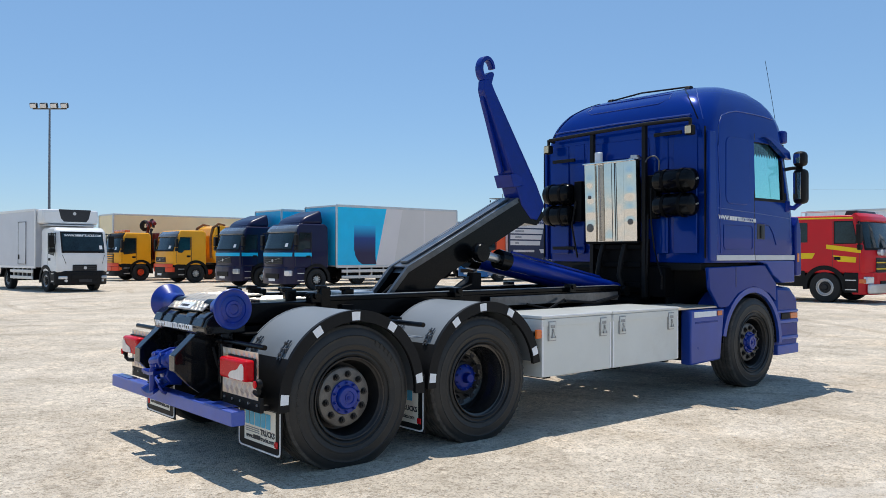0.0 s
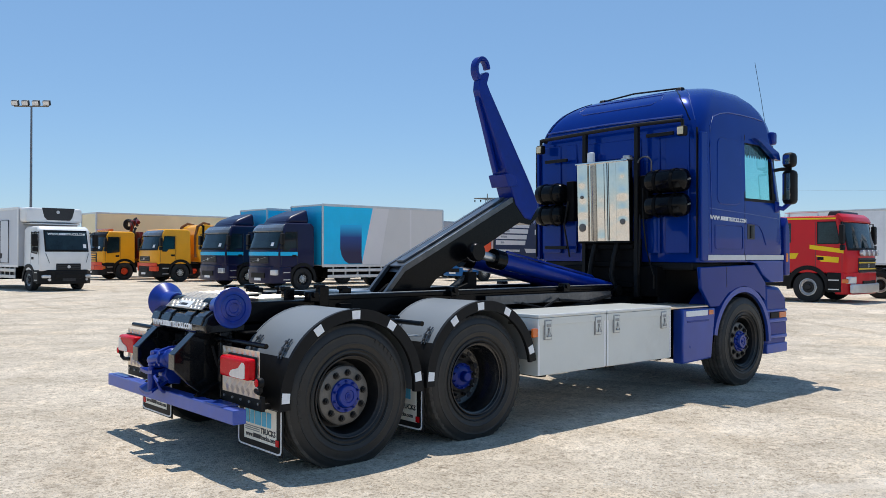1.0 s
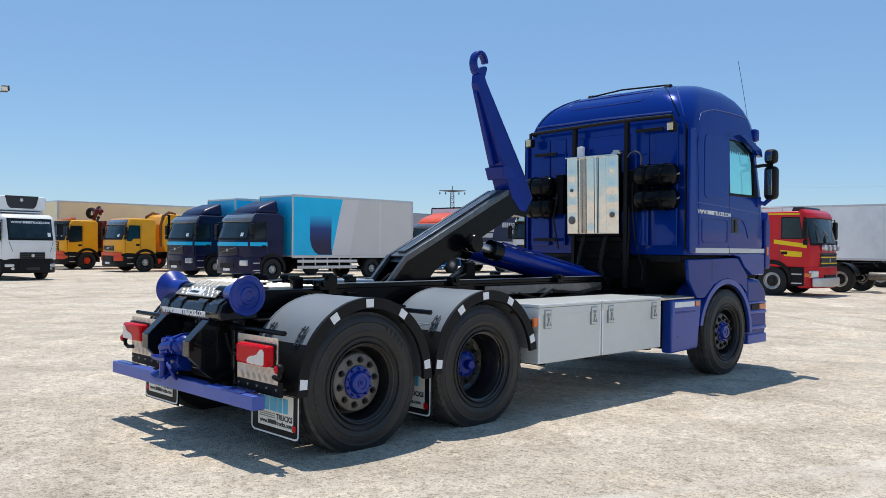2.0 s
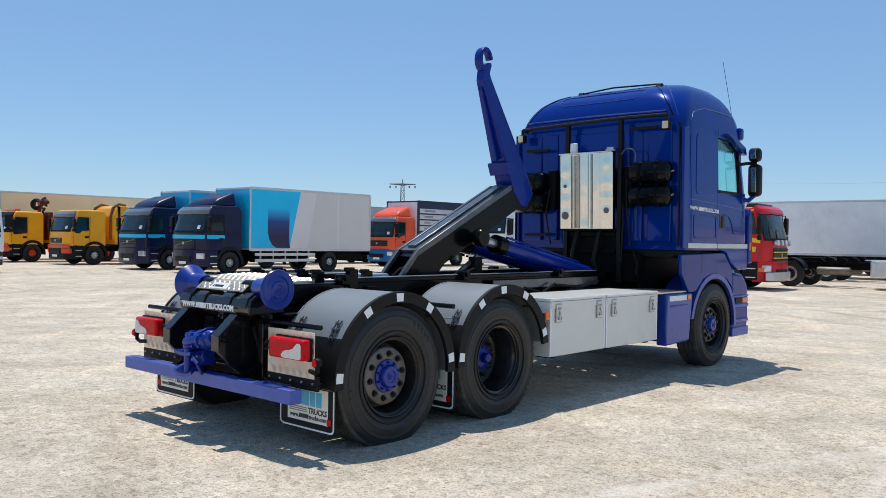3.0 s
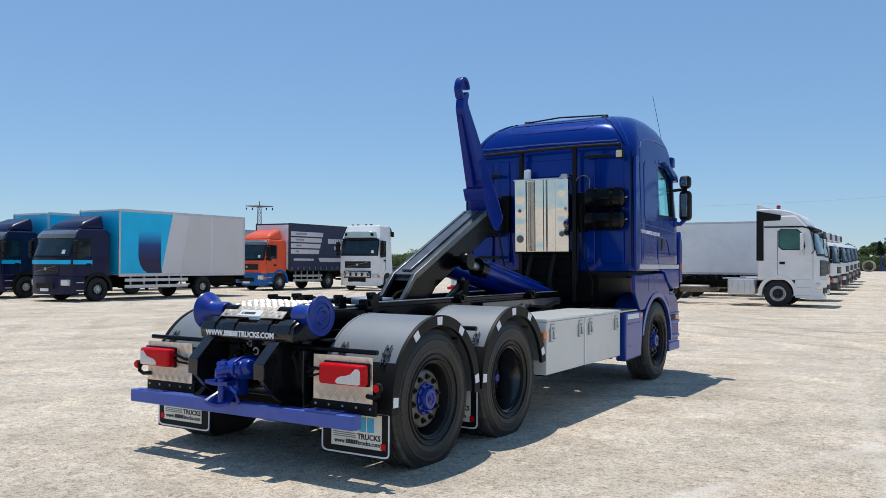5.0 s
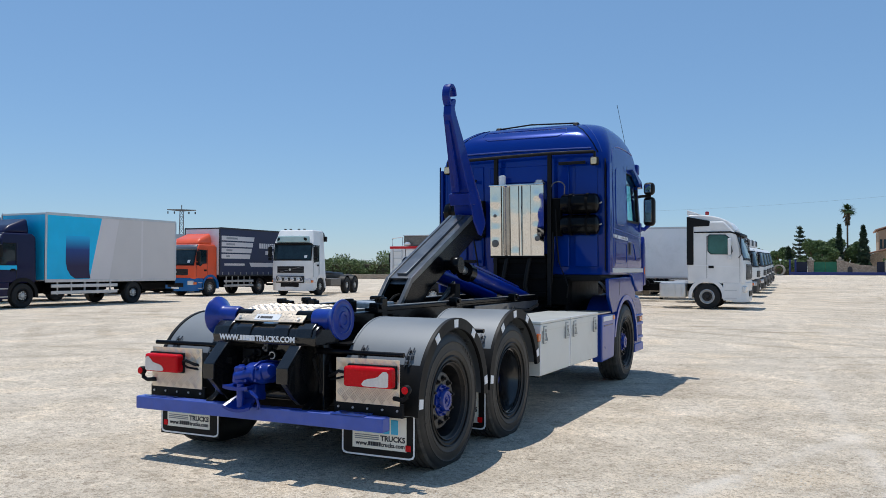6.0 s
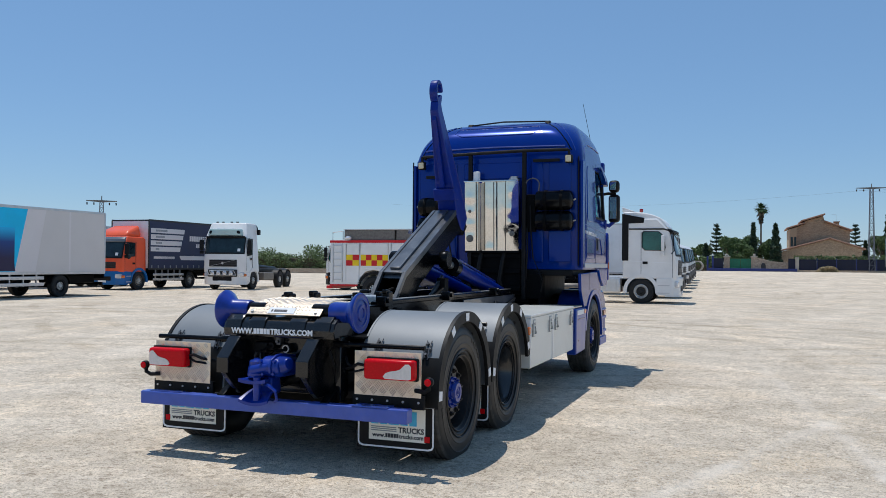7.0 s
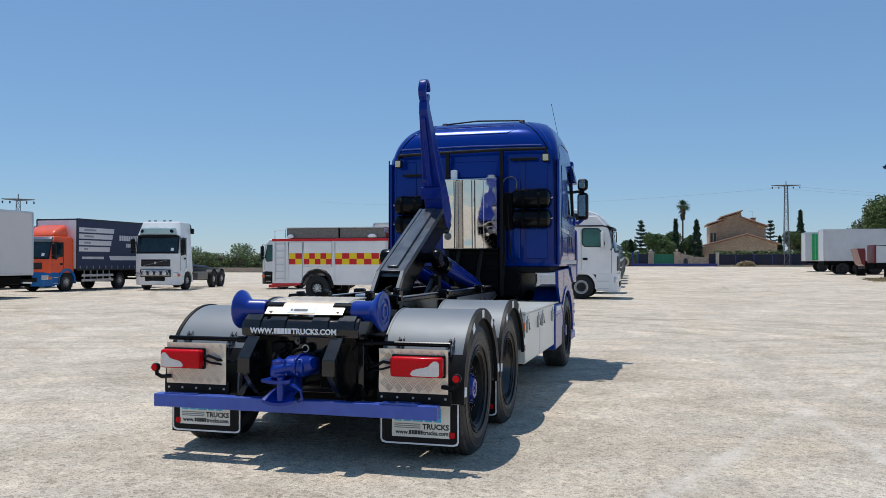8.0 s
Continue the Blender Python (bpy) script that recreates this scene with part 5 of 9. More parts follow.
part("steering_wheel", bm_lathe(bmesh.new(), [(0.20, 0), (0.215, 0.012), (0.23, 0), (0.215, -0.012)], (9.62, 0.58, 2.02), (-0.45, 0, 0.9), 24, True), "black_plastic", cab)
part("bunk", B(8.25, 8.85, -1.1, 1.1, 1.5, 1.9, 0.05), "cloth", cab)

# side trim of the cab
for s in (-1, 1):
    def slab(x0, x1, z0, z1, out=0.006, bev=0.002):
        return B(x0, x1, min(s * (1.24 + out), s * 1.235), max(s * (1.24 + out), s * 1.235), z0, z1, bev)
    part("side_stripe", slab(8.27, 9.075, 1.475, 1.535, 0.010), "silver", cab, "pale silver trim stripe")
    part("side_stripe", slab(9.09, 10.02, 1.475, 1.535, 0.010), "silver", cab)
    part("door_joint", slab(9.078, 9.087, 1.47, 2.18, 0.0015, 0), "ink", cab)
    part("door_joint", slab(9.078, 9.084, 2.88, 2.95, 0.0005, 0), "ink", cab)
    part("crease_line", bm_prism(bmesh.new(), [(8.30, 2.062), (9.08, 2.03), (9.9, 1.985), (9.9, 1.977), (9.08, 2.02), (8.30, 2.052)], "y", min(s * 1.244, s * 1.23), max(s * 1.244, s * 1.23)), "blue_paler", cab)
    part("door_skirt", bm_prism(bmesh.new(), [(9.12, 1.47), (10.03, 1.47), (10.03, 1.20), (9.72, 1.20), (9.50, 1.30), (9.36, 1.43)], "y", min(s * 1.245, s * 1.05), max(s * 1.245, s * 1.05), 0.012), "blue_bounce", cab)
    hd = part("door_handle", slab(9.14, 9.31, 1.72, 1.90, 0.003, 0.002), "ink", cab)
    part("handle_grip", slab(9.20, 9.245, 1.735, 1.88, 0.012, 0.005), "black_gloss", hd)
    bm = bm_tube(bmesh.new(), [(9.10, s * 1.243, 1.905), (9.30, s * 1.243, 1.90), (9.42, s * 1.243, 1.88), (9.50, s * 1.243, 1.80), (9.58, s * 1.243, 1.66)], 0.006, 6)
    part("door_crease", bm, "blue", cab)
    bm = bm_tube(bmesh.new(), [(8.42, s * 1.243, 1.87), (9.0, s * 1.243, 1.87), (9.03, s * 1.243, 1.85), (9.03, s * 1.243, 1.62), (9.0, s * 1.243, 1.60), (8.45, s * 1.243, 1.60), (8.42, s * 1.243, 1.63), (8.42, s * 1.243, 1.87)], 0.004, 6)
    part("locker_joint", bm, "blue", cab)
    bm = bmesh.new()
    if s < 0:
        web_line(bm, (8.31, -1.2455, 1.935), (1, 0, -0.03), (0.03, 0, 1), 0.045, 0.002)
    else:
        web_line(bm, (9.02, 1.2455, 1.935), (-1, 0, 0), (0, 0, 1), 0.052, 0.002)
    part("lettering", bm, "reflect_white", cab)
    # rear edge fairing and upper outline
    part("rear_fairing", bm_prism(bmesh.new(), [(8.20, 1.47), (8.30, 1.47), (8.26, 2.9), (8.13, 2.9), (8.15, 1.47)], "y", min(s * 1.243, s * 1.205) if s < 0 else 1.14, max(s * 1.243, s * 1.205) if s < 0 else 1.19, 0.012), "blue", cab)
    out = [(8.36, 1.56), (8.34, 2.2), (8.33, 2.75), (8.36, 2.98), (8.46, 3.10), (8.62, 3.155)]
    pts = []
    for x, z in out:
        w = cab_ring(z)[0]
        pts.append((x, s * (w + 0.002), z))
    for x in (8.8, 9.1, 9.4, 9.62):
        z = 3.17
        w = cab_ring(z)[0]
        d = roof_rise(x)
        pts.append((x, s * (w + 0.003), 2.95 + (z - 2.95) * d))
    part("side_outline", bm_tube(bmesh.new(), pts, 0.007, 6), "blue_paler", cab)
    pts = []
    for cx, cz, a0 in ((8.90, 2.78, 0), (8.58, 2.78, 90), (8.55, 2.20, 180), (8.88, 2.20, 270)):
        pts += [(cx + 0.09 * math.cos(radians(a0 + 22.5 * k)), cz + 0.09 * math.sin(radians(a0 + 22.5 * k))) for k in range(5)]
    bm = bm_prism(bmesh.new(), pts, "y", min(s * 1.228, s * 1.2475), max(s * 1.228, s * 1.2475), 0.007, 3)
    for v in bm.verts:
        v.co.y -= s * (1.24 - cab_ring(v.co.z)[0])
    part("sleeper_panel", bm, "blue", cab)
    part("rear_corner_seal", B(8.128, 8.150, min(s * 1.178, s * 1.192), max(s * 1.178, s * 1.192), 1.50, 2.95, 0.003), "black_plastic", cab)
    # black corner of the front and its lamps
    part("corner_deflector", bm_prism(bmesh.new(), [(10.06, 1.28), (10.20, 1.28), (10.19, 1.85), (10.12, 2.02), (10.05, 1.9)], "y", min(s * 1.25, s * 1.12), max(s * 1.25, s * 1.12), 0.02), "blue_jib", cab)
    part("corner_marker", B(10.08, 10.13, min(s * 1.258, s * 1.245), max(s * 1.258, s * 1.245), 1.45, 1.56, 0.006), "orange_lamp", cab)
    # side sun shield over the door window
    part("rain_shield", bm_prism(bmesh.new(), [(9.28, 2.925), (9.40, 2.945), (9.86, 2.80), (9.90, 2.70), (9.78, 2.72), (9.40, 2.89)], "y", min(s * 1.20, s * 1.272), max(s * 1.20, s * 1.272), 0.008), "blue", cab, "blue side visor over the door window")
    # mirrors
    mb = part("mirror_arm", bm_tube(bmesh.new(), [(9.84, s * 1.19, 2.58), (9.92, s * 1.27, 2.60), (9.96, s * 1.38, 2.60)], 0.022, 8), "black_plastic", cab)
    bm_lo = bm_tube(bmesh.new(), [(9.84, s * 1.21, 2.13), (9.92, s * 1.29, 2.11), (9.96, s * 1.38, 2.2)], 0.03, 8)
    part("mirror_foot", bm_lo, "blue_jib", cab)
    big = part("mirror_housing", toed_in(B(9.89, 10.03, min(s * 1.275, s * 1.445), max(s * 1.275, s * 1.445), 2.16, 2.585, 0.055, 4)), "black_plastic", cab, "dark mirror housing with glass facing back")
    part("mirror_glass", toed_in(B(9.883, 9.889, min(s * 1.30, s * 1.405), max(s * 1.30, s * 1.405), 2.215, 2.54, 0.002)), "mirror", big)
    small = part("wide_mirror_housing", toed_in(B(9.88, 10.02, min(s * 1.28, s * 1.44), max(s * 1.28, s * 1.44), 2.615, 2.80, 0.055, 4)), "black_plastic", cab)
    part("wide_mirror_glass", toed_in(B(9.873, 9.879, min(s * 1.31, s * 1.40), max(s * 1.31, s * 1.40), 2.65, 2.765, 0.002)), "mirror", small)
    part("mirror_socket", B(9.80, 9.90, min(s * 1.19, s * 1.26), max(s * 1.19, s * 1.26), 2.06, 2.2, 0.015), "blue_jib", cab)
    part("roof_marker", B(9.78, 9.90, min(s * 1.13, s * 1.23), max(s * 1.13, s * 1.23), 2.90, 3.06, 0.03), "blue_jib", cab)

# rear wall ribs and hatch outlines
for y0, y1, z0, z1 in ((-1.08, -0.78, 1.55, 2.92), (-0.70, -0.54, 1.55, 2.92), (0.52, 0.68, 1.55, 2.92), (0.78, 1.08, 1.55, 2.92), (-0.44, 0.42, 2.68, 2.90)):
    part("rear_panel", B(8.138, 8.17, y0, y1, z0, z1, 0.008, 1), "blue", cab)
part("rear_gutter", bm_tube(bmesh.new(), [(8.145, 1.0, 3.10), (8.145, 0, 3.115), (8.145, -1.0, 3.10)], 0.012, 6), "blue_paler", cab)
for i in (7, -7):
    part("roof_joint", bm_tube(bmesh.new(), [cab_loop(z)[i] for z in ROWS_Z if 3.0 < z < 3.47], 0.007, 6), "black_gloss", cab)
    part("roof_bead", bm_tube(bmesh.new(), [cab_loop(z)[i + (1 if i > 0 else -1)] for z in ROWS_Z if 3.0 < z < 3.47], 0.006, 6), "blue_paler", cab)
part("roof_bead", bm_tube(bmesh.new(), [(8.30, 0.62, 3.345), (8.42, 0.58, 3.43), (8.42, 0, 3.435), (8.42, -0.58, 3.43), (8.30, -0.62, 3.345), (8.255, -0.5, 3.30), (8.255, 0.5, 3.30), (8.30, 0.62, 3.345)], 0.007, 6), "blue_paler", cab)
rb = part("roof_hatch_bar", bm_tube(bmesh.new(), [(8.66, 0.48, 3.52), (8.62, 0.0, 3.545), (8.66, -0.62, 3.53)], 0.011, 8), "black_plastic", truck)
for y in (0.50, -0.64):
    part("hatch_foot", bm_prism(bmesh.new(), [(8.59, 3.46), (8.63, 3.535), (8.69, 3.54), (8.76, 3.47)], "y", y - 0.035, y + 0.035, 0.01), "black_plastic", rb)
an = part("antenna", bm_tube(bmesh.new(), [(9.93, -1.06, 3.12), (9.99, -0.97, 3.5), (10.03, -0.86, 4.01)], 0.0032, 6), "black_plastic", truck)
part("antenna_foot", bm_cyl(bmesh.new(), (9.92, -1.07, 3.07), (9.93, -1.06, 3.14), 0.022, 10), "black_plastic", an)

# hydraulic tank, rack, air tanks behind the cab
PLAN = [(7.955, 0.335), (7.955, 0.180), (7.985, 0.174), (8.010, 0.15), (8.018, 0.112), (8.010, 0.075), (7.985, 0.054), (7.966, 0.048), (7.965, -0.07), (7.953, -0.078), (7.940, -0.088), (7.940, -0.107),
        (7.953, -0.117), (7.965, -0.124), (7.966, -0.232), (7.955, -0.245), (7.955, -0.42), (8.125, -0.42), (8.125, 0.335)]
# each long side of the plan in shorter lengths, so that the thin sheet can dent
fine_plan = []
for (xa, ya), (xb, yb) in zip(PLAN, PLAN[1:] + PLAN[:1]):
    steps = 14 if abs(yb - ya) > 0.1 and xa < 8.1 else 1
    fine_plan += [(xa + (xb - xa) * k / steps, ya + (yb - ya) * k / steps) for k in range(steps)]
PLAN = fine_plan


def tank_dents(y, f):
    """Shallow dishes round the welded fittings and the slack of the thin sheet between them."""
    d = 0.0012 * noise.noise((y * 3, f * 2.2, 2.0)) + 0.0003 * noise.noise((y * 12, f * 9, 5.0))
    for cy, cf, r in ((0.265, 0.78, 0.085), (0.265, 0.57, 0.07), (0.265, 0.38, 0.075), (0.265, 0.18, 0.085), (-0.33, 0.85, 0.08), (-0.33, 0.60, 0.08), (-0.33, 0.40, 0.075), (-0.33, 0.24, 0.075), (-0.02, 0.03, 0.10)):
        q = math.hypot(y - cy, (f - cf) * 0.93) / r
        d += 0.0020 * math.exp(-2.2 * q * q)
    return d


bm = bmesh.new()
rings = []
for k in range(73):
    f = k / 72
    z = 1.695 + 0.93 * f
    ring = []
    for x, y in PLAN:
        swell = 0.0 if x > 8.1 else 0.030 * f ** 1.2 + tank_dents(y, f)
        ring.append(bm.verts.new((x - swell, y, z)))
    rings.append(ring)
for a, b in zip(rings, rings[1:]):
    for q in range(len(PLAN)):
        r = (q + 1) % len(PLAN)
        bm.faces.new((a[q], a[r], b[r], b[q]))
bm.faces.new(rings[0][::-1])
bm.faces.new(rings[-1])
tank = part("hydraulic_tank", bm, "steel", truck, "polished stainless steel hydraulic oil tank", 8)
# strip lining the channel; its brown colour stands for what the recess reflects
bm = bmesh.new()
for k in range(13):
    a, b = radians(-58 + 116 * k / 12), k
    v0 = [bm.verts.new((7.975 + 0.034 * math.cos(a) - d * 0.030, 0.112 + 0.056 * math.sin(a), 1.70 + 0.915 * d)) for d in (0, 1)]
    if k:
        bm.faces.new((last[0], v0[0], v0[1], last[1]))
    last = v0
part("tank_channel", bm, "channel_tone_steel", tank, "pressed channel with its brownish reflection put into the colour")
for y in (-0.0765, -0.1185):
    seam = B(7.949, 7.956, y - 0.004, y + 0.004, 1.70, 2.615)
    for v in seam.verts:
        v.co.x -= 0.030 * ((v.co.z - 1.695) / 0.93) ** 1.2
    part("tank_seam", seam, "rim_dark", tank)
part("tank_rim", B(7.893, 8.128, -0.425, 0.34, 2.622, 2.64, 0.004), "steel", tank)
part("tank_foot", B(7.96, 8.13, -0.425, 0.34, 1.668, 1.694, 0.004), "black_steel", tank)
part("filler_filter", bm_cyl(bmesh.new(), (8.03, 0.20, 2.64), (8.03, 0.20, 2.78), 0.048, 20, round_end=0.012), "white", tank, "white filter canister")
part("breather", bm_cyl(bmesh.new(), (8.03, 0.30, 2.64), (8.03, 0.30, 2.70), 0.015, 10), "zinc", tank)
part("filler_cap", bm_lathe(bmesh.new(), [(0, 0), (0.075, 0), (0.075, 0.025), (0.055, 0.03), (0.055, 0.055), (0, 0.06)], (8.04, -0.33, 2.64), (0, 0, 1), 20), "zinc", tank)
for y, z, r in ((0.265, 2.23, 0.022), (0.265, 1.86, 0.05), (-0.33, 1.92, 0.035)):
    part("tank_port", bm_lathe(bmesh.new(), [(0, 0), (r, 0), (r, 0.008), (r * 0.6, 0.012), (0, 0.012)], (7.954 - 0.030 * ((z - 1.695) / 0.93) ** 1.2, y, z), (-1, 0, 0), 20), "rim_steel", tank)
# black panel added to give the deep shade under the tank
part("cab_back_shield", B(8.105, 8.132, -0.47, 0.34, 1.02, 1.72, 0.004), "black_steel", truck)
cradle = part("tank_cradle", B(8.06, 8.10, -0.42, 0.33, 1.10, 1.665, 0.01), "black_steel", truck)
for z in (1.18, 1.42, 1.63):
    part("cradle_beam", B(8.02, 8.085, -0.42, 0.33, z - 0.03, z + 0.03, 0.008), "black_steel", cradle)
for y in (-0.2, 0.12):
    part("suction_hose", bm_tube(bmesh.new(), [(8.02, y, 1.67), (7.98, y + 0.02, 1.5), (7.97, y + 0.05, 1.3), (7.99, y, 1.12)], 0.03, 10), "black_plastic", cradle)
rack = part("lamp_rack", bm_tube(bmesh.new(), [(8.10, 0.98, 2.985), (8.02, 0.99, 3.0), (8.0, 0.2, 3.02), (8.0, -0.5, 3.035), (8.02, -1.07, 3.03)], 0.022, 8), "black_plastic", truck, "black steel lamp rack behind the cab")
for y in (0.285, -0.475):
    part("rack_post", B(7.995, 8.045, y - 0.027, y + 0.027, 1.05, 3.02, 0.006), "black_plastic", rack)
for y, z in ((0.95, 2.72), (0.95, 1.62), (-0.95, 2.90)):
    part("rack_arm", B(8.03, 8.06, min(y, y * 0.62), max(y, y * 0.62), z - 0.02, z + 0.02, 0.004), "black_plastic", rack)
for y, z in ((1.0, 2.88), (-1.08, 2.905)):
    l = part("work_lamp", B(7.97, 8.05, y - 0.05, y + 0.05, z - 0.055, z + 0.055, 0.018), "black_plastic", truck, "black work lamp with pale lens")
    part("work_lamp_lens", B(7.96, 7.972, y - 0.038, y + 0.038, z - 0.042, z + 0.042, 0.008), "lamp_white", l)
    part("work_lamp_bracket", B(8.0, 8.03, y - 0.015, y + 0.015, z + 0.05, z + 0.13, 0.004), "black_plastic", l)
for y0, y1, zs in ((-0.62, -1.14, (2.365, 2.09)), (0.60, 1.05, (2.30, 2.03))):
    for z in zs:
        t = part("air_tank", bm_cyl(bmesh.new(), (8.03, y0, z), (8.03, y1, z), 0.130, 28, round_end=0.06), "black_gloss", truck, "glossy black air reservoir")
        for f in (0.3, 0.72):
            yy = y0 + (y1 - y0) * f
            part("tank_strap", bm_lathe(bmesh.new(), [(0.132, -0.018), (0.136, -0.018), (0.136, 0.018), (0.132, 0.018)], (8.03, yy, z), (0, 1, 0), 28, True), "black_steel", t)
        part("drain_valve", bm_cyl(bmesh.new(), (8.03, y1, z), (8.03, y1 + (0.03 if y1 > 0 else -0.03), z + 0.01), 0.01, 8), "zinc", t)
    part("air_tank_bracket", B(8.04, 8.13, min(y0, y0 * 0.8), max(y0, y0 * 0.8), 1.95, 2.45, 0.01), "black_steel", truck)
bm = bm_tube(bmesh.new(), [(8.0, -0.595 - 0.095 * math.sin(a), 2.575 + 0.085 * math.cos(a)) for a in [-1.3 + 0.29 * k for k in range(10)]] + [(8.01, -0.68, 2.5), (8.03, -0.66, 2.42)], 0.009, 8)
part("air_pipe", bm, "clip_steel", truck)
bm = bm_tube(bmesh.new(), [(8.02, -0.56, 2.3), (8.0, -0.58, 1.9), (8.03, -0.60, 1.6), (7.98, -0.68, 1.45), (7.96, -0.75, 1.3), (8.0, -0.72, 1.15)], 0.01, 6)
part("cab_hose", bm, "black_plastic", truck)
bm = bmesh.new()
bm_tube(bm, [(8.02, -0.52, 2.0), (8.0, -0.53, 1.7), (8.02, -0.5, 1.3)], 0.012, 6)
part("cab_hose", bm, "black_plastic", truck)
bm = bmesh.new()
bm_tube(bm, [(8.02, 0.55, 2.2), (8.0, 0.6, 1.9), (8.05, 0.55, 1.5)], 0.012, 6)
part("cab_hose", bm, "black_plastic", truck)
part("cab_underside", B(8.2, 10.0, -1.1, 1.1, 1.36, 1.45, 0.02), "black_plastic", truck)
part("rear_cab_mount", B(8.1, 8.3, -0.7, 0.7, 1.05, 1.40, 0.02), "black_steel", truck)
for s in (-1, 1):
    part("inner_arch_wall", B(8.2, 9.7, min(s * 0.62, s * 0.66), max(s * 0.62, s * 0.66), 0.7, 1.36, 0.01), "black_plastic", truck)

# ---- hook arm ----
arm = part("lift_arm", bm_prism(bmesh.new(), [(4.93, 1.405), (6.33, 2.125), (6.58, 2.11), (6.73, 1.96), (6.60, 1.85), (6.42, 1.87), (5.25, 1.29), (5.10, 1.25)], "y", -0.10, 0.12, 0.008), "black_gloss", truck, "raised black steel lift arm with grey top plate")
for y0, y1 in ((-0.116, -0.098), (0.118, 0.136)):
    part("arm_side_plate", bm_prism(bmesh.new(), [(4.55, 1.06), (4.86, 1.405), (6.33, 2.125), (6.58, 2.11), (6.73, 1.96), (6.60, 1.85), (6.42, 1.87), (5.25, 1.29), (5.02, 1.06)], "y", y0, y1, 0.004), "black_gloss", arm)
part("arm_knee_plate", bm_prism(bmesh.new(), [(4.845, 1.36), (4.885, 1.405), (4.96, 1.405), (4.93, 1.36)], "y", -0.098, 0.118, 0.004), "arm_grey", arm)
part("arm_rear_web", bm_prism(bmesh.new(), [(4.99, 1.06), (5.02, 1.06), (5.20, 1.27), (5.17, 1.28)], "y", -0.098, 0.118), "black_steel", arm)
TOP = Vector((6.33 - 4.86, 0, 2.125 - 1.405)).normalized()
NRM = Vector((-TOP.z, 0, TOP.x))


def arm_box(u0, u1, y0, y1, n0, n1, bev=0.0):
    """A box along the arm's top: u along it from the knee, n off it."""
    bm = B(u0, u1, y0, y1, n0, n1, bev)
    for v in bm.verts:
        u, y, n = v.co
        v.co = Vector((4.86, 0, 1.405)) + TOP * u + NRM * n + Vector((0, y, 0))
    return bm


part("arm_top_plate", arm_box(0.0, 1.62, -0.13, 0.15, 0.0, 0.02, 0.005), "arm_grey", arm, "scuffed dark grey top plate")
part("arm_guide", arm_box(0.06, 1.58, -0.045, 0.065, 0.021, 0.045, 0.006), "arm_grey", arm)
for y in (-0.128, 0.128):
    part("arm_edge", arm_box(-0.02, 1.60, y - 0.008, y + 0.028, -0.03, 0.03, 0.005), "arm_grey", arm)
    part("arm_leg_edge", bm_prism(bmesh.new(), [(4.50, 1.06), (4.56, 1.06), (4.885, 1.41), (4.84, 1.43)], "y", y - 0.01, y + 0.03, 0.004), "arm_grey", arm)
bm = bmesh.new()
bm_tube(bm, [(4.72, 0.06, 1.08), (4.70, 0.05, 1.18), (4.76, 0.02, 1.24), (4.84, 0.0, 1.26), (5.0, 0.0, 1.22)], 0.016, 6)
bm_tube(bm, [(4.70, -0.05, 1.08), (4.69, -0.05, 1.14), (4.75, -0.04, 1.19), (4.9, -0.02, 1.18)], 0.02, 6)
bm_cyl(bm, (4.74, -0.098, 1.16), (4.74, 0.118, 1.16), 0.028, 12)
bm_tube(bm, [(4.50, 0.08, 1.10), (4.52, 0.0, 1.16), (4.60, -0.05, 1.10)], 0.013, 6)
part("arm_hoses", bm, "black_plastic", arm)
pin = part("arm_pin", bm_cyl(bmesh.new(), (5.66, -0.27, 1.555), (5.66, 0.37, 1.555), 0.055, 18), "black_gloss", arm)
for y0, y1 in ((-0.29, -0.19), (0.25, 0.39)):
    part("pin_boss", bm_lathe(bmesh.new(), [(0, 0), (0.085, 0), (0.095, 0.02), (0.095, y1 - y0 - 0.02), (0.085, y1 - y0), (0.03, y1 - y0), (0.028, y1 - y0 - 0.012), (0, y1 - y0 - 0.012)], (5.66, y0, 1.555), (0, 1, 0), 24), "black_gloss", pin)
for y in (-0.205, 0.265):
    c = part("lift_cylinder", bm_cyl(bmesh.new(), (6.02, y, 1.475), (7.85, y, 1.13), 0.085, 26, round_end=0.02), "blue_jib", truck, "dark blue hydraulic lift cylinder")
    part("cylinder_gland", bm_cyl(bmesh.new(), (5.93, y, 1.493), (6.06, y, 1.468), 0.10, 22), "black_gloss", c)
    part("cylinder_rod", bm_cyl(bmesh.new(), (5.68, y, 1.545), (5.98, y, 1.485), 0.045, 16), "zinc", c)
    part("cylinder_pipe", bm_tube(bmesh.new(), [(6.1, y - 0.03, 1.56), (6.6, y - 0.03, 1.465), (7.5, y - 0.03, 1.29), (7.6, y - 0.02, 1.22)], 0.012, 6), "blue_jib", c)
part("cylinder_anchor", bm_cyl(bmesh.new(), (7.85, -0.36, 1.12), (7.85, 0.36, 1.12), 0.06, 14), "black_steel", truck)
part("arm_strut", bm_prism(bmesh.new(), [(5.15, 1.12), (5.25, 1.12), (5.62, 1.34), (5.62, 1.39)], "y", -0.24, -0.21, 0.004), "arm_grey", truck)
part("arm_stop", bm_prism(bmesh.new(), [(5.30, 1.19), (5.62, 1.19), (5.62, 1.36), (5.52, 1.36), (5.50, 1.25)], "y", -0.30, -0.20, 0.008), "black_steel", truck)

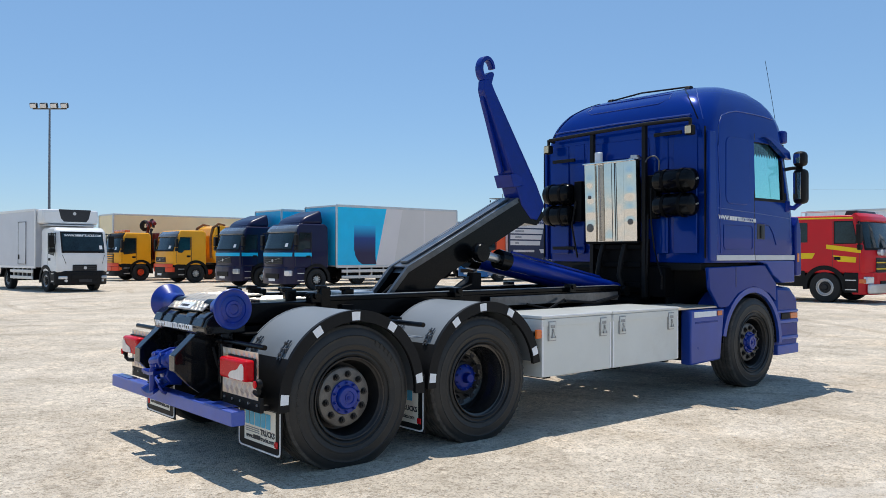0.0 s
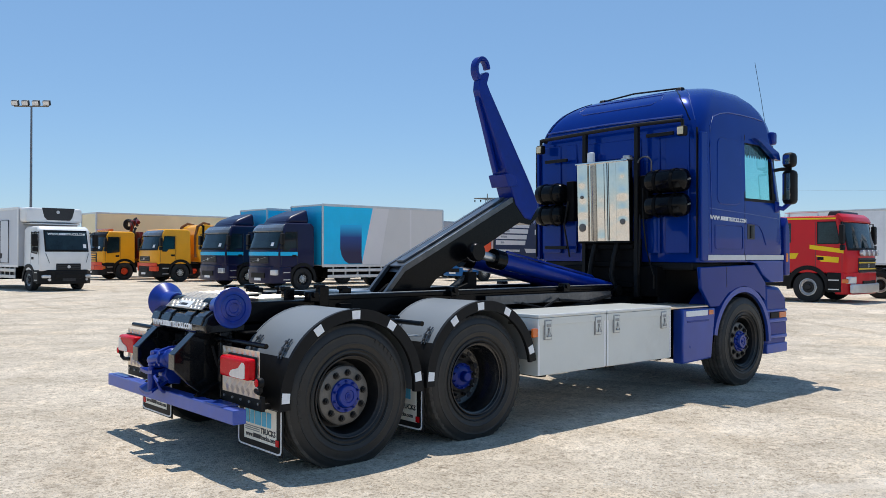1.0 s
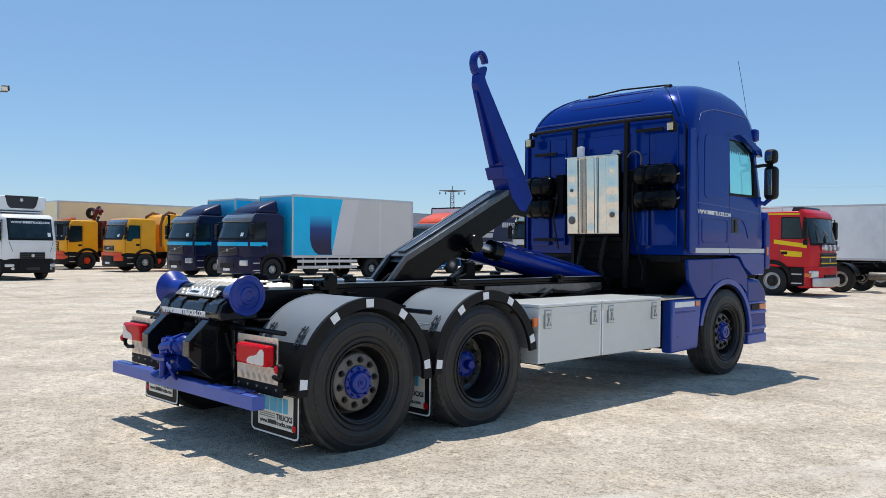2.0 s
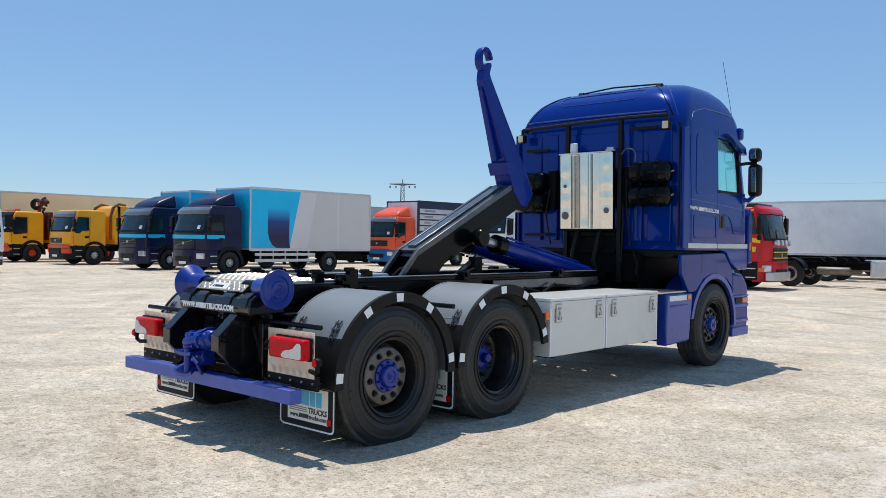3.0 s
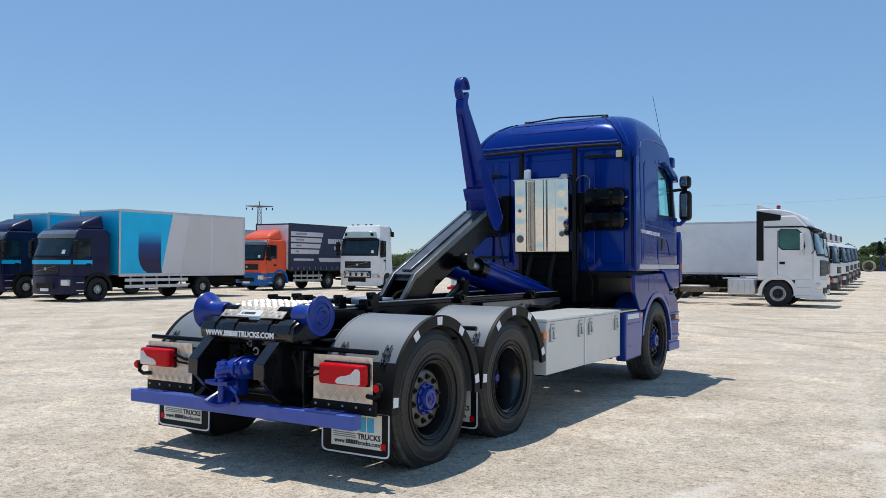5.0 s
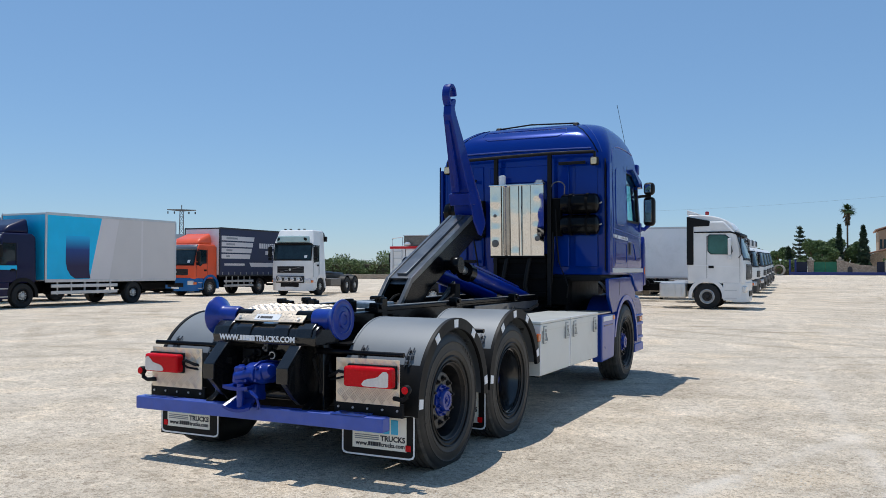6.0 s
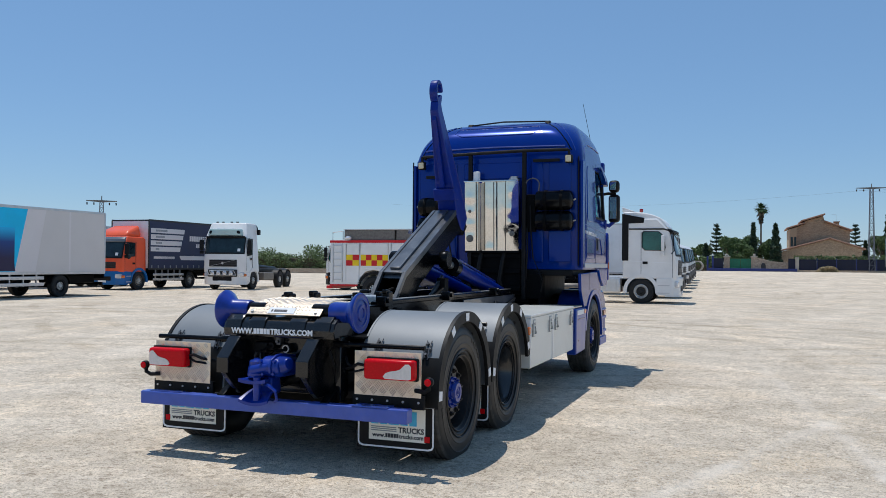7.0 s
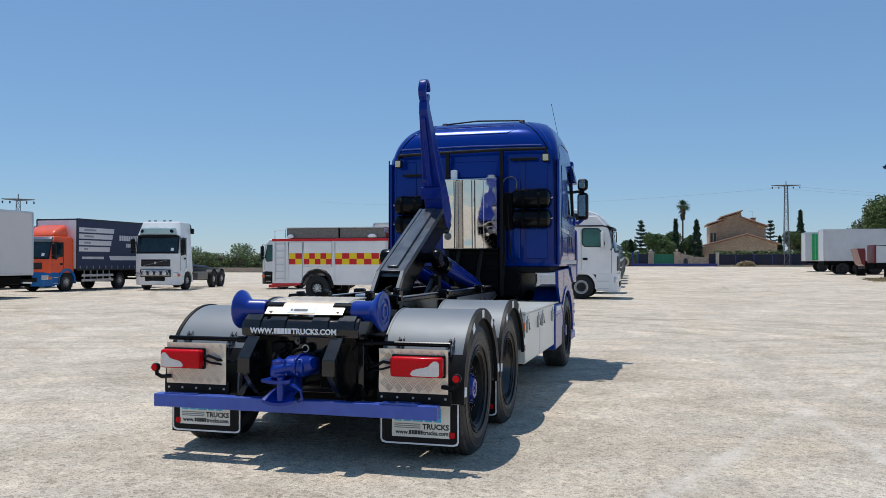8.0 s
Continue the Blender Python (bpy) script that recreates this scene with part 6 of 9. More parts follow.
JIB = [(6.36, 2.06), (6.20, 2.45), (5.875, 3.22), (5.885, 3.33), (5.98, 3.34), (6.025, 3.25), (6.60, 2.28), (6.72, 2.06), (6.60, 1.90), (6.50, 1.92)]
jib = part("hook_jib", bm_prism(bmesh.new(), JIB, "y", -0.125, 0.105, 0.014), "blue_jib", truck, "tapered dark blue hook jib")
for v in jib.data.vertices:
    k = smooth_step(2.2, 3.3, v.co.z)
    v.co.y = (v.co.y + 0.01) * (1 - 0.6 * k) - 0.01
part("jib_collar", bm_prism(bmesh.new(), [(6.235, 2.24), (6.185, 2.37), (6.26, 2.39), (6.345, 2.36), (6.37, 2.26)], "y", -0.137, 0.117, 0.006), "blue_jib", jib)
part("jib_rear_rib", bm_prism(bmesh.new(), [(6.20, 2.40), (6.16, 2.39), (5.89, 3.12), (5.905, 3.22)], "y", -0.03, 0.02, 0.006), "blue_jib", jib)
C0 = Vector((5.955, 0, 3.445))
hb = bmesh.new()
outer, inner = [], []
for k in range(15):
    a = radians(235 - 235 * k / 14 + 5)
    ro, ri = 0.135 - 0.01 * k / 14, 0.072 + 0.012 * k / 14
    outer.append((C0.x - 0.01 + ro * 0.84 * math.cos(a), C0.z + ro * 1.06 * math.sin(a)))
    inner.append((C0.x - 0.01 + ri * 0.88 * math.cos(a), C0.z + ri * 1.16 * math.sin(a)))
bm_prism(hb, outer + inner[::-1], "y", -0.055, 0.035, 0.012)
part("hook", hb, "blue_jib", jib, "dark blue forged hook")
part("hook_latch", bm_prism(bmesh.new(), [(5.91, 3.28), (6.0, 3.30), (6.035, 3.40), (6.02, 3.425), (5.98, 3.42), (5.89, 3.36)], "y", -0.05, 0.03, 0.008), "blue_jib", jib)


# ---- parked lorries ----
def paint(name, colour, **k):
    grime = 0.002 if max(colour) < 0.1 else 0.03
    return surface(name, colour, k.pop("rough", 0.32), 0.0, 0.08, 1.5, 120, 0.008, 0.18, tuple(c * 0.7 + grime for c in colour), 0.3, spec=0.25, **k)


MAT.update({
    "visor_grey": surface("smoked_grey_visor", (0.10, 0.11, 0.125), 0.25, 0.0, 0.1, 3, 100, 0.02, 0.5),
    "tint_visor": surface("pale_green_tinted_panel", (0.46, 0.60, 0.57), 0.15, 0.0, 0.08, 3, 60, 0.0, 0.6),
    "navy": paint("navy_cab_paint", (0.0055, 0.006, 0.040)),
    "cyan": paint("cyan_body_paint", (0.0153, 0.5356, 0.88)),
    "yellow": paint("amber_yellow_paint", (0.94, 0.415, 0.016)),
    "orange": paint("orange_cab_paint", (0.86, 0.118, 0.045)),
    "mid_blue": paint("mid_blue_bumper_paint", (0.01, 0.13, 0.38)),
    "lorry_white": paint("white_lorry_paint", (0.83, 0.82, 0.80)),
    "fire_red": paint("fire_red_paint", (0.60, 0.010, 0.018)),
    "hi_yellow": paint("bright_yellow_film", (0.88, 0.60, 0.010)),
    "bumper_red": paint("orange_red_bumper_paint", (0.75, 0.07, 0.02)),
    "curtain": surface("navy_curtain_fabric", (0.020, 0.028, 0.075), 0.55, 0, 0.15, 2, 60, 0.06),
    "tan": surface("tan_trailer_panel", (0.88, 0.7397, 0.4591), 0.5, 0, 0.08, 1, 40, 0.02),
    "pale_box": surface("pale_grey_box_panel", (0.65, 0.615, 0.59), 0.45, 0, 0.05, 0.6, 40, 0.015),
    "lilac_box": surface("light_grey_film", (0.72, 0.68, 0.67), 0.45, 0, 0.05, 0.6, 40, 0.01),
    "grille": surface("dark_grille", (0.02, 0.02, 0.022), 0.45, 0, 0.3, 20, 100, 0.1),
    "alu": surface("brushed_aluminium", (0.62, 0.62, 0.62), 0.4, 0.8, 0.1, 5, 80, 0.03),
    "lamp_glass": surface("headlamp_glass", (0.65, 0.66, 0.68), 0.1, 0.4, 0.15, 40, 100, 0.02, 0.8),
    "rust": surface("rusty_steel", (0.22, 0.10, 0.035), 0.8, 0, 0.4, 6, 60, 0.2),
    "rim_pale": surface("worn_hub_steel", (0.55, 0.54, 0.51), 0.45, 0.3, 0.3, 12, 80, 0.05),
    "pylon_steel": surface("galvanised_lattice_steel", (0.17, 0.18, 0.20), 0.6, 0.3, 0.2, 5, 40, 0.02),
    # panel grey with some grime, darkened to put the trailers' shaded side into it
    "shaded_panel": surface("grimy_panel_darkened_for_shade", (0.6377, 0.6377, 0.6377), 0.5, 0.0, 0.08, 0.8, 40, 0.02, 0.05, (0.36, 0.34, 0.31), 0.4),
    "green": paint("green_door_paint", (0.03, 0.38, 0.12)),
    "fence_blue_dark": paint("dark_blue_crane_paint", (0.012, 0.016, 0.05)),
    "burgundy": paint("burgundy_paint", (0.15, 0.012, 0.018)),
    "beacon_red": surface("dark_red_beacon_glass", (0.30, 0.006, 0.006), 0.2, 0, 0.2, 20, 80, 0.0, 0.5),
    "mast_grey": surface("blue_grey_galvanised_mast", (0.15, 0.17, 0.20), 0.5, 0.3, 0.2, 1, 30, 0.02),
    # white box panel toned down and bluer, with its shade in the colour
    "rd_shaded_white": surface("white_box_panel_in_shade_tone", (0.63, 0.64, 0.67), 0.42, 0, 0.06, 1.2, 60, 0.015, 0.1, (0.5, 0.49, 0.47), 0.3),
    "far_tyre": surface("dusty_tyre_rubber", (0.016, 0.0155, 0.015), 0.8, 0, 0.3, 5, 50, 0.08),
})


def faded_film():
    """Navy film that fades into cyan towards its top edge, as printed on the box side."""
    m = bpy.data.materials.new("navy_to_cyan_film")
    m.use_nodes = True
    n, link = m.node_tree.nodes, m.node_tree.links.new
    co, sep, r = n.new("ShaderNodeTexCoord"), n.new("ShaderNodeSeparateXYZ"), n.new("ShaderNodeValToRGB")
    mr = n.new("ShaderNodeMapRange")
    mr.inputs[1].default_value, mr.inputs[2].default_value = 1.1, 2.75
    link(co.outputs["Object"], sep.inputs[0])
    link(sep.outputs["Z"], mr.inputs[0])
    link(mr.outputs[0], r.inputs["Fac"])
    r.color_ramp.elements[0].color, r.color_ramp.elements[0].position = (0.016, 0.010, 0.055, 1), 0.3
    r.color_ramp.elements[1].color, r.color_ramp.elements[1].position = (0.012, 0.42, 0.78, 1), 1.0
    e = r.color_ramp.elements.new(0.7)
    e.color = (0.01, 0.05, 0.22, 1)
    b = n["Principled BSDF"]
    link(r.outputs["Color"], b.inputs["Base Color"])
    b.inputs["Roughness"].default_value = 0.4
    return m


MAT["faded"] = faded_film()
FAR_MESH = {}


def far_wheel(parent, x, y, r, side, rim="alu"):
    """A lorry wheel: tyre with a rim and a hub under it. side 1: left."""
    k = ("tyre", r)
    if k not in FAR_MESH:
        FAR_MESH[k] = mesh_from("wheel", bm_lathe(bmesh.new(), [(r * 0.56, -0.11), (r * 0.62, -0.14), (r * 0.9, -0.145), (r * 0.98, -0.12), (r, -0.06), (r, 0.06), (r * 0.98, 0.12), (r * 0.9, 0.145), (r * 0.62, 0.14), (r * 0.56, 0.11)], (0, 0, 0), (0, 1, 0), 36), MAT["far_tyre"])
    k2 = ("rim", r, rim)
    if k2 not in FAR_MESH:
        bm = bm_lathe(bmesh.new(), [(r * 0.57, 0.12), (r * 0.53, 0.125), (r * 0.50, 0.06), (r * 0.42, 0.04), (r * 0.36, 0.075), (r * 0.22, 0.08), (0, 0.08)], (0, 0, 0), (0, 1, 0), 30)
        for i in range(10):
            a = i * math.pi / 5
            bm_cyl(bm, (r * 0.30 * math.cos(a), 0.075, r * 0.30 * math.sin(a)), (r * 0.30 * math.cos(a), 0.10, r * 0.30 * math.sin(a)), 0.018, 6)
        FAR_MESH[k2] = mesh_from("rim", bm, MAT["rim_dark" if rim == "bumper_red" else rim])
    k3 = ("hub", r, rim)
    if k3 not in FAR_MESH:
        hw = 0.38 if rim in ("alu", "bumper_red") else 0.26
        bm = bm_lathe(bmesh.new(), [(r * 0.22, 0.07), (r * hw, 0.078), (r * hw, 0.088), (r * 0.21, 0.088), (r * 0.19, 0.13), (r * 0.14, 0.15), (0, 0.15)], (0, 0, 0), (0, 1, 0), 20)
        for i in range(10):
            a = i * math.pi / 5
            bm_cyl(bm, (r * 0.31 * math.cos(a), 0.08, r * 0.31 * math.sin(a)), (r * 0.31 * math.cos(a), 0.125, r * 0.31 * math.sin(a)), r * 0.055, 6)
        FAR_MESH[k3] = mesh_from("hub", bm, MAT[{"alu": "rim_dark", "bumper_red": "bumper_red"}.get(rim, "rim_pale")])
    w = share("wheel", FAR_MESH[k], parent, Matrix.Translation((x, y, r - 0.01)) @ pose(0, 0, 0, 0, 0, 0 if side > 0 else 180))
    share("rim", FAR_MESH[k2], w)
    share("hub", FAR_MESH[k3], w)


def lorry_base(name, label, x, y, heading, cab, axles, r=0.5, group="", tail=-9.0, rim="alu"):
    """A lorry with cab, chassis and wheels. Its front's middle is the origin, x forward, y left.
    cab: L length, roof, ws0/ws1 windscreen from/to, w width, paint, bumper, trim stripe, rake, lip."""
    root = thing(name, label, "truck", pose(x, y, lie(x, y), 0, 0, heading), group)
    L, roof, w0, w1, W = cab["L"], cab["roof"], cab["ws0"], cab["ws1"], cab.get("w", 2.45)
    rake, col, bcol = cab.get("rake", 0.2), cab["paint"], cab.get("bumper", "black_plastic")
    h = W / 2
    base = cab.get("floor", 0.95)
    prof = [(-L, base), (-L, roof - 0.12), (-L + 0.12, roof), (-rake - cab.get("top", 0.3), roof), (-rake - 0.05, w1 + 0.10), (-rake, w1), (0.0, w0), (0.03, w0 - 0.25), (0.02, base), (-0.5, base)]
    shell = part("cab", bm_prism(bmesh.new(), prof, "y", -h, h, 0.06, 3), col, root, cab.get("label", ""))
    d = Vector((-rake, 0, w1 - w0)).normalized()
    nrm = Vector((d.z, 0, -d.x))

    def on_screen(u0, u1, y0, y1, out0, out1, bev=0.0):
        bm = B(u0, u1, y0, y1, out0, out1, bev)
        for v in bm.verts:
            u, yy, o = v.co
            v.co = Vector((0, 0, w0)) + d * u + nrm * o + Vector((0, yy, 0))
        return bm
    ln = math.hypot(rake, w1 - w0)
    part("windscreen_surround", on_screen(-0.05, ln + 0.05, -h + cab.get("inset", 0.11) - 0.05, h - cab.get("inset", 0.11) + 0.05, -0.02, 0.008, 0.004), "black_plastic", shell)
    ws = part("windscreen", on_screen(0.02, ln - 0.02, -h + cab.get("inset", 0.11), h - cab.get("inset", 0.11), 0.0, 0.016, 0.006), "dark_glass", shell, "dark reflecting windscreen")
    part("windscreen_sticker", on_screen(0.10, 0.26, h - 0.42, h - 0.28, 0.016, 0.022), "reflect_white", ws)
    for yy in (-0.4, 0.35):
        part("wiper", on_screen(0.0, 0.03, yy - 0.4, yy + 0.3, 0.016, 0.03), "black_plastic", ws)
    visor = cab.get("visor")
    if visor:
        part("sun_visor", bm_prism(bmesh.new(), [(-rake - 0.34, roof - 0.02), (-rake - 0.16, w1 + 0.27), (-rake + 0.03, w1 + 0.15), (-rake + 0.10, w1 + 0.02), (-rake + 0.06, w1 - 0.03), (-rake - 0.06, w1 + 0.05), (-rake - 0.34, roof - 0.10)], "y", -h + 0.04, h - 0.04, 0.02, 3), visor, shell)
    for s in (-1, 1):
        def slab(pts, out, inn=0.02):
            return bm_prism(bmesh.new(), pts, "y", min(s * (h + out), s * (h - inn)), max(s * (h + out), s * (h - inn)), 0.003)
        xb = -cab.get("door", 1.05)
        win = [(xb + 0.08, w1 - 0.06), (-rake - 0.16, w1 - 0.06), (-0.16, w0 + 0.10), (-0.30, w0 - 0.12), (xb + 0.08, w0 - 0.05)]
        big = [(xb + 0.04, w1 - 0.02), (-rake - 0.14, w1 - 0.02), (-0.11, w0 + 0.11), (-0.27, w0 - 0.16), (xb + 0.04, w0 - 0.09)]
        if cab.get("win"):
            win = cab["win"]
            mx, mz = sum(p[0] for p in win) / len(win), sum(p[1] for p in win) / len(win)
            big = [(mx + (p[0] - mx) * 1.08, mz + (p[1] - mz) * 1.08) for p in win]
        part("window_surround", slab(big, 0.004), "black_plastic", shell)
        part("side_window", slab(win, 0.008), cab.get("side_glass", "dark_glass"), shell)
        for xx in (xb, -0.10):
            part("door_joint", slab([(xx - 0.008, 1.05), (xx + 0.008, 1.05), (xx + 0.008, w1), (xx - 0.008, w1)], 0.002), "ink", shell)
        part("door_handle", slab([(xb + 0.06, w0 - 0.36), (xb + 0.26, w0 - 0.36), (xb + 0.26, w0 - 0.26), (xb + 0.06, w0 - 0.26)], 0.010), "black_plastic", shell)
        mcol, mb = cab.get("mirror", "black_plastic"), cab.get("mirror_back", 0.0)
        arm = part("mirror_arm", bm_tube(bmesh.new(), [(-0.18, s * (h - 0.02), w1 - 0.05), (-0.05, s * (h + 0.16), w1 - 0.02), (-0.03, s * (h + 0.2), w0 + 0.15), (-0.15, s * (h - 0.02), w0 + 0.05)], 0.022, 6), "black_plastic", shell)
        part("mirror", B(-0.10 - mb, 0.04 - mb, min(s * (h + 0.06), s * (h + 0.29)), max(s * (h + 0.06), s * (h + 0.29)), w0 + 0.16, w1 - 0.10, 0.04), mcol, arm)
        part("wide_mirror", B(-0.08 - mb, 0.04 - mb, min(s * (h + 0.06), s * (h + 0.27)), max(s * (h + 0.06), s * (h + 0.27)), w0 - 0.04, w0 + 0.13, 0.03), mcol, arm)
        # front arch, step and headlamp
        ax = -axles[0]
        ya, yb = min(s * (h + 0.02), s * (h - 0.35)), max(s * (h + 0.02), s * (h - 0.35))
        part("wheel_arch", bm_arch(bmesh.new(), ax, r, r + 0.06, r + 0.20, ya, yb, -8, 188, 22), cab.get("arch", "black_plastic"), shell)
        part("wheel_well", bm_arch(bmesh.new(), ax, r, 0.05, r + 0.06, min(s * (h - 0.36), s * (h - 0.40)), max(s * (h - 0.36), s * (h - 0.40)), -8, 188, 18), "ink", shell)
        part("cab_step", B(ax + r + 0.10, -0.12, ya + (0 if s < 0 else 0.1), yb - (0 if s > 0 else 0.1), 0.34, base + 0.03, 0.03), cab.get("step", "black_plastic"), shell)
        for z in (0.42, 0.72):
            part("step_edge", B(ax + r + 0.16, -0.22, min(s * (h + 0.012), s * (h + 0.026)), max(s * (h + 0.012), s * (h + 0.026)), z, z + 0.035), "alu", shell)
        part("headlamp", B(-0.06, 0.075, min(s * (h - 0.36), s * (h - 0.07)), max(s * (h - 0.36), s * (h - 0.07)), cab.get("hl", 0.60), cab.get("hl", 0.60) + cab.get("hl_h", 0.24), 0.035), "lamp_glass", shell, "clear headlamp")
        if cab.get("turn", True):
            part("turn_lamp", B(-0.12, 0.06, min(s * (h - 0.06), s * (h + 0.008)), max(s * (h - 0.06), s * (h + 0.008)), cab.get("hl", 0.60) + 0.02, cab.get("hl", 0.60) + 0.16, 0.02), "orange_lamp", shell)
    part("bumper", bm_prism(bmesh.new(), [(-0.45, -h - 0.01), (-0.08, -h - 0.01), (0.06, -h + 0.28), (0.09, 0), (0.06, h - 0.28), (-0.08, h + 0.01), (-0.45, h + 0.01)], "z", 0.28, base + 0.05, 0.04), bcol, shell)
    g0, g1 = cab.get("grille", (1.06, 1.32))
    grille = part("grille", B(0.0, 0.055, -h + cab.get("gi", 0.45), h - cab.get("gi", 0.45), g0, g1, 0.02), "grille", shell)
    for k in range(3):
        z = g0 + (g1 - g0) * (k + 0.5) / 3
        part("grille_slat", B(0.05, 0.068, -h + cab.get("gi", 0.45) + 0.04, h - cab.get("gi", 0.45) - 0.04, z - 0.012, z + 0.012), "black_plastic", grille)
    part("badge", bm_cyl(bmesh.new(), (0.06, 0, (g0 + g1) / 2), (0.075, 0, (g0 + g1) / 2), 0.065, 16), "alu", grille)
    if cab.get("bar"):
        part("badge_bar", bm_prism(bmesh.new(), [(-h + cab.get("gi", 0.45) + 0.05, g0 + 0.02), (-h + cab.get("gi", 0.45) + 0.10, g0 + 0.02), (h - cab.get("gi", 0.45) - 0.05, g1 - 0.02), (h - cab.get("gi", 0.45) - 0.10, g1 - 0.02)], "x", 0.066, 0.076), "zinc", grille)
    part("air_intake", B(0.06, 0.10, -0.55, 0.55, 0.50, 0.72, 0.02), "black_plastic", shell)
    part("number_plate", B(0.085, 0.10, -0.26, 0.26, 0.40, 0.51, 0.004), cab.get("plate", "reflect_white"), shell)
    if cab.get("stripe"):
        z0, z1 = w0 - 0.30, w0 - 0.14
        bm = B(0.005, 0.045, -h + 0.03, h - 0.03, z0, z1, 0.005)
        part("front_stripe", bm, cab["stripe"], shell)
        for s in (-1, 1):
            part("side_stripe", B(-1.1, -0.05, min(s * (h - 0.02), s * (h + 0.004)), max(s * (h - 0.02), s * (h + 0.004)), z0, z1), cab["stripe"], shell)
    # chassis
    for s in (-1, 1):
        part("chassis_rail", B(tail, -0.6, s * 0.43 - 0.04, s * 0.43 + 0.04, 0.68, 0.95, 0.01), "black_steel", root)
        for i, a in enumerate(axles):
            far_wheel(root, -a, s * (h - 0.13), r, s, rim if isinstance(rim, str) else rim[i])
    for a in axles:
        part("axle", bm_cyl(bmesh.new(), (-a, -h + 0.2, r), (-a, h - 0.2, r), 0.09, 10), "black_steel", root)
    part("engine_block", B(-1.9, -0.3, -0.45, 0.45, 0.45, base, 0.05), "black_steel", root)
    return root, shell


def round_cab(shell, cab):
    """Bows the front of a cab and all that sits on it, and draws the roof in."""
    h, w1, roof = cab.get("w", 2.45) / 2, cab["ws1"], cab["roof"]
    bow, narrow = cab.get("bow", 0.22), cab.get("narrow", 0.10)
    for ob in [shell] + list(shell.children_recursive):
        xs, ys = [v.co.x for v in ob.data.vertices], [v.co.y for v in ob.data.vertices]
        bm = bmesh.new()
        bm.from_mesh(ob.data)
        if max(xs) > -0.6 and max(ys) - min(ys) > 0.3:
            for f in (0.35, 0.55, 0.70, 0.82, 0.91, 0.97):
                for s in (-1, 1):
                    bmesh.ops.bisect_plane(bm, geom=bm.verts[:] + bm.edges[:] + bm.faces[:], dist=0.0004, plane_co=(0, s * f * h, 0), plane_no=(0, 1, 0))
        for v in bm.verts:
            q = min(1.0, max(0.0, (abs(v.co.y) / h - 0.35) / 0.65))
            v.co.x -= bow * q ** 2.2 * smooth_step(-0.75, -0.05, v.co.x)
            if abs(v.co.y) < h + 0.03:
                v.co.y *= 1 - narrow * smooth_step(w1, roof + 0.1, v.co.z)
        bm.to_mesh(ob.data)
        bm.free()


def box_body(root, x0, x1, z0, z1, side, front=None, w=2.5, rail="alu", roof="pale_box", guard=None, axle_r=0.5, rear=()):
    h = w / 2
    body = part("box_body", B(x1, x0, -h, h, z0, z1, 0.01), side, root)
    if front:
        part("front_panel", B(x0, x0 + 0.012, -h + 0.05, h - 0.05, z0 + 0.05, z1 - 0.05), front, body)
    for s in (-1, 1):
        for z in (z0, z1):
            part("edge_rail", B(x1 - 0.01, x0 + 0.01, min(s * (h - 0.03), s * (h + 0.015)), max(s * (h - 0.03), s * (h + 0.015)), z - 0.05, z + 0.05, 0.008), rail, body)
        for x in (x0, x1):
            part("corner_post", B(x - 0.04, x + 0.04, min(s * (h - 0.03), s * (h + 0.017)), max(s * (h - 0.03), s * (h + 0.017)), z0, z1, 0.01), rail, body)
        if guard:
            for z in (0.48, 0.74):
                part("side_guard", B(guard[1], guard[0], min(s * (h - 0.04), s * (h - 0.0)), max(s * (h - 0.04), s * (h - 0.0)), z, z + 0.13, 0.01), "alu", body)
            k = 5
            for i in range(k):
                xx = guard[0] + (guard[1] - guard[0]) * (i + 0.5) / k
                part("guard_post", B(xx - 0.025, xx + 0.025, min(s * (h - 0.12), s * (h - 0.05)), max(s * (h - 0.12), s * (h - 0.05)), 0.46, z0, 0.005), "alu", body)
        for a in rear:
            part("mudguard", bm_arch(bmesh.new(), -a, axle_r, axle_r + 0.05, axle_r + 0.07, min(s * (h - 0.32), s * h), max(s * (h - 0.32), s * h), 10, 170, 14), "black_plastic", body)
    for s in (-1, 1):
        ya, yb = min(s * 0.52, s * 1.12), max(s * 0.52, s * 1.12)
        part("chassis_box", B(x0 - 1.9, x0 - 0.5, ya, yb, 0.46, 0.92, 0.03), "black_steel", body)
        part("air_vessel", bm_cyl(bmesh.new(), (x0 - 2.2, s * 0.8, 0.72), (x0 - 3.2, s * 0.8, 0.72), 0.17, 14, round_end=0.04), "black_steel", body)
    for z in (0.97,):
        part("floor_bearer", B(x1 + 0.1, x0 - 0.1, -0.9, 0.9, 0.95, z0, 0.01), "black_steel", body)
    part("rear_bumper", B(x1 - 0.02, x1 + 0.08, -h + 0.1, h - 0.1, 0.45, 0.58, 0.01), "black_steel", body)
    part("top_rail_front", B(x0 - 0.02, x0 + 0.014, -h, h, z1 - 0.05, z1 + 0.03, 0.008), rail, body)
    part("box_roof", B(x1 + 0.02, x0 - 0.02, -h + 0.05, h - 0.05, z1 + 0.001, z1 + 0.02, 0.004), roof, body)
    return body


def roof_fairing(cab_part, x0, x1, z0, z1, w, col):
    bm = bm_prism(bmesh.new(), [(x0, z0), (x0 - 0.25, z0 + (z1 - z0) * 0.45), (x1, z1), (x1, z0)], "y", -w / 2, w / 2, 0.16, 4)
    for v in bm.verts:
        k = smooth_step(z0, z1, v.co.z)
        v.co.y *= 1 - 0.14 * k
    return part("roof_fairing", bm, col, cab_part)


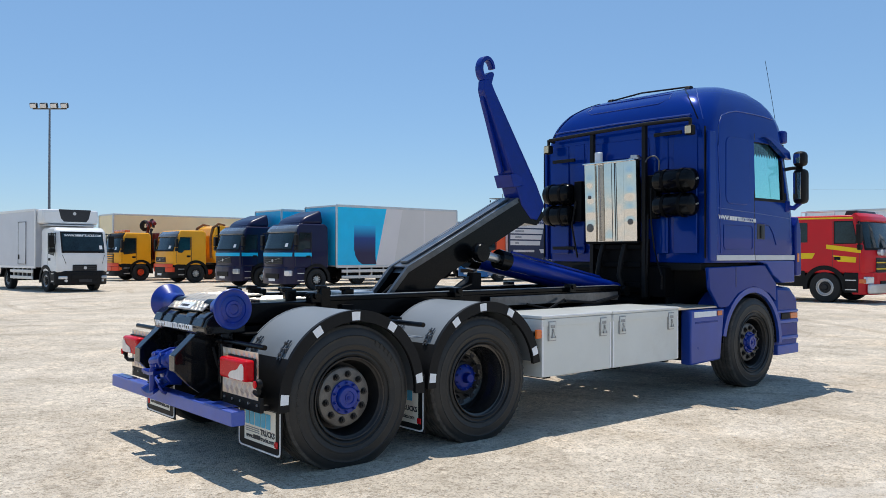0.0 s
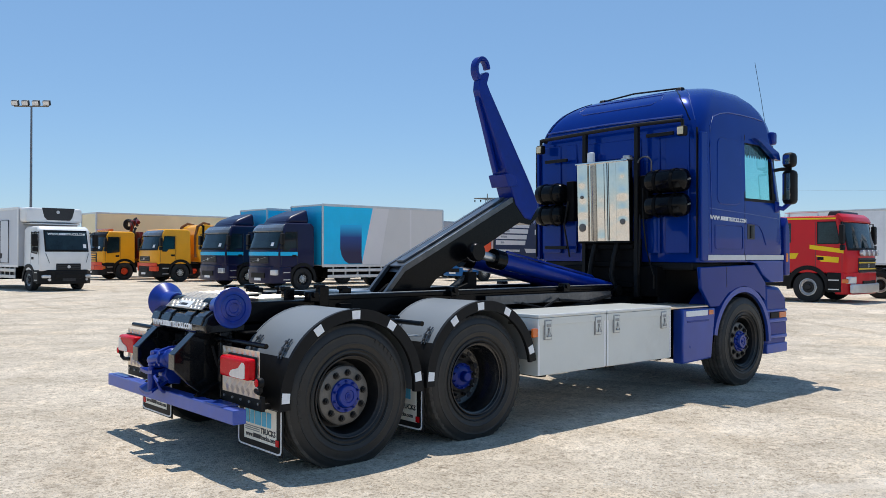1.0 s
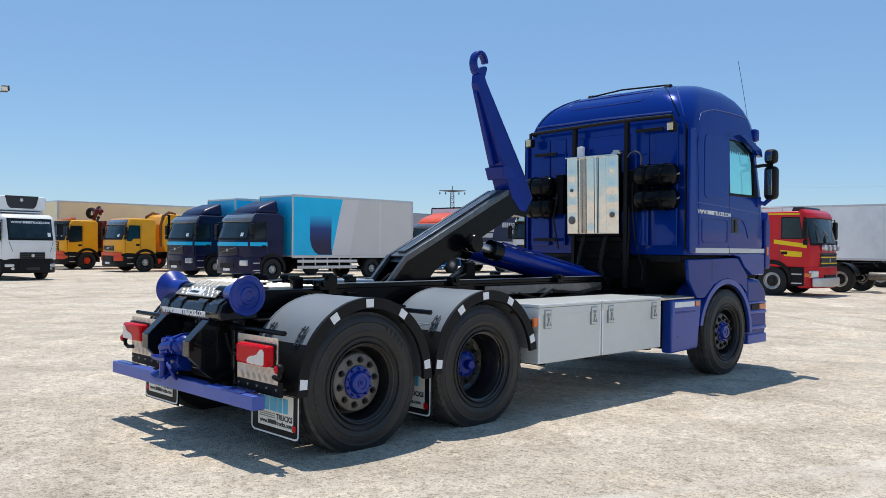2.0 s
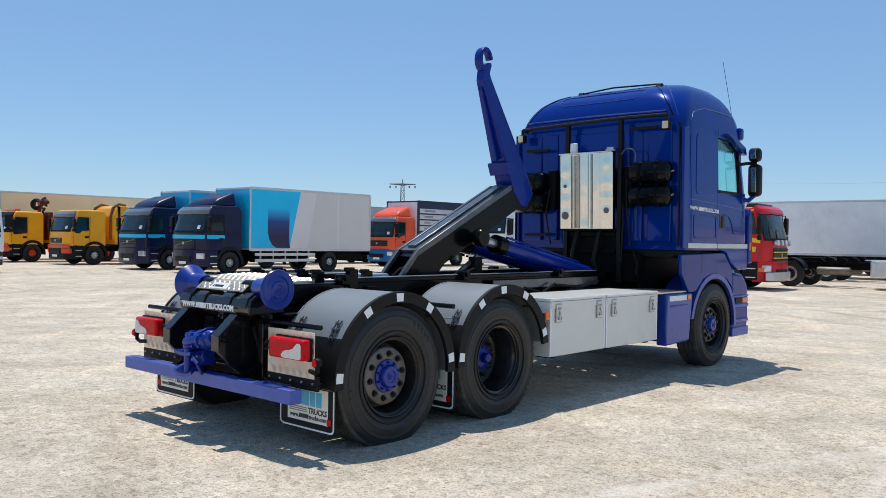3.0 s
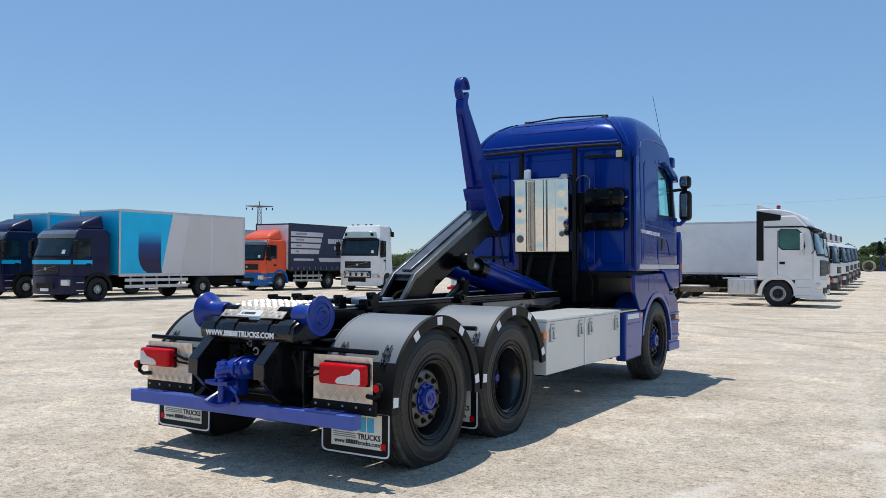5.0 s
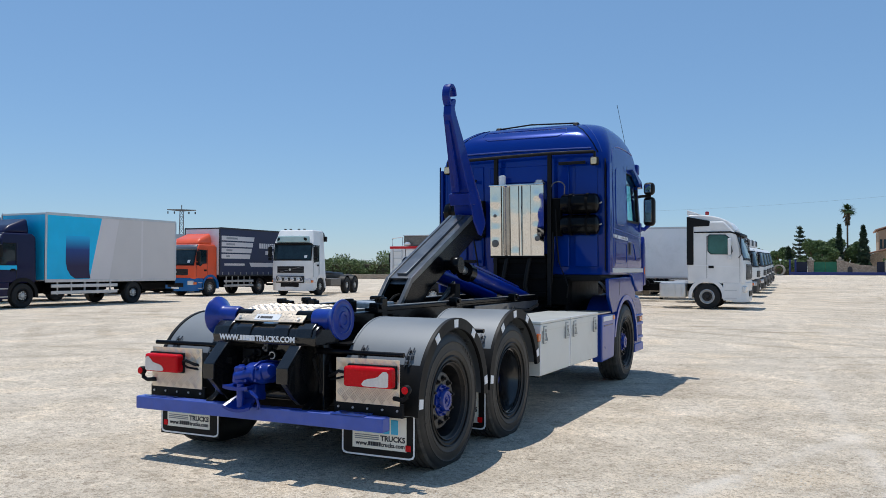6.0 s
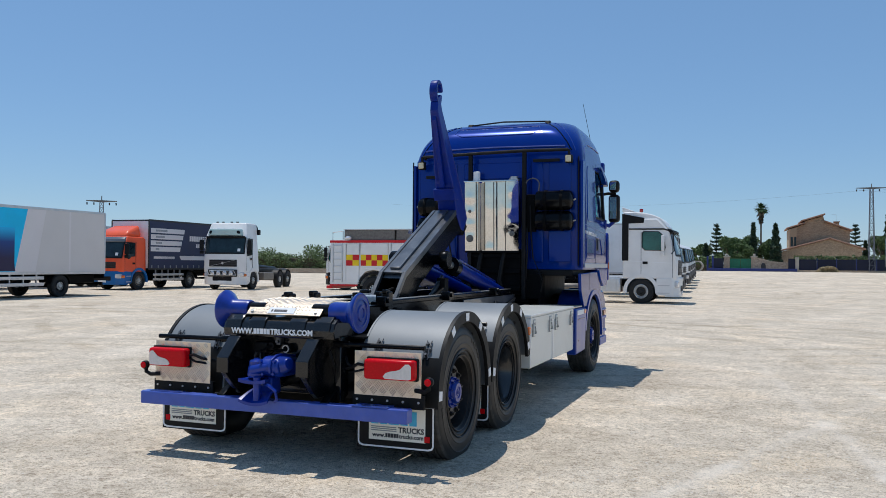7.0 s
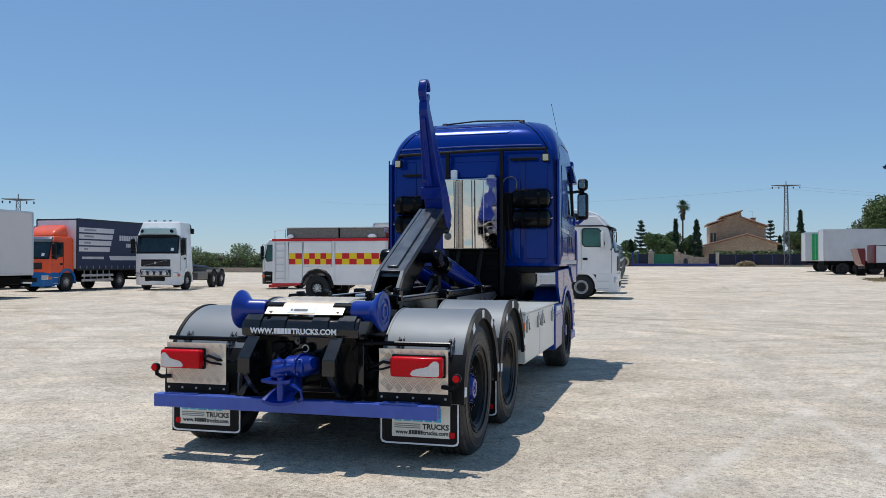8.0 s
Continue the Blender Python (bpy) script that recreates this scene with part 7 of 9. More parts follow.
# the two navy box lorries
FE = dict(L=1.95, roof=2.82, ws0=1.74, ws1=2.46, rake=0.24, paint="navy", bumper="navy", stripe="cyan", visor="visor_grey", grille=(1.12, 1.40), gi=0.50, arch="black_plastic", hl=0.62, door=1.1, win=[(-1.02, 2.40), (-0.44, 2.41), (-0.25, 2.02), (-0.24, 1.66), (-0.60, 1.64), (-0.72, 1.76), (-1.02, 1.78)], step="navy", bar=True, turn=False)
navy, navy_cab = lorry_base("box_lorry", "navy box lorry with cyan and light grey body", 17.75, 31.27, 180, FE, (1.36, 6.80), 0.47, "navy box lorries", -9.2, rim="rim_dark")
roof_fairing(navy_cab, -0.65, -1.85, 2.79, 3.44, 2.2, "navy")
body = box_body(navy, -2.32, -9.30, 1.00, 3.64, "pale_box", "cyan", 2.52, "alu", "pale_box", (-2.6, -5.9), 0.47, (6.80,))
for s in (-1, 1):
    o = s * 1.2645
    def film(pts, out=0.0):
        return bm_prism(bmesh.new(), pts, "y", min(s * 1.255, o + s * out), max(s * 1.255, o + s * out))
    part("cyan_film", film([(-2.38, 1.07), (-4.42, 1.07), (-5.02, 3.58), (-2.38, 3.58)]), "cyan", body)
    part("light_film", film([(-4.42, 1.07), (-7.3, 1.07), (-7.3, 3.58), (-5.02, 3.58)]), "lilac_box", body)
    part("slanted_film", film([(-5.45, 1.07), (-7.2, 1.07), (-7.2, 3.58), (-5.95, 3.58)], 0.002), "pale_box", body)
    uu = [(-3.24, 2.80), (-3.24, 1.75), (-3.32, 1.45), (-3.48, 1.22), (-3.7, 1.09), (-4.46, 1.09), (-4.42, 1.25), (-4.40, 1.45), (-4.40, 2.80)]
    part("navy_film", film(uu, 0.003), "faded", body)
part("spare_wheel_carrier", B(-9.2, -7.6, -0.8, 0.8, 0.55, 0.90, 0.04), "black_steel", body)
part("tail_lift", B(-9.38, -9.31, -1.2, 1.2, 0.75, 1.0, 0.02), "black_steel", body)
round_cab(navy_cab, FE)
copy_thing(navy, pose(17.9, 36.15, 0, 0, 0, 180))

# amber lorries
AM = dict(L=2.0, roof=2.80, ws0=1.72, ws1=2.44, rake=0.24, paint="yellow", bumper="black_plastic", visor="visor_grey", grille=(1.10, 1.36), gi=0.6, hl=0.60, door=1.15, win=[(-1.06, 2.38), (-0.44, 2.39), (-0.25, 2.00), (-0.24, 1.64), (-0.60, 1.62), (-0.74, 1.74), (-1.06, 1.76)], bar=True, turn=False)
am, am_cab = lorry_base("tipper_lorry", "amber yellow lorry with red bumper and rusty-rimmed body", 17.9, 43.45, 180, AM, (1.40, 5.9), 0.5, "amber yellow lorries", -7.6, rim="rim_dark")
tip = part("tipper_body", bm_prism(bmesh.new(), [(-2.55, 1.05), (-2.38, 1.5), (-2.38, 2.5), (-2.55, 2.95), (-2.85, 3.10), (-3.2, 3.02), (-7.6, 3.0), (-7.6, 1.05)], "y", -1.25, 1.25, 0.05), "yellow", am, "yellow steel tipper body with rusty front rim")
for k in range(6):
    part("body_rib", B(-3.75 - 0.7 * k - 0.05, -3.75 - 0.7 * k + 0.05, -1.29, 1.29, 1.05, 2.95, 0.01), "yellow", tip)
for s in (-1, 1):
    part("front_rim", bm_tube(bmesh.new(), [(-2.36, s * 1.0, 1.3), (-2.33, s * 1.0, 2.4), (-2.48, s * 0.98, 2.98), (-2.82, s * 0.95, 3.18), (-3.2, s * 0.95, 3.10)], 0.07, 8), "rust", tip)
    part("front_post", B(-2.75, -2.62, min(s * 1.1, s * 1.28), max(s * 1.1, s * 1.28), 1.05, 3.05, 0.02), "black_steel", tip)
part("body_lip", B(-7.6, -3.3, -1.3, 1.3, 2.97, 3.09, 0.02), "tan", tip)
part("side_guard", B(-4.9, -2.7, 1.19, 1.23, 0.5, 0.62, 0.01), "alu", am)
part("side_guard", B(-4.9, -2.7, 1.19, 1.23, 0.75, 0.87, 0.01), "alu", am)
SP = dict(L=2.0, roof=2.75, ws0=1.66, ws1=2.45, rake=0.22, paint="yellow", bumper="black_plastic", visor="black_plastic", grille=(1.0, 1.55), gi=0.45, hl=0.62, door=1.15)
sp, sp_cab = lorry_base("crane_lorry", "amber yellow lorry with beacon bar and dark red crane", 16.9, 48.5, 180, SP, (1.40, 5.6), 0.5, "amber yellow lorries", -7.4, rim="bumper_red")
part("tipper_body", bm_prism(bmesh.new(), [(-2.4, 1.05), (-2.4, 2.5), (-7.4, 2.4), (-7.4, 1.05)], "y", -1.25, 1.25, 0.05), "yellow", sp)
part("beacon_bar", B(-0.9, -0.6, -0.9, 0.9, 2.76, 2.90, 0.04), "orange_lamp", sp)
bm = bm_tube(bmesh.new(), [(-2.3, -0.2, 1.0), (-2.3, -0.2, 2.7), (-2.35, 0.0, 3.15), (-2.45, 0.35, 3.45), (-2.4, 0.7, 3.3)], 0.11, 8)
crane = part("loading_crane", bm, "burgundy", sp, "dark red folded crane")
part("crane_reel", bm_lathe(bmesh.new(), [(0.12, 0), (0.30, 0), (0.34, 0.05), (0.30, 0.14), (0.12, 0.14)], (-2.35, -0.62, 3.22), (-0.6, -0.8, 0), 20, True), "black_plastic", crane)
part("crane_joint", bm_cyl(bmesh.new(), (-2.5, 0.05, 3.3), (-2.2, 0.05, 3.3), 0.17, 14), "burgundy", crane)
part("crane_jib", bm_tube(bmesh.new(), [(-2.5, -0.4, 3.0), (-2.45, 0.0, 3.5), (-2.4, 0.35, 3.55), (-2.4, 0.55, 3.1)], 0.08, 8), "rim_dark", crane)
part("crane_hoses", bm_tube(bmesh.new(), [(-2.2, -0.5, 3.0), (-2.15, -0.2, 3.45), (-2.2, 0.3, 3.3), (-2.2, 0.6, 2.9)], 0.035, 6), "black_plastic", crane)
part("exhaust", bm_tube(bmesh.new(), [(-2.2, 0.6, 1.0), (-2.2, 0.6, 2.8), (-2.3, 0.6, 3.0)], 0.07, 8), "rim_dark", sp)
part("red_frame", B(-2.5, -2.3, -1.2, 1.2, 1.2, 2.75, 0.03), "burgundy", sp)

for shell in (am_cab, sp_cab):
    part("bumper_band", B(0.05, 0.115, -1.2, 1.2, 0.84, 1.02, 0.03), "bumper_red", shell)
    for s in (-1, 1):
        part("bumper_band_end", B(-0.02, 0.115, min(s * 0.72, s * 1.22), max(s * 0.72, s * 1.22), 0.58, 0.835, 0.03), "bumper_red", shell)
round_cab(am_cab, AM)
for k in range(4):
    z = 1.07 + 0.125 * k
    part("grille_bar", B(0.055, 0.085, -0.74, 0.74, z - 0.035, z + 0.035, 0.012), "yellow", sp_cab)
part("front_apron", B(0.05, 0.112, -0.70, 0.70, 0.58, 0.835, 0.03), "bumper_red", sp_cab)
round_cab(sp_cab, SP)


def loose_box(name, label, x0, x1, y0, y1, z0, z1, material, category="trailer", legs=True, ribs=0, axis="x", group=""):
    """A parked box trailer: body with rails, floor frame, wheels and landing legs."""
    t = thing(name, label, category, pose((x0 + x1) / 2, (y0 + y1) / 2, lie((x0 + x1) / 2, (y0 + y1) / 2)), group)
    hx, hy = (x1 - x0) / 2, (y1 - y0) / 2
    body = part("trailer_body", B(-hx, hx, -hy, hy, z0, z1, 0.015), material, t)
    for s in (-1, 1):
        for z in (z0, z1):
            part("edge_rail", B(-hx - 0.01, hx + 0.01, min(s * (hy - 0.03), s * (hy + 0.015)), max(s * (hy - 0.03), s * (hy + 0.015)), z - 0.05, z + 0.05, 0.01), "alu", body)
            part("edge_rail", B(min(s * (hx - 0.03), s * (hx + 0.015)), max(s * (hx - 0.03), s * (hx + 0.015)), -hy - 0.01, hy + 0.01, z - 0.05, z + 0.05, 0.01), "alu", body)
        for q in (-1, 1):
            part("corner_post", B(s * hx - 0.05, s * hx + 0.05, q * hy - 0.05, q * hy + 0.05, z0, z1, 0.02), "alu", body)
    long_x = hx > hy
    n = hx if long_x else hy
    for s in (-1, 1):
        b = B(-n + 0.3, n - 0.3, s * 0.45 - 0.05, s * 0.45 + 0.05, 0.8, z0, 0.01) if long_x else B(s * 0.45 - 0.05, s * 0.45 + 0.05, -n + 0.3, n - 0.3, 0.8, z0, 0.01)
        part("frame_rail", b, "black_steel", t)
        for k in range(3):
            d = n - 1.5 - 1.3 * k
            if d > -n + 1:
                w = share("wheel", FAR_MESH[("tyre", 0.5)], t, Matrix.Translation((d, s * 1.08, 0.49) if long_x else (s * 1.08, d, 0.49)) @ pose(0, 0, 0, 0, 0, (0 if s > 0 else 180) + (0 if long_x else -90)))
                share("rim", FAR_MESH[("rim", 0.5, "rim_dark")], w)
        lx = -n + 2.0
        part("landing_leg", B(lx - 0.08, lx + 0.08, s * 0.7 - 0.06, s * 0.7 + 0.06, 0.0, z0, 0.01) if long_x else B(s * 0.7 - 0.06, s * 0.7 + 0.06, lx - 0.08, lx + 0.08, 0.0, z0, 0.01), "black_steel", t)
    return t


loose_box("box_trailer", "long tan box trailer with pale metal edges", 18.4, 31.5, 52.0, 54.5, 1.15, 3.98, "tan")
loose_box("box_trailer", "plain grey box trailer parked behind the lorries", 27.5, 40.5, 39.2, 41.7, 1.15, 3.58, "pale_box")
loose_box("box_trailer", "long light grey box trailer", 41.0, 43.5, 8.6, 19.4, 1.12, 3.66, "panel_grey")

# orange curtain-side lorry
PR = dict(L=1.95, w=2.26, roof=2.85, ws0=1.72, ws1=2.55, rake=0.22, paint="orange", bumper="mid_blue", visor="visor_grey", grille=(1.15, 1.48), gi=0.35, win=[(-1.06, 2.48), (-0.46, 2.50), (-0.27, 2.10), (-0.26, 1.72), (-0.60, 1.66), (-0.78, 1.78), (-1.06, 1.80)], hl=0.62, arch="mid_blue", step="mid_blue", door=1.15)
pr, pr_cab = lorry_base("curtain_lorry", "orange lorry with blue bumper and navy curtain sides", 32.2, 34.75, 180, PR, (1.40, 5.75), 0.49, "", -9.4, rim="rim_steel")
round_cab(pr_cab, PR)
roof_fairing(pr_cab, -0.5, -1.75, 2.82, 3.50, 2.0, "orange")
body = box_body(pr, -2.0, -9.4, 1.12, 3.78, "curtain", "panel_grey", 2.52, "grille", "panel_grey", (-2.4, -5.0), 0.49, (5.75,))
for s in (-1, 1):
    def film(pts):
        return bm_prism(bmesh.new(), pts, "y", min(s * 1.258, s * 1.268), max(s * 1.258, s * 1.268))
    for k in range(4):
        z = 3.10 - 0.34 * k
        part("pale_band", film([(-2.15, z), (-5.0 + 0.12 * k, z), (-5.05 + 0.12 * k, z + 0.26), (-2.15, z + 0.26)]), "lilac_box", body)
        bm = bmesh.new()
        if s > 0:
            word_bars(bm, "KKKKKKKKKKKKK"[: 13 - 3 * k], (-2.55, 1.268, z + 0.08), (-1, 0, 0), (0, 0, 1), 0.11, 0.004)
        else:
            word_bars(bm, "KKKKKKKKKKKKK"[: 13 - 3 * k], (-4.2, -1.268, z + 0.08), (1, 0, 0), (0, 0, 1), 0.11, 0.004)
        part("lettering", bm, "grey_print", body)
    part("pale_band", film([(-4.75, 1.62), (-9.3, 1.62), (-9.3, 1.86), (-4.6, 1.86)]), "lilac_box", body)
    bm = bmesh.new()
    if s > 0:
        word_bars(bm, "KKKKKKKKKK", (-5.5, 1.268, 2.72), (-1, 0, 0), (0, 0, 1), 0.30, 0.004)
        word_bars(bm, "KKKKKK", (-6.1, 1.268, 2.35), (-1, 0, 0), (0, 0, 1), 0.22, 0.004)
        word_bars(bm, "KKKKKKKKKKKKKKKKKKKK", (-2.4, 1.268, 1.68), (-1, 0, 0), (0, 0, 1), 0.13, 0.004)
    else:
        word_bars(bm, "KKKKKKKKKK", (-7.6, -1.268, 2.72), (1, 0, 0), (0, 0, 1), 0.30, 0.004)
    part("lettering", bm, "lilac_box", body)
    for k in range(14):
        xx = -2.25 - 0.52 * k
        part("curtain_buckle", B(xx - 0.03, xx + 0.03, min(s * 1.258, s * 1.275), max(s * 1.258, s * 1.275), 1.14, 1.32, 0.004), "grey_print", body)

# white tractor with long chassis
FH = dict(bar=True, L=2.2, roof=3.72, ws0=2.02, ws1=2.86, rake=0.20, paint="lorry_white", bumper="lorry_white", grille=(1.28, 1.66), gi=0.42, hl=0.72, arch="lorry_white", step="lorry_white", door=1.2, top=0.55, narrow=0.17, bow=0.28, side_glass="dark_glass")
fh, fh_cab = lorry_base("chassis_lorry", "white high-roof lorry with bare rear chassis and bull bar lamps", 36.0, 29.99, 190.7, FH, (1.40, 5.6, 6.97), 0.52, "", -8.0, rim="rim_dark")
part("screen_brow", B(-0.34, -0.06, -1.12, 1.12, 2.87, 2.97, 0.03), "black_plastic", fh_cab)
part("roof_sign", B(-0.45, -0.10, -1.02, 1.02, 2.99, 3.36, 0.05, 3), "tint_visor", fh_cab)
part("lower_grille", B(0.07, 0.11, -0.85, 0.85, 0.72, 1.12, 0.03), "grille", fh_cab)
bm = bm_tube(bmesh.new(), [(0.14, -0.8, 0.82), (0.18, -0.7, 1.05), (0.18, 0.7, 1.05), (0.14, 0.8, 0.82), (0.14, -0.8, 0.82)], 0.025, 8)
bull = part("bull_bar", bm, "alu", fh_cab)
for y in (-0.54, -0.18, 0.18, 0.54):
    part("spot_lamp", bm_cyl(bmesh.new(), (0.12, y, 0.92), (0.21, y, 0.92), 0.12, 18, round_end=0.02), "lamp_glass", bull)
for y in (-0.7, -0.3, 0.3, 0.7):
    part("roof_lamp", B(-0.6, -0.5, y - 0.08, y + 0.08, 3.72, 3.78, 0.02), "grille", fh_cab)
part("roof_deflector", bm_prism(bmesh.new(), [(-2.25, 3.3), (-2.6, 3.3), (-2.6, 3.6), (-2.25, 3.75)], "y", -1.1, 1.1, 0.03), "black_plastic", fh_cab)
part("exhaust_stack", bm_cyl(bmesh.new(), (-2.5, 0.85, 0.9), (-2.5, 0.85, 3.2), 0.09, 14), "black_steel", fh)
for s in (-1, 1):
    part("hook_frame", B(-8.5, -2.9, s * 0.4 - 0.07, s * 0.4 + 0.07, 0.96, 1.16, 0.02), "rim_dark", fh)
    for a in (5.6, 6.97):
        part("mudguard", bm_arch(bmesh.new(), -a, 0.52, 0.58, 0.60, min(s * 0.85, s * 1.22), max(s * 0.85, s * 1.22), 5, 175, 16), "black_plastic", fh)
    part("tool_box", B(-4.6, -3.0, min(s * 0.6, s * 1.2), max(s * 0.6, s * 1.2), 0.5, 0.95, 0.03), "rim_steel", fh)
part("hook_arm", bm_tube(bmesh.new(), [(-7.8, 0, 1.15), (-4.5, 0, 1.3), (-3.2, 0, 1.35), (-3.0, 0, 1.9)], 0.12, 8), "rim_dark", fh)

part("air_intake_stack", B(-2.45, -2.2, 0.95, 1.2, 3.1, 3.4, 0.04), "black_plastic", fh)
for s in (-1, 1):
    part("sign_lamp", bm_cyl(bmesh.new(), (-0.13, s * 0.85, 3.18), (-0.08, s * 0.85, 3.18), 0.09, 14), "black_plastic", fh_cab)
round_cab(fh_cab, FH)

# white refrigerated lorry
RD = dict(plate="grille", hl_h=0.13, L=1.75, roof=2.60, ws0=1.62, ws1=2.38, rake=0.20, w=2.08, inset=0.22, floor=0.80, turn=False, paint="lorry_white", bumper="black_plastic", grille=(0.84, 1.10), gi=0.55, hl=0.52, door=1.05, arch="black_plastic")
rd, rd_cab = lorry_base("refrigerated_lorry", "white refrigerated box lorry with black bumper", 11.2, 34.9, 275.5, RD, (1.25, 5.4), 0.44, "", -8.0)
bm = bmesh.new()
web_line(bm, (-0.136, -0.74, 2.235), (0, 1, 0), (-0.254, 0, 0.967), 0.085, 0.004)
part("lettering", bm, "reflect_white", rd_cab)
body = box_body(rd, -1.95, -8.1, 0.98, 3.34, "rd_shaded_white", None, 2.4, "lorry_white", "rd_shaded_white", (-2.2, -4.7), 0.44, (5.4,))
for s in (-1, 1):
    dr = part("side_door", B(-3.7, -2.9, min(s * 1.2, s * 1.225), max(s * 1.2, s * 1.225), 1.12, 2.85, 0.008), "rd_shaded_white", body)
    bm = bm_tube(bmesh.new(), [(-3.72, s * 1.222, 1.1), (-3.72, s * 1.222, 2.87), (-2.88, s * 1.222, 2.87), (-2.88, s * 1.222, 1.1), (-3.72, s * 1.222, 1.1)], 0.014, 6)
    part("door_seal", bm, "ink", dr)
    part("door_latch", B(-3.66, -3.56, min(s * 1.222, s * 1.26), max(s * 1.222, s * 1.26), 1.3, 1.5, 0.01), "black_plastic", dr)
unit = part("cooling_unit", B(-1.95, -1.30, -1.15, 1.15, 2.76, 3.36, 0.10), "lorry_white", rd, "white cooling unit with black grille")
part("cooling_grille", bm_prism(bmesh.new(), [(-0.30, 2.86), (0.62, 2.86), (0.72, 2.98), (0.82, 3.37), (-0.52, 3.37), (-0.42, 2.98)], "x", -1.33, -1.27, 0.03), "grille", unit)
part("unit_badge", bm_cyl(bmesh.new(), (-1.272, 0.12, 3.2), (-1.262, 0.12, 3.2), 0.07, 14), "alu", unit)
for s in (-1, 1):
    # dark joints that run down the front panel towards the grille, and round fog lamps
    bm = bm_prism(bmesh.new(), [(s * 0.86, 1.50), (s * 0.845, 1.50), (s * 0.72, 1.12), (s * 0.735, 1.12)], "x", 0.02, 0.036)
    part("panel_joint", bm, "ink", rd_cab)
    part("fog_lamp", bm_cyl(bmesh.new(), (0.03, s * 0.74, 0.46), (0.085, s * 0.74, 0.46), 0.055, 14), "lamp_glass", rd_cab)
round_cab(rd_cab, RD)
part("unit_shelf", B(-1.95, -1.2, -1.0, 1.0, 2.68, 2.73, 0.01), "alu", unit)

# white tractor seen from the side
AC = dict(L=2.15, roof=3.42, ws0=1.95, ws1=2.85, rake=0.24, paint="lorry_white", bumper="lorry_white", grille=(1.15, 1.75), gi=0.35, hl=0.66, arch="lorry_white", step="lorry_white", mirror="lorry_white", door=1.42, top=0.55, side_glass="teal_glass", floor=1.0, narrow=0.02, bow=0.10, mirror_back=0.50, turn=False,
          win=[(-1.36, 2.82), (-1.29, 2.88), (-0.74, 2.87), (-0.57, 2.74), (-0.45, 2.27), (-0.51, 2.15), (-1.25, 2.16), (-1.36, 2.27)])
ac, ac_cab = lorry_base("chassis_tractor", "white high-roof tractor with black side fairing and bare chassis", 32.52, 5.50, 270, AC, (1.42, 6.05), 0.5, "", -6.9)
part("roof_cap", bm_prism(bmesh.new(), [(-2.15, 3.36), (-2.15, 3.68), (-1.7, 3.70), (-1.3, 3.65), (-0.95, 3.57), (-0.68, 3.45), (-0.48, 3.28), (-0.34, 3.04), (-0.55, 2.99), (-1.2, 3.2)], "y", -1.17, 1.17, 0.05, 3), "lorry_white", ac_cab)
part("roof_spoiler", bm_prism(bmesh.new(), [(-2.2, 3.70), (-2.2, 3.90), (-1.85, 3.78), (-1.7, 3.72)], "y", -1.05, 1.05, 0.02), "lorry_white", ac_cab)
part("beacon", bm_cyl(bmesh.new(), (-1.5, -0.5, 3.70), (-1.5, -0.5, 3.86), 0.075, 14, round_end=0.03), "beacon_red", ac_cab, "dark red rotating beacon")
part("visor_band", bm_prism(bmesh.new(), [(-0.36, 3.02), (-0.10, 2.93), (-0.08, 2.84), (-0.28, 2.86)], "y", -1.2, 1.2, 0.02), "black_plastic", ac_cab)
for s in (-1, 1):
    part("side_fairing", bm_prism(bmesh.new(), [(-2.18, 1.72), (-1.92, 1.72), (-1.92, 3.22), (-1.32, 3.24), (-1.30, 3.44), (-2.18, 3.62)], "y", min(s * 1.20, s * 1.25), max(s * 1.20, s * 1.25), 0.02), "black_plastic", ac_cab)
    part("roof_line", bm_prism(bmesh.new(), [(-1.9, 3.02), (-0.5, 3.02), (-0.25, 2.95), (-0.25, 2.90), (-0.5, 2.96), (-1.9, 2.97)], "y", min(s * 1.2, s * 1.232), max(s * 1.2, s * 1.232)), "black_plastic", ac_cab)
    part("side_crease", bm_prism(bmesh.new(), [(-1.9, 1.70), (-0.12, 1.62), (-0.12, 1.64), (-1.9, 1.72)], "y", min(s * 1.2, s * 1.228), max(s * 1.2, s * 1.228)), "panel_grey", ac_cab)
    fl = part("fuel_tank", B(-3.25, -2.25, min(s * 0.6, s * 1.22), max(s * 0.6, s * 1.22), 0.42, 1.02, 0.05), "alu", ac, "ribbed aluminium fuel tank")
    for k in range(4):
        part("tank_rib", B(-3.1 + 0.22 * k, -3.05 + 0.22 * k, min(s * 1.2, s * 1.24), max(s * 1.2, s * 1.24), 0.48, 0.95, 0.01), "alu", fl)
    part("rear_mudguard", bm_arch(bmesh.new(), -6.05, 0.5, 0.56, 0.59, min(s * 0.7, s * 1.22), max(s * 0.7, s * 1.22), 20, 165, 16), "black_plastic", ac)
    part("air_vessel", bm_cyl(bmesh.new(), (-5.2, s * 0.75, 0.62), (-4.0, s * 0.75, 0.62), 0.15, 14, round_end=0.05), "rim_steel", ac)
    for k in range(4):
        part("coil", bm_cyl(bmesh.new(), (-3.9 - 0.42 * k, s * 0.5, 0.98), (-3.9 - 0.42 * k, s * 0.66, 0.98), 0.13, 12), "black_steel", ac)
part("fifth_wheel", bm_cyl(bmesh.new(), (-5.6, 0, 1.0), (-5.6, 0, 1.1), 0.45, 20), "black_steel", ac)
part("deck_plate", B(-3.6, -2.4, -0.5, 0.5, 1.02, 1.05, 0.01), "alu", ac)

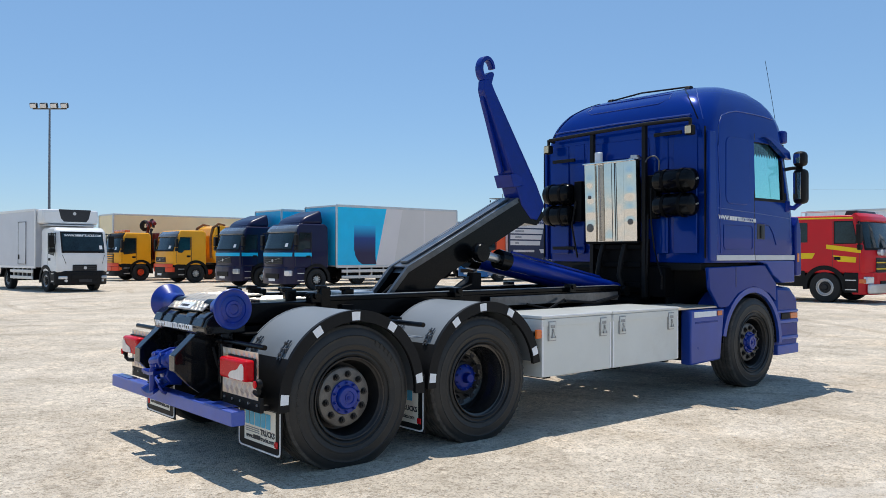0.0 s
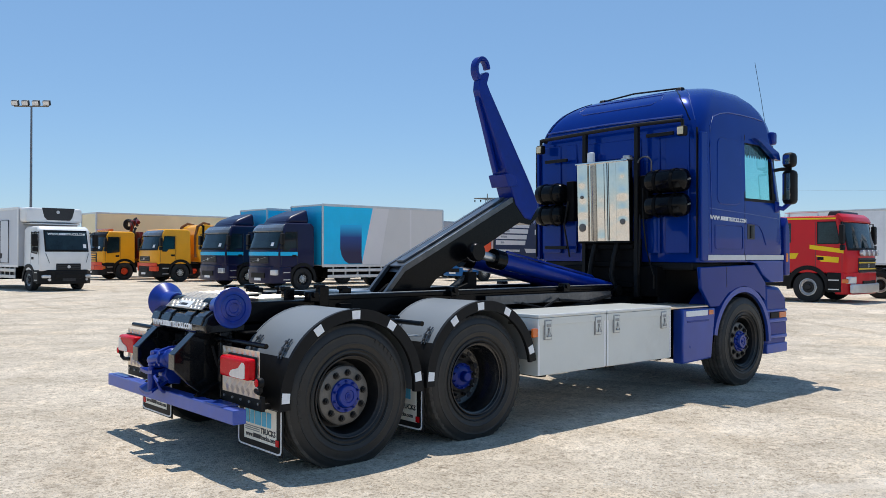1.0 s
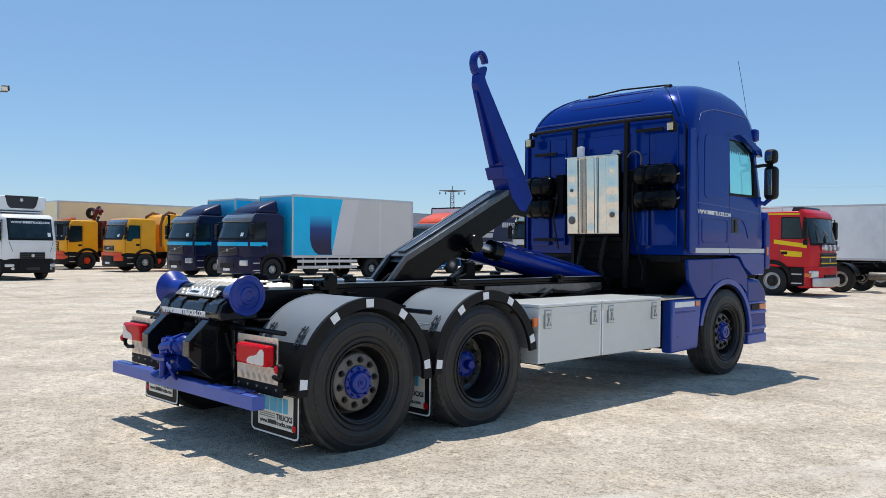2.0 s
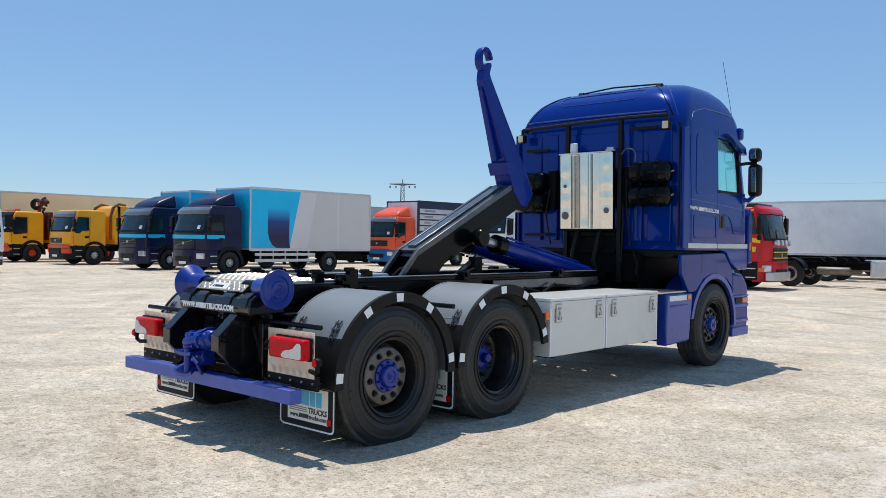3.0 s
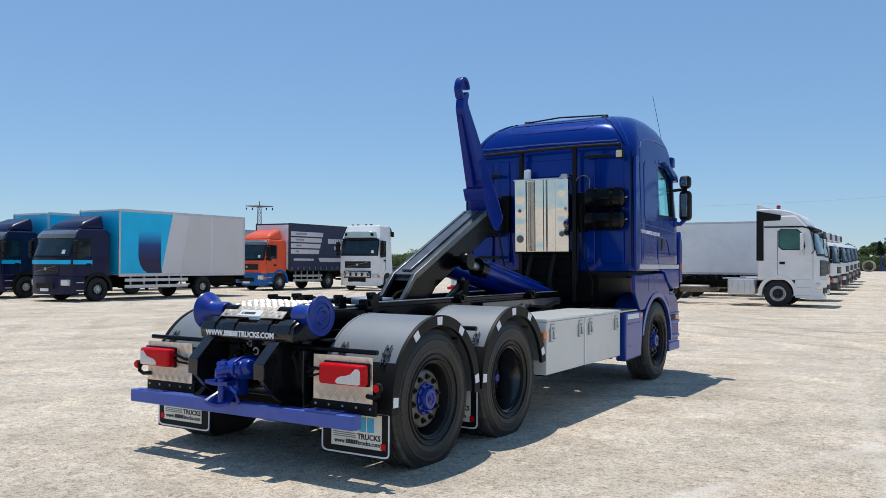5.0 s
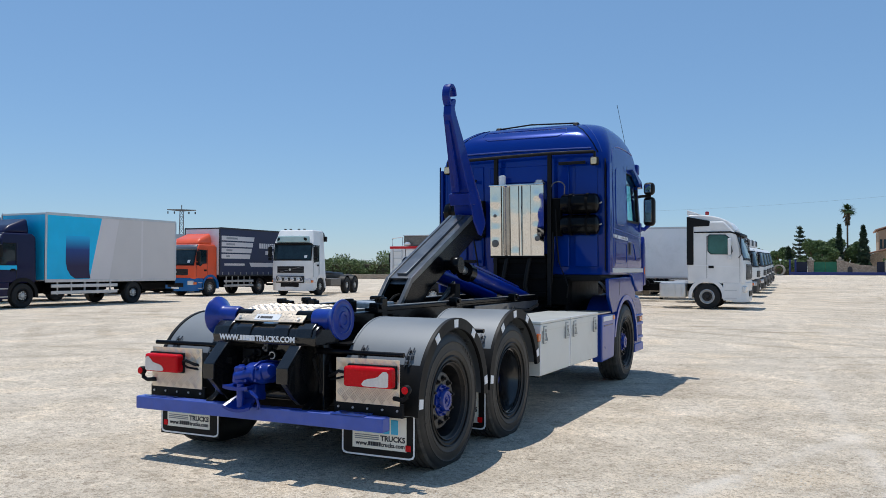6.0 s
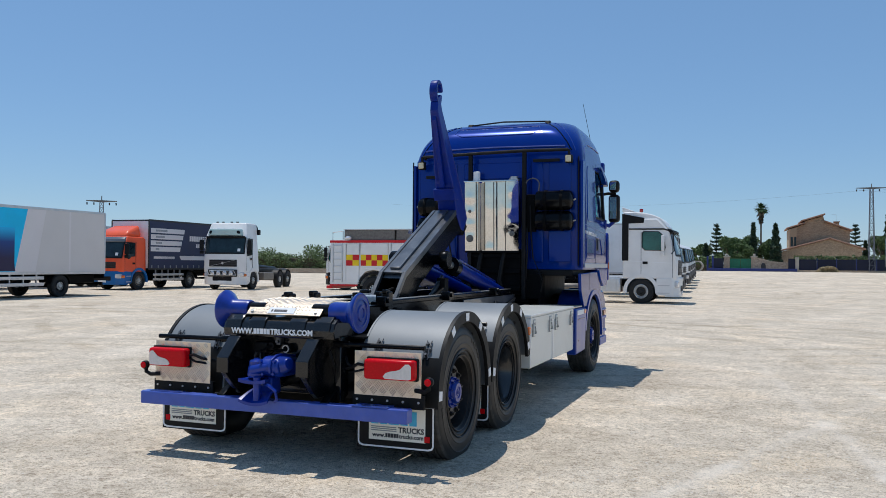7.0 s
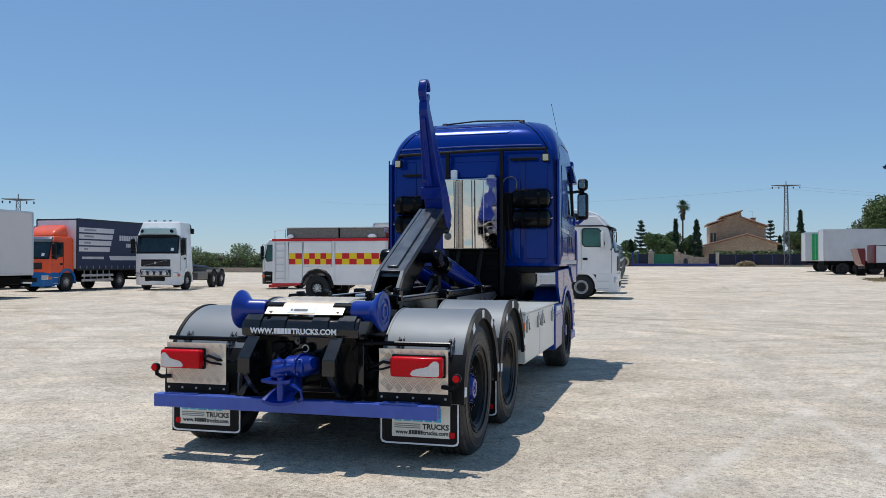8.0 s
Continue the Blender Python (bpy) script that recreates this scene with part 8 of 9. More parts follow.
round_cab(ac_cab, AC)
copy_thing(ac, pose(38.6, 6.0, lie(38.6, 6.0), 0, 0, 270))

# the row of white lorries beside it
WR = dict(L=1.9, roof=2.8, ws0=1.68, ws1=2.5, rake=0.2, paint="lorry_white", bumper="grille", grille=(1.1, 1.45), gi=0.4, hl=0.62, door=1.15, arch="black_plastic", side_glass="teal_glass")
wr, wr_cab = lorry_base("white_lorry", "white box lorry with cooling unit in a parked row", 47.2, 6.3, 270, WR, (1.35, 6.0), 0.48, "row of white lorries", -8.2)
box_body(wr, -2.0, -8.3, 1.0, 3.62, "lorry_white", None, 2.5, "alu", "lorry_white", (-2.3, -5.2), 0.48, (6.0,))
u = part("cooling_unit", B(-2.0, -1.25, -0.95, 0.95, 3.0, 3.58, 0.10), "lorry_white", wr)
part("cooling_grille", B(-1.26, -1.23, -0.7, 0.7, 3.08, 3.5, 0.01), "grille", u)
round_cab(wr_cab, WR)
for x, y in ((53.2, 6.4), (58.6, 6.6), (64.0, 6.8), (69.6, 7.0)):
    copy_thing(wr, pose(x, y, lie(x, y), 0, 0, 270))

sm, sm_cab = lorry_base("small_white_lorry", "white lorry parked behind the fire engine", 40.6, 25.6, 90, WR, (1.35, 4.4), 0.48, "", -5.4)
round_cab(sm_cab, WR)
# fire engine
FC = dict(narrow=0.0, win=[(-1.07, 2.60), (-0.42, 2.60), (-0.22, 2.05), (-0.26, 1.92), (-1.07, 1.92)], L=2.95, roof=2.82, ws0=1.74, ws1=2.62, rake=0.20, paint="fire_red", bumper="fire_red", visor="fire_red", grille=(0.95, 1.45), gi=0.5, hl=0.62, arch="black_plastic", step="black_plastic", mirror="black_plastic", door=1.15)
fe, fe_cab = lorry_base("fire_engine", "red and white fire engine with yellow and red chequered band", 28.4, 10.9, -88.3, FC, (1.40, 5.86), 0.5, "", -7.1, rim=("alu", "rim_dark"))
part("light_bar", bm_prism(bmesh.new(), [(-0.95, 2.82), (-0.88, 2.98), (-0.55, 2.98), (-0.48, 2.82)], "y", -0.8, 0.8, 0.03), "grille", fe_cab)
part("roof_rail", bm_tube(bmesh.new(), [(-2.3, -0.9, 2.82), (-2.3, -0.9, 2.96), (-1.2, -0.9, 2.96), (-1.2, -0.9, 2.82)], 0.02, 6), "alu", fe_cab)
for k in range(4):
    part("spot_lamp", bm_cyl(bmesh.new(), (0.05, -0.6 + 0.4 * k, 1.62), (0.16, -0.6 + 0.4 * k, 1.62), 0.10, 14), "lamp_glass", fe_cab)
for k in range(5):
    part("grille_band", B(0.055, 0.075, -0.75, 0.75, 0.98 + 0.10 * k, 1.02 + 0.10 * k, 0.005), "hi_yellow" if k % 2 else "grille", fe_cab)
part("crash_bumper", B(0.06, 0.16, -1.15, 1.15, 0.32, 0.62, 0.04), "alu", fe_cab)
for s in (-1, 1):
    def film(pts, o=0.0):
        return bm_prism(bmesh.new(), pts, "y", min(s * 1.22, s * (1.232 + o)), max(s * 1.22, s * (1.232 + o)))
    part("yellow_band", film([(-0.05, 1.60), (-1.34, 1.74), (-1.34, 1.88), (-0.05, 1.74)]), "hi_yellow", fe_cab)
    part("yellow_band", film([(-0.26, 1.30), (-0.98, 1.33), (-1.14, 1.53), (-0.22, 1.47)]), "hi_yellow", fe_cab)
    part("yellow_band", film([(-1.80, 1.42), (-2.35, 1.40), (-2.55, 1.14), (-2.92, 1.14), (-2.92, 1.60), (-1.70, 1.60)]), "hi_yellow", fe_cab)
    part("yellow_band", film([(-0.4, 2.70), (-2.92, 2.72), (-2.92, 2.77), (-0.4, 2.75)]), "hi_yellow", fe_cab)
    part("rear_cab_window", film([(-1.95, 1.95), (-2.75, 1.95), (-2.75, 2.60), (-1.95, 2.60)], 0.004), "dark_glass", fe_cab)
    part("lower_skirt", film([(-1.95, 0.5), (-2.95, 0.5), (-2.95, 1.02), (-2.05, 1.02)]), "black_plastic", fe_cab)
round_cab(fe_cab, FC)
eb = part("equipment_body", bm_prism(bmesh.new(), [(-2.98, 0.62), (-4.72, 0.62), (-4.78, 0.95), (-5.0, 1.18), (-5.36, 1.26), (-5.72, 1.18), (-5.94, 0.95), (-6.0, 0.62), (-7.25, 0.62), (-7.25, 2.42), (-2.98, 2.42)], "y", -1.22, 1.22, 0.02), "lorry_white", fe, "white equipment body with chequered band")
for s in (-1, 1):
    o = s * 1.224
    part("red_top_rail", B(-7.27, -2.98, min(o, s * 1.2), max(s * 1.235, s * 1.2) if s > 0 else s * 1.2, 2.33, 2.43, 0.01) if s > 0 else B(-7.27, -2.98, -1.235, -1.2, 2.33, 2.43, 0.01), "fire_red", eb)
    for x0, x1 in ((-6.55, -5.98), (-5.92, -4.75), (-4.62, -3.05)):
        z0 = 0.72 if x0 != -5.92 else 1.32
        sh = part("shutter", B(x0, x1, min(o, s * 1.232), max(o, s * 1.232), z0, 2.28, 0.004), "lorry_white", eb)
        bm = bm_tube(bmesh.new(), [(x0, s * 1.236, z0), (x0, s * 1.236, 2.3), (x1, s * 1.236, 2.3), (x1, s * 1.236, z0), (x0, s * 1.236, z0)], 0.016, 6)
        part("shutter_frame", bm, "panel_grey", sh)
        n = max(2, round((x1 - x0) / 0.235))
        for i in range(n):
            for j in range(2):
                a = x0 + (x1 - x0) * i / n
                b = x0 + (x1 - x0) * (i + 1) / n
                part("chequer_square", B(a, b, min(s * 1.2325, s * 1.2365), max(s * 1.2325, s * 1.2365), 1.42 + 0.22 * j, 1.64 + 0.22 * j), "hi_yellow" if (i + j) % 2 else "fire_red", sh)
    for q in (-7.12, -6.72):
        part("ladder_stile", B(q - 0.025, q + 0.025, min(s * 1.225, s * 1.26), max(s * 1.225, s * 1.26), 0.75, 2.3, 0.006), "alu", eb)
    for k in range(6):
        part("ladder_rung", B(-7.12, -6.72, min(s * 1.23, s * 1.255), max(s * 1.23, s * 1.255), 0.85 + 0.27 * k, 0.88 + 0.27 * k, 0.004), "alu", eb)
part("roof_locker", B(-6.7, -4.55, -1.1, 1.1, 2.45, 2.84, 0.02), "rim_steel", eb)
part("roof_locker", B(-4.5, -3.1, -1.1, 1.1, 2.45, 2.84, 0.02), "rim_steel", eb)
part("locker_lid", B(-6.72, -3.08, -1.13, 1.13, 2.842, 2.88, 0.01), "alu", eb)
for x in (-6.5, -3.5):
    part("flood_lamp", bm_lathe(bmesh.new(), [(0, 0), (0.13, 0), (0.15, 0.06), (0.08, 0.14), (0, 0.15)], (x, -1.14, 2.46), (0, 0, 1), 14), "lamp_glass", eb)
part("deck_rail", bm_tube(bmesh.new(), [(-7.2, -1.1, 2.42), (-7.2, -1.1, 2.75), (-6.75, -1.1, 2.8), (-6.75, -1.1, 2.45)], 0.02, 6), "alu", eb)
for s in (-1, 1):
    part("arch_lip", bm_arch(bmesh.new(), -5.36, 0.5, 0.60, 0.70, min(s * 1.20, s * 1.243), max(s * 1.20, s * 1.243), 0, 180, 24), "black_plastic", eb)
    part("red_sill", B(-7.25, -6.02, min(s * 1.2, s * 1.235), max(s * 1.2, s * 1.235), 0.61, 0.68, 0.006), "fire_red", eb)
part("rear_step", B(-7.45, -7.2, -1.15, 1.15, 0.5, 0.62, 0.02), "fire_red", eb)

for ob in [eb] + list(eb.children_recursive):
    for v in ob.data.vertices:
        v.co.x -= 0.5 * min(1.0, max(0.0, (-3.1 - v.co.x) / 1.5))

# trailers by the far fence
loose_box("box_trailer", "long grey box trailer with white end", 75, 77.5, -22.0, -9.7, 1.2, 3.86, "shaded_panel", group="trailers by the fence")
loose_box("green_trailer", "white box trailer with green door", 84, 86.5, -22.5, -9.62, 1.05, 3.76, "shaded_panel", group="trailers by the fence")
g = thing("green_door_panel", "green panelled trailer door", "door", pose(83.92, -10.35, lie(84, -11)))
part("panel", B(-0.03, 0.04, -0.35, 0.18, 1.1, 3.68, 0.02), "green", g)
part("panel_bar", B(-0.06, -0.02, -0.10, -0.07, 1.15, 3.6, 0.01), "alu", g)
w = thing("low_trailer", "burgundy and dark low trailer with sloping front", "trailer", pose(66.5, -11.2, lie(66.5, -11)))
part("ramp", bm_prism(bmesh.new(), [(0.85, 2.25), (0.55, 1.1), (0.3, 0.9), (0.3, 2.25)], "x", -1.2, 1.2, 0.03), "burgundy", w)
part("deck", B(-1.2, 1.2, -9.0, 0.3, 0.7, 1.15, 0.03), "black_steel", w)
part("cover", B(-1.15, 1.15, -9.0, -0.35, 1.15, 2.45, 0.05), "shaded_panel", w)
for y in (-0.40, -2.6, -4.8):
    part("cover_post", B(-1.2, 1.2, y - 0.06, y + 0.06, 0.7, 2.52, 0.02), "burgundy", w)
part("cover_rim", bm_prism(bmesh.new(), [(-0.4, 2.46), (-3.0, 2.62), (-9.0, 2.66), (-9.0, 2.46)], "x", -1.18, 1.18, 0.02), "black_steel", w)
for k in range(3):
    share("wheel", FAR_MESH[("tyre", 0.5)], w, Matrix.Translation((-1.0, -4.0 - 1.3 * k, 0.49)) @ pose(0, 0, 0, 0, 0, 90))
part("landing_leg", B(-0.8, -0.6, -1.3, -1.1, 0, 0.8, 0.01), "black_steel", w)
crane = thing("loading_crane", "tall dark blue folding crane boom", "crane", pose(66, -17.5, lie(66, -17.5)))
part("column", bm_cyl(bmesh.new(), (0, 0, 0), (0, 0.6, 6.2), 0.22, 10), "fence_blue_dark", crane)
part("boom", bm_tube(bmesh.new(), [(0, 0.6, 6.1), (0, 2.4, 7.6), (0, 4.2, 9.05)], 0.15, 8), "fence_blue_dark", crane)
part("boom_head", bm_prism(bmesh.new(), [(4.2, 9.2), (4.62, 9.1), (5.05, 8.5), (5.2, 8.46), (5.12, 8.3), (4.6, 8.05), (4.3, 7.75), (4.2, 7.9), (4.75, 8.42), (4.35, 8.9)], "x", -0.12, 0.12, 0.02), "fence_blue_dark", crane)
ramp = thing("loading_ramp", "dark upright steel loading ramp", "ramp", pose(72.5, -12.1, lie(72.5, -12)))
part("plate", B(-0.05, 0.05, -0.35, 0.35, 0.0, 2.1, 0.02), "black_steel", ramp)
part("stay", bm_tube(bmesh.new(), [(0.05, 0, 1.6), (0.9, 0, 0.0)], 0.04, 6), "black_steel", ramp)


# ---- lamp mast, pylons, cables ----
def lamp_mast(x, y, h):
    t = thing("lamp_mast", "tall grey steel mast with four floodlights", "lamp post", pose(x, y, lie(x, y)))
    part("mast", bm_cyl(bmesh.new(), (0, 0, 0), (0, 0, h), 0.11, 12, 0.065), "mast_grey", t)
    d = Vector((0.75, -0.66, 0))
    part("cross_bar", bm_cyl(bmesh.new(), -d * 1.2 + Vector((0, 0, h)), d * 1.2 + Vector((0, 0, h)), 0.05, 8), "rim_steel", t)
    for k in (-1.1, -0.38, 0.36, 1.1):
        fl = part("floodlight", B(-0.25, 0.25, -0.14, 0.14, 0.05, 0.42, 0.05), "rim_dark", t)
        fl.matrix_basis = Matrix.Translation(d * k + Vector((0, 0, h))) @ pose(0, 0, 0, 20, 0, -41)
        part("flood_glass", B(-0.21, 0.21, -0.15, -0.138, 0.09, 0.38, 0.01), "lamp_glass", fl)


lamp_mast(17.8, 63.0, 11.85)


def pylon(x, y, h, turn, label, w=1.9):
    t = thing("power_pylon", label, "pylon", pose(x, y, lie(x, y), 0, 0, turn), "power pylons")
    for sx in (-1, 1):
        for sy in (-1, 1):
            part("leg", bm_cyl(bmesh.new(), (sx * 0.36, sy * 0.36, 0), (sx * 0.18, sy * 0.18, h), 0.045, 6), "pylon_steel", t)
    n = 12
    for k in range(n):
        z0, z1 = h * k / n, h * (k + 1) / n
        a, b = 0.36 - 0.18 * k / n, 0.36 - 0.18 * (k + 1) / n
        bm = bmesh.new()
        for q in range(4):
            c0, s0 = ((1, 1), (-1, 1), (-1, -1), (1, -1))[q], ((1, 1), (-1, 1), (-1, -1), (1, -1))[(q + 1) % 4]
            bm_cyl(bm, (c0[0] * a, c0[1] * a, z0), (s0[0] * b, s0[1] * b, z1), 0.025, 5)
            bm_cyl(bm, (c0[0] * b, c0[1] * b, z1), (s0[0] * b, s0[1] * b, z1), 0.025, 5)
        part("brace", bm, "pylon_steel", t)
    bm = bm_prism(bmesh.new(), [(-w, h + 0.08), (-w, h), (-0.2, h - 0.12), (0.2, h - 0.12), (w, h), (w, h + 0.08), (0, h + 0.12)], "x", -0.08, 0.08)
    part("cross_arm", bm, "rim_steel", t)
    part("mast_head", bm_cyl(bmesh.new(), (0, 0, h), (0, 0, h + 0.6), 0.06, 6), "rim_steel", t)
    for yy in (-w + 0.1, -w * 0.5, w * 0.5, w - 0.1):
        part("insulator", bm_lathe(bmesh.new(), [(0, 0), (0.05, 0), (0.09, 0.08), (0.05, 0.12), (0.09, 0.2), (0.04, 0.28), (0, 0.28)], (0, yy, h - 0.42), (0, 0, 1), 8), "rim_dark", t)


pylon(71.0, 70.4, 8.2, 42, "lattice steel power pylon behind the lorries", 1.6)
pylon(120, -12.6, 11.2, 5, "lattice steel power pylon near the fence")


def cable(p, q, sag, r=0.008):
    pts = []
    for k in range(25):
        f = k / 24
        v = Vector(p).lerp(Vector(q), f)
        v.z -= 4 * sag * f * (1 - f)
        pts.append(v)
    t = new("power_cable", mesh_from("power_cable", bm_tube(bmesh.new(), pts, r, 5), MAT["rim_steel"]))
    tagged(t, "thin grey overhead power cable", "cable", "power cables")


cable((120, -12.6, 11.9), (150, 70, 13.5), 1.5)
cable((120, -14.0, 11.9), (150, -110, 12), 2.0)
cable((120, -11.0, 11.9), (150, -105, 11), 2.0)


# ---- house, fence, gate ----
def brick_like(name, c1, c2, mortar, scale, w=0.5, h=0.25):
    m = bpy.data.materials.new(name)
    m.use_nodes = True
    n, link = m.node_tree.nodes, m.node_tree.links.new
    co, mp, br = n.new("ShaderNodeTexCoord"), n.new("ShaderNodeMapping"), n.new("ShaderNodeTexVoronoi")
    link(co.outputs["Object"], mp.inputs["Vector"])
    mp.inputs["Scale"].default_value = (1, 1, 1.6)
    link(mp.outputs[0], br.inputs["Vector"])
    br.inputs["Scale"].default_value = scale
    sc, r = n.new("ShaderNodeSeparateColor"), n.new("ShaderNodeValToRGB")
    link(br.outputs["Color"], sc.inputs[0])
    link(sc.outputs[0], r.inputs["Fac"])
    r.color_ramp.elements[0].color, r.color_ramp.elements[1].color = (*c1, 1), (*c2, 1)
    ns = n.new("ShaderNodeTexNoise")
    ns.inputs["Scale"].default_value = 1.2
    link(co.outputs["Object"], ns.inputs["Vector"])
    mx = n.new("ShaderNodeMix")
    mx.data_type, mx.blend_type = "RGBA", "MULTIPLY"
    mx.inputs[0].default_value = 0.3
    link(r.outputs[0], mx.inputs[6])
    link(ns.outputs["Fac"], mx.inputs[7])
    link(mx.outputs[2], n["Principled BSDF"].inputs["Base Color"])
    n["Principled BSDF"].inputs["Roughness"].default_value = 0.9
    bp = n.new("ShaderNodeBump")
    bp.inputs["Strength"].default_value, bp.inputs["Distance"].default_value = 0.6, 0.05
    link(br.outputs["Distance"], bp.inputs["Height"])
    link(bp.outputs[0], n["Principled BSDF"].inputs["Normal"])
    return m


MAT["house_stone"] = brick_like("warm_rubble_stone", (0.38, 0.26, 0.165), (0.60, 0.44, 0.29), (0.4, 0.3, 0.2), 7.0)
MAT["gate_stone"] = brick_like("grey_rubble_stone", (0.34, 0.26, 0.19), (0.58, 0.47, 0.36), (0.4, 0.3, 0.2), 8.0)
MAT["roof_tile"] = surface("terracotta_tile", (0.36, 0.20, 0.13), 0.8, 0, 0.3, 3, 12, 0.3)
MAT["render_wall"] = surface("ochre_render", (0.50, 0.35, 0.22), 0.85, 0, 0.1, 1, 20, 0.05)
MAT["fence_blue"] = surface("blue_fence_paint", (0.015, 0.03, 0.16), 0.5, 0, 0.2, 2, 30, 0.02)
MAT["fence_mesh"] = surface("dark_fence_screen", (0.014, 0.017, 0.036), 0.8, 0, 0.3, 1, 30, 0.05)
MAT["gate_green"] = surface("green_gate_screen", (0.016, 0.16, 0.085), 0.6, 0, 0.2, 2, 30, 0.03)
MAT["concrete"] = surface("weathered_concrete", (0.40, 0.36, 0.30), 0.9, 0, 0.2, 2, 30, 0.2)
GZ = 0.9


def gable(name, x0, x1, pts, parent, mat):
    return part(name, bm_prism(bmesh.new(), pts, "x", x0, x1), mat, parent, smooth=0)


house = thing("stone_house", "two-storey stone house with terracotta gable roofs", "house", pose(0, 0, GZ))
gable("wall", 137, 146, [(-3.3, 0), (-3.3, 6.55), (-5.5, 7.3), (-5.5, 7.75), (-8.1, 8.55), (-8.3, 7.6), (-11.8, 6.25), (-11.8, 0)], house, "house_stone")
gable("low_wall", 133, 137, [(-2.0, 0), (-2.0, 3.0), (-8.7, 4.85), (-13.0, 3.4), (-13.0, 0)], house, "house_stone")
gable("ochre_wall", 136.6, 137, [(-3.3, 0), (-3.3, 6.5), (-4.4, 6.85), (-4.4, 0)], house, "render_wall")


def roof_slope(parent, x0, x1, a, b, t=0.16):
    bm = bm_prism(bmesh.new(), [a, b, (b[0], b[1] + t), (a[0], a[1] + t)], "x", x0, x1, 0.02)
    r = part("roof", bm, "roof_tile", parent)
    n = int((x1 - x0) / 0.3)
    me = mesh_from("tile_course", bm_cyl(bmesh.new(), (0, a[0], a[1] + t), (0, b[0], b[1] + t), 0.08, 6), MAT["roof_tile"])
    for k in range(min(n, 40)):
        share("tile_course", me, r, Matrix.Translation((x0 + 0.15 + 0.3 * k, 0, 0)))
    return r


roof_slope(house, 136.4, 146.3, (-2.9, 6.55), (-5.6, 7.42))
roof_slope(house, 136.4, 146.3, (-5.0, 7.7), (-8.35, 8.72))
roof_slope(house, 136.4, 146.3, (-8.2, 7.66), (-12.2, 6.15))
roof_slope(house, 132.7, 137, (-1.4, 2.9), (-8.8, 4.92))
roof_slope(house, 132.7, 137, (-8.6, 4.92), (-13.5, 3.25))
for y in (-3.62, -4.12):
    wd = part("window", B(136.55, 136.62, y - 0.16, y + 0.16, 3.9, 5.3, 0.01), "dark_glass", house)
    part("window_frame", B(136.52, 136.6, y - 0.22, y + 0.22, 3.8, 3.88, 0.01), "concrete", wd)
part("chimney", B(140, 140.7, -10.6, -9.9, 6.4, 7.7, 0.03), "house_stone", house)
part("chimney_cap", B(139.9, 140.8, -10.7, -9.8, 7.7, 7.85, 0.02), "roof_tile", house)
part("aerial", bm_tube(bmesh.new(), [(140.3, -10.2, 7.8), (140.3, -10.2, 8.9), (140.3, -9.6, 8.9)], 0.03, 5), "zinc", house)

fence = thing("fence", "blue steel fence with dark screening and concrete footing", "fence", pose(120, 0, GZ), kind="structure")
for k in range(12):
    y = -3.6 - 2.4 * k
    part("post", B(-0.05, 0.05, y - 0.05, y + 0.05, 0, 1.85, 0.01), "fence_blue", fence)
    part("screen", B(-0.015, 0.015, y - 2.32, y - 0.06, 0.25, 1.7, 0.004), "fence_mesh", fence)
part("footing", B(-0.25, 0.15, -33, -3.6, 0, 0.24, 0.03), "gate_stone", fence)
for y in (8.1, 7.4):
    part("gate_post", B(-0.12, 0.12, y - 0.12, y + 0.12, 0, 2.1, 0.02), "fence_blue", fence)
part("blue_beam", B(-0.5, -0.3, -3.5, 8.2, 0.02, 0.42, 0.03), "fence_blue", fence)
part("screen", B(-0.015, 0.015, 5.95, 7.3, 0.3, 1.8, 0.01), "fence_mesh", fence)
part("screen", B(-0.015, 0.015, -3.5, -2.4, 0.3, 1.8, 0.01), "fence_mesh", fence)
part("end_post", B(-0.22, 0.22, -3.75, -3.3, 0, 2.0, 0.03), "concrete", fence)
for y in (5.55, 1.95):
    pl = part("stone_pillar", B(0.6, 1.3, y - 0.38, y + 0.38, -0.1, 1.95, 0.04), "gate_stone", fence)
    part("pillar_cap", B(0.5, 1.4, y - 0.48, y + 0.48, 1.951, 2.1, 0.04), "concrete", pl)
    part("pillar_ball", bm_lathe(bmesh.new(), [(0, 0), (0.15, 0.05), (0.2, 0.18), (0.15, 0.32), (0, 0.38)], (0.95, y, 2.1), (0, 0, 1), 12), "concrete", pl)
gate = thing("gate", "closed green double gate between stone pillars", "gate", pose(120.8, 0, GZ), kind="structure")
for a, b in ((2.35, 3.72), (3.77, 5.15)):
    lf = part("leaf", B(-0.03, 0.03, a, b, 0.15, 1.75, 0.01), "gate_green", gate)
    for k in range(7):
        yy = a + (b - a) * (k + 0.5) / 7
        part("bar", B(-0.05, -0.03, yy - 0.02, yy + 0.02, 0.15, 1.85, 0.004), "gate_green", lf)
gw = thing("garden_wall", "low stone garden wall with an arched niche", "wall", pose(120.9, 0, GZ), kind="structure")
part("wall", bm_prism(bmesh.new(), [(1.7, 0), (1.7, 1.95), (0.9, 1.75), (-0.4, 1.4), (-2.4, 1.25), (-2.4, 0)], "x", -0.2, 0.2, 0.03), "gate_stone", gw)
part("arched_door", bm_prism(bmesh.new(), [(0.45, 0.0), (0.45, 0.9), (0.6, 1.15), (0.75, 1.2), (0.9, 1.15), (1.05, 0.9), (1.05, 0.0)], "x", -0.24, -0.19), "ink", gw)
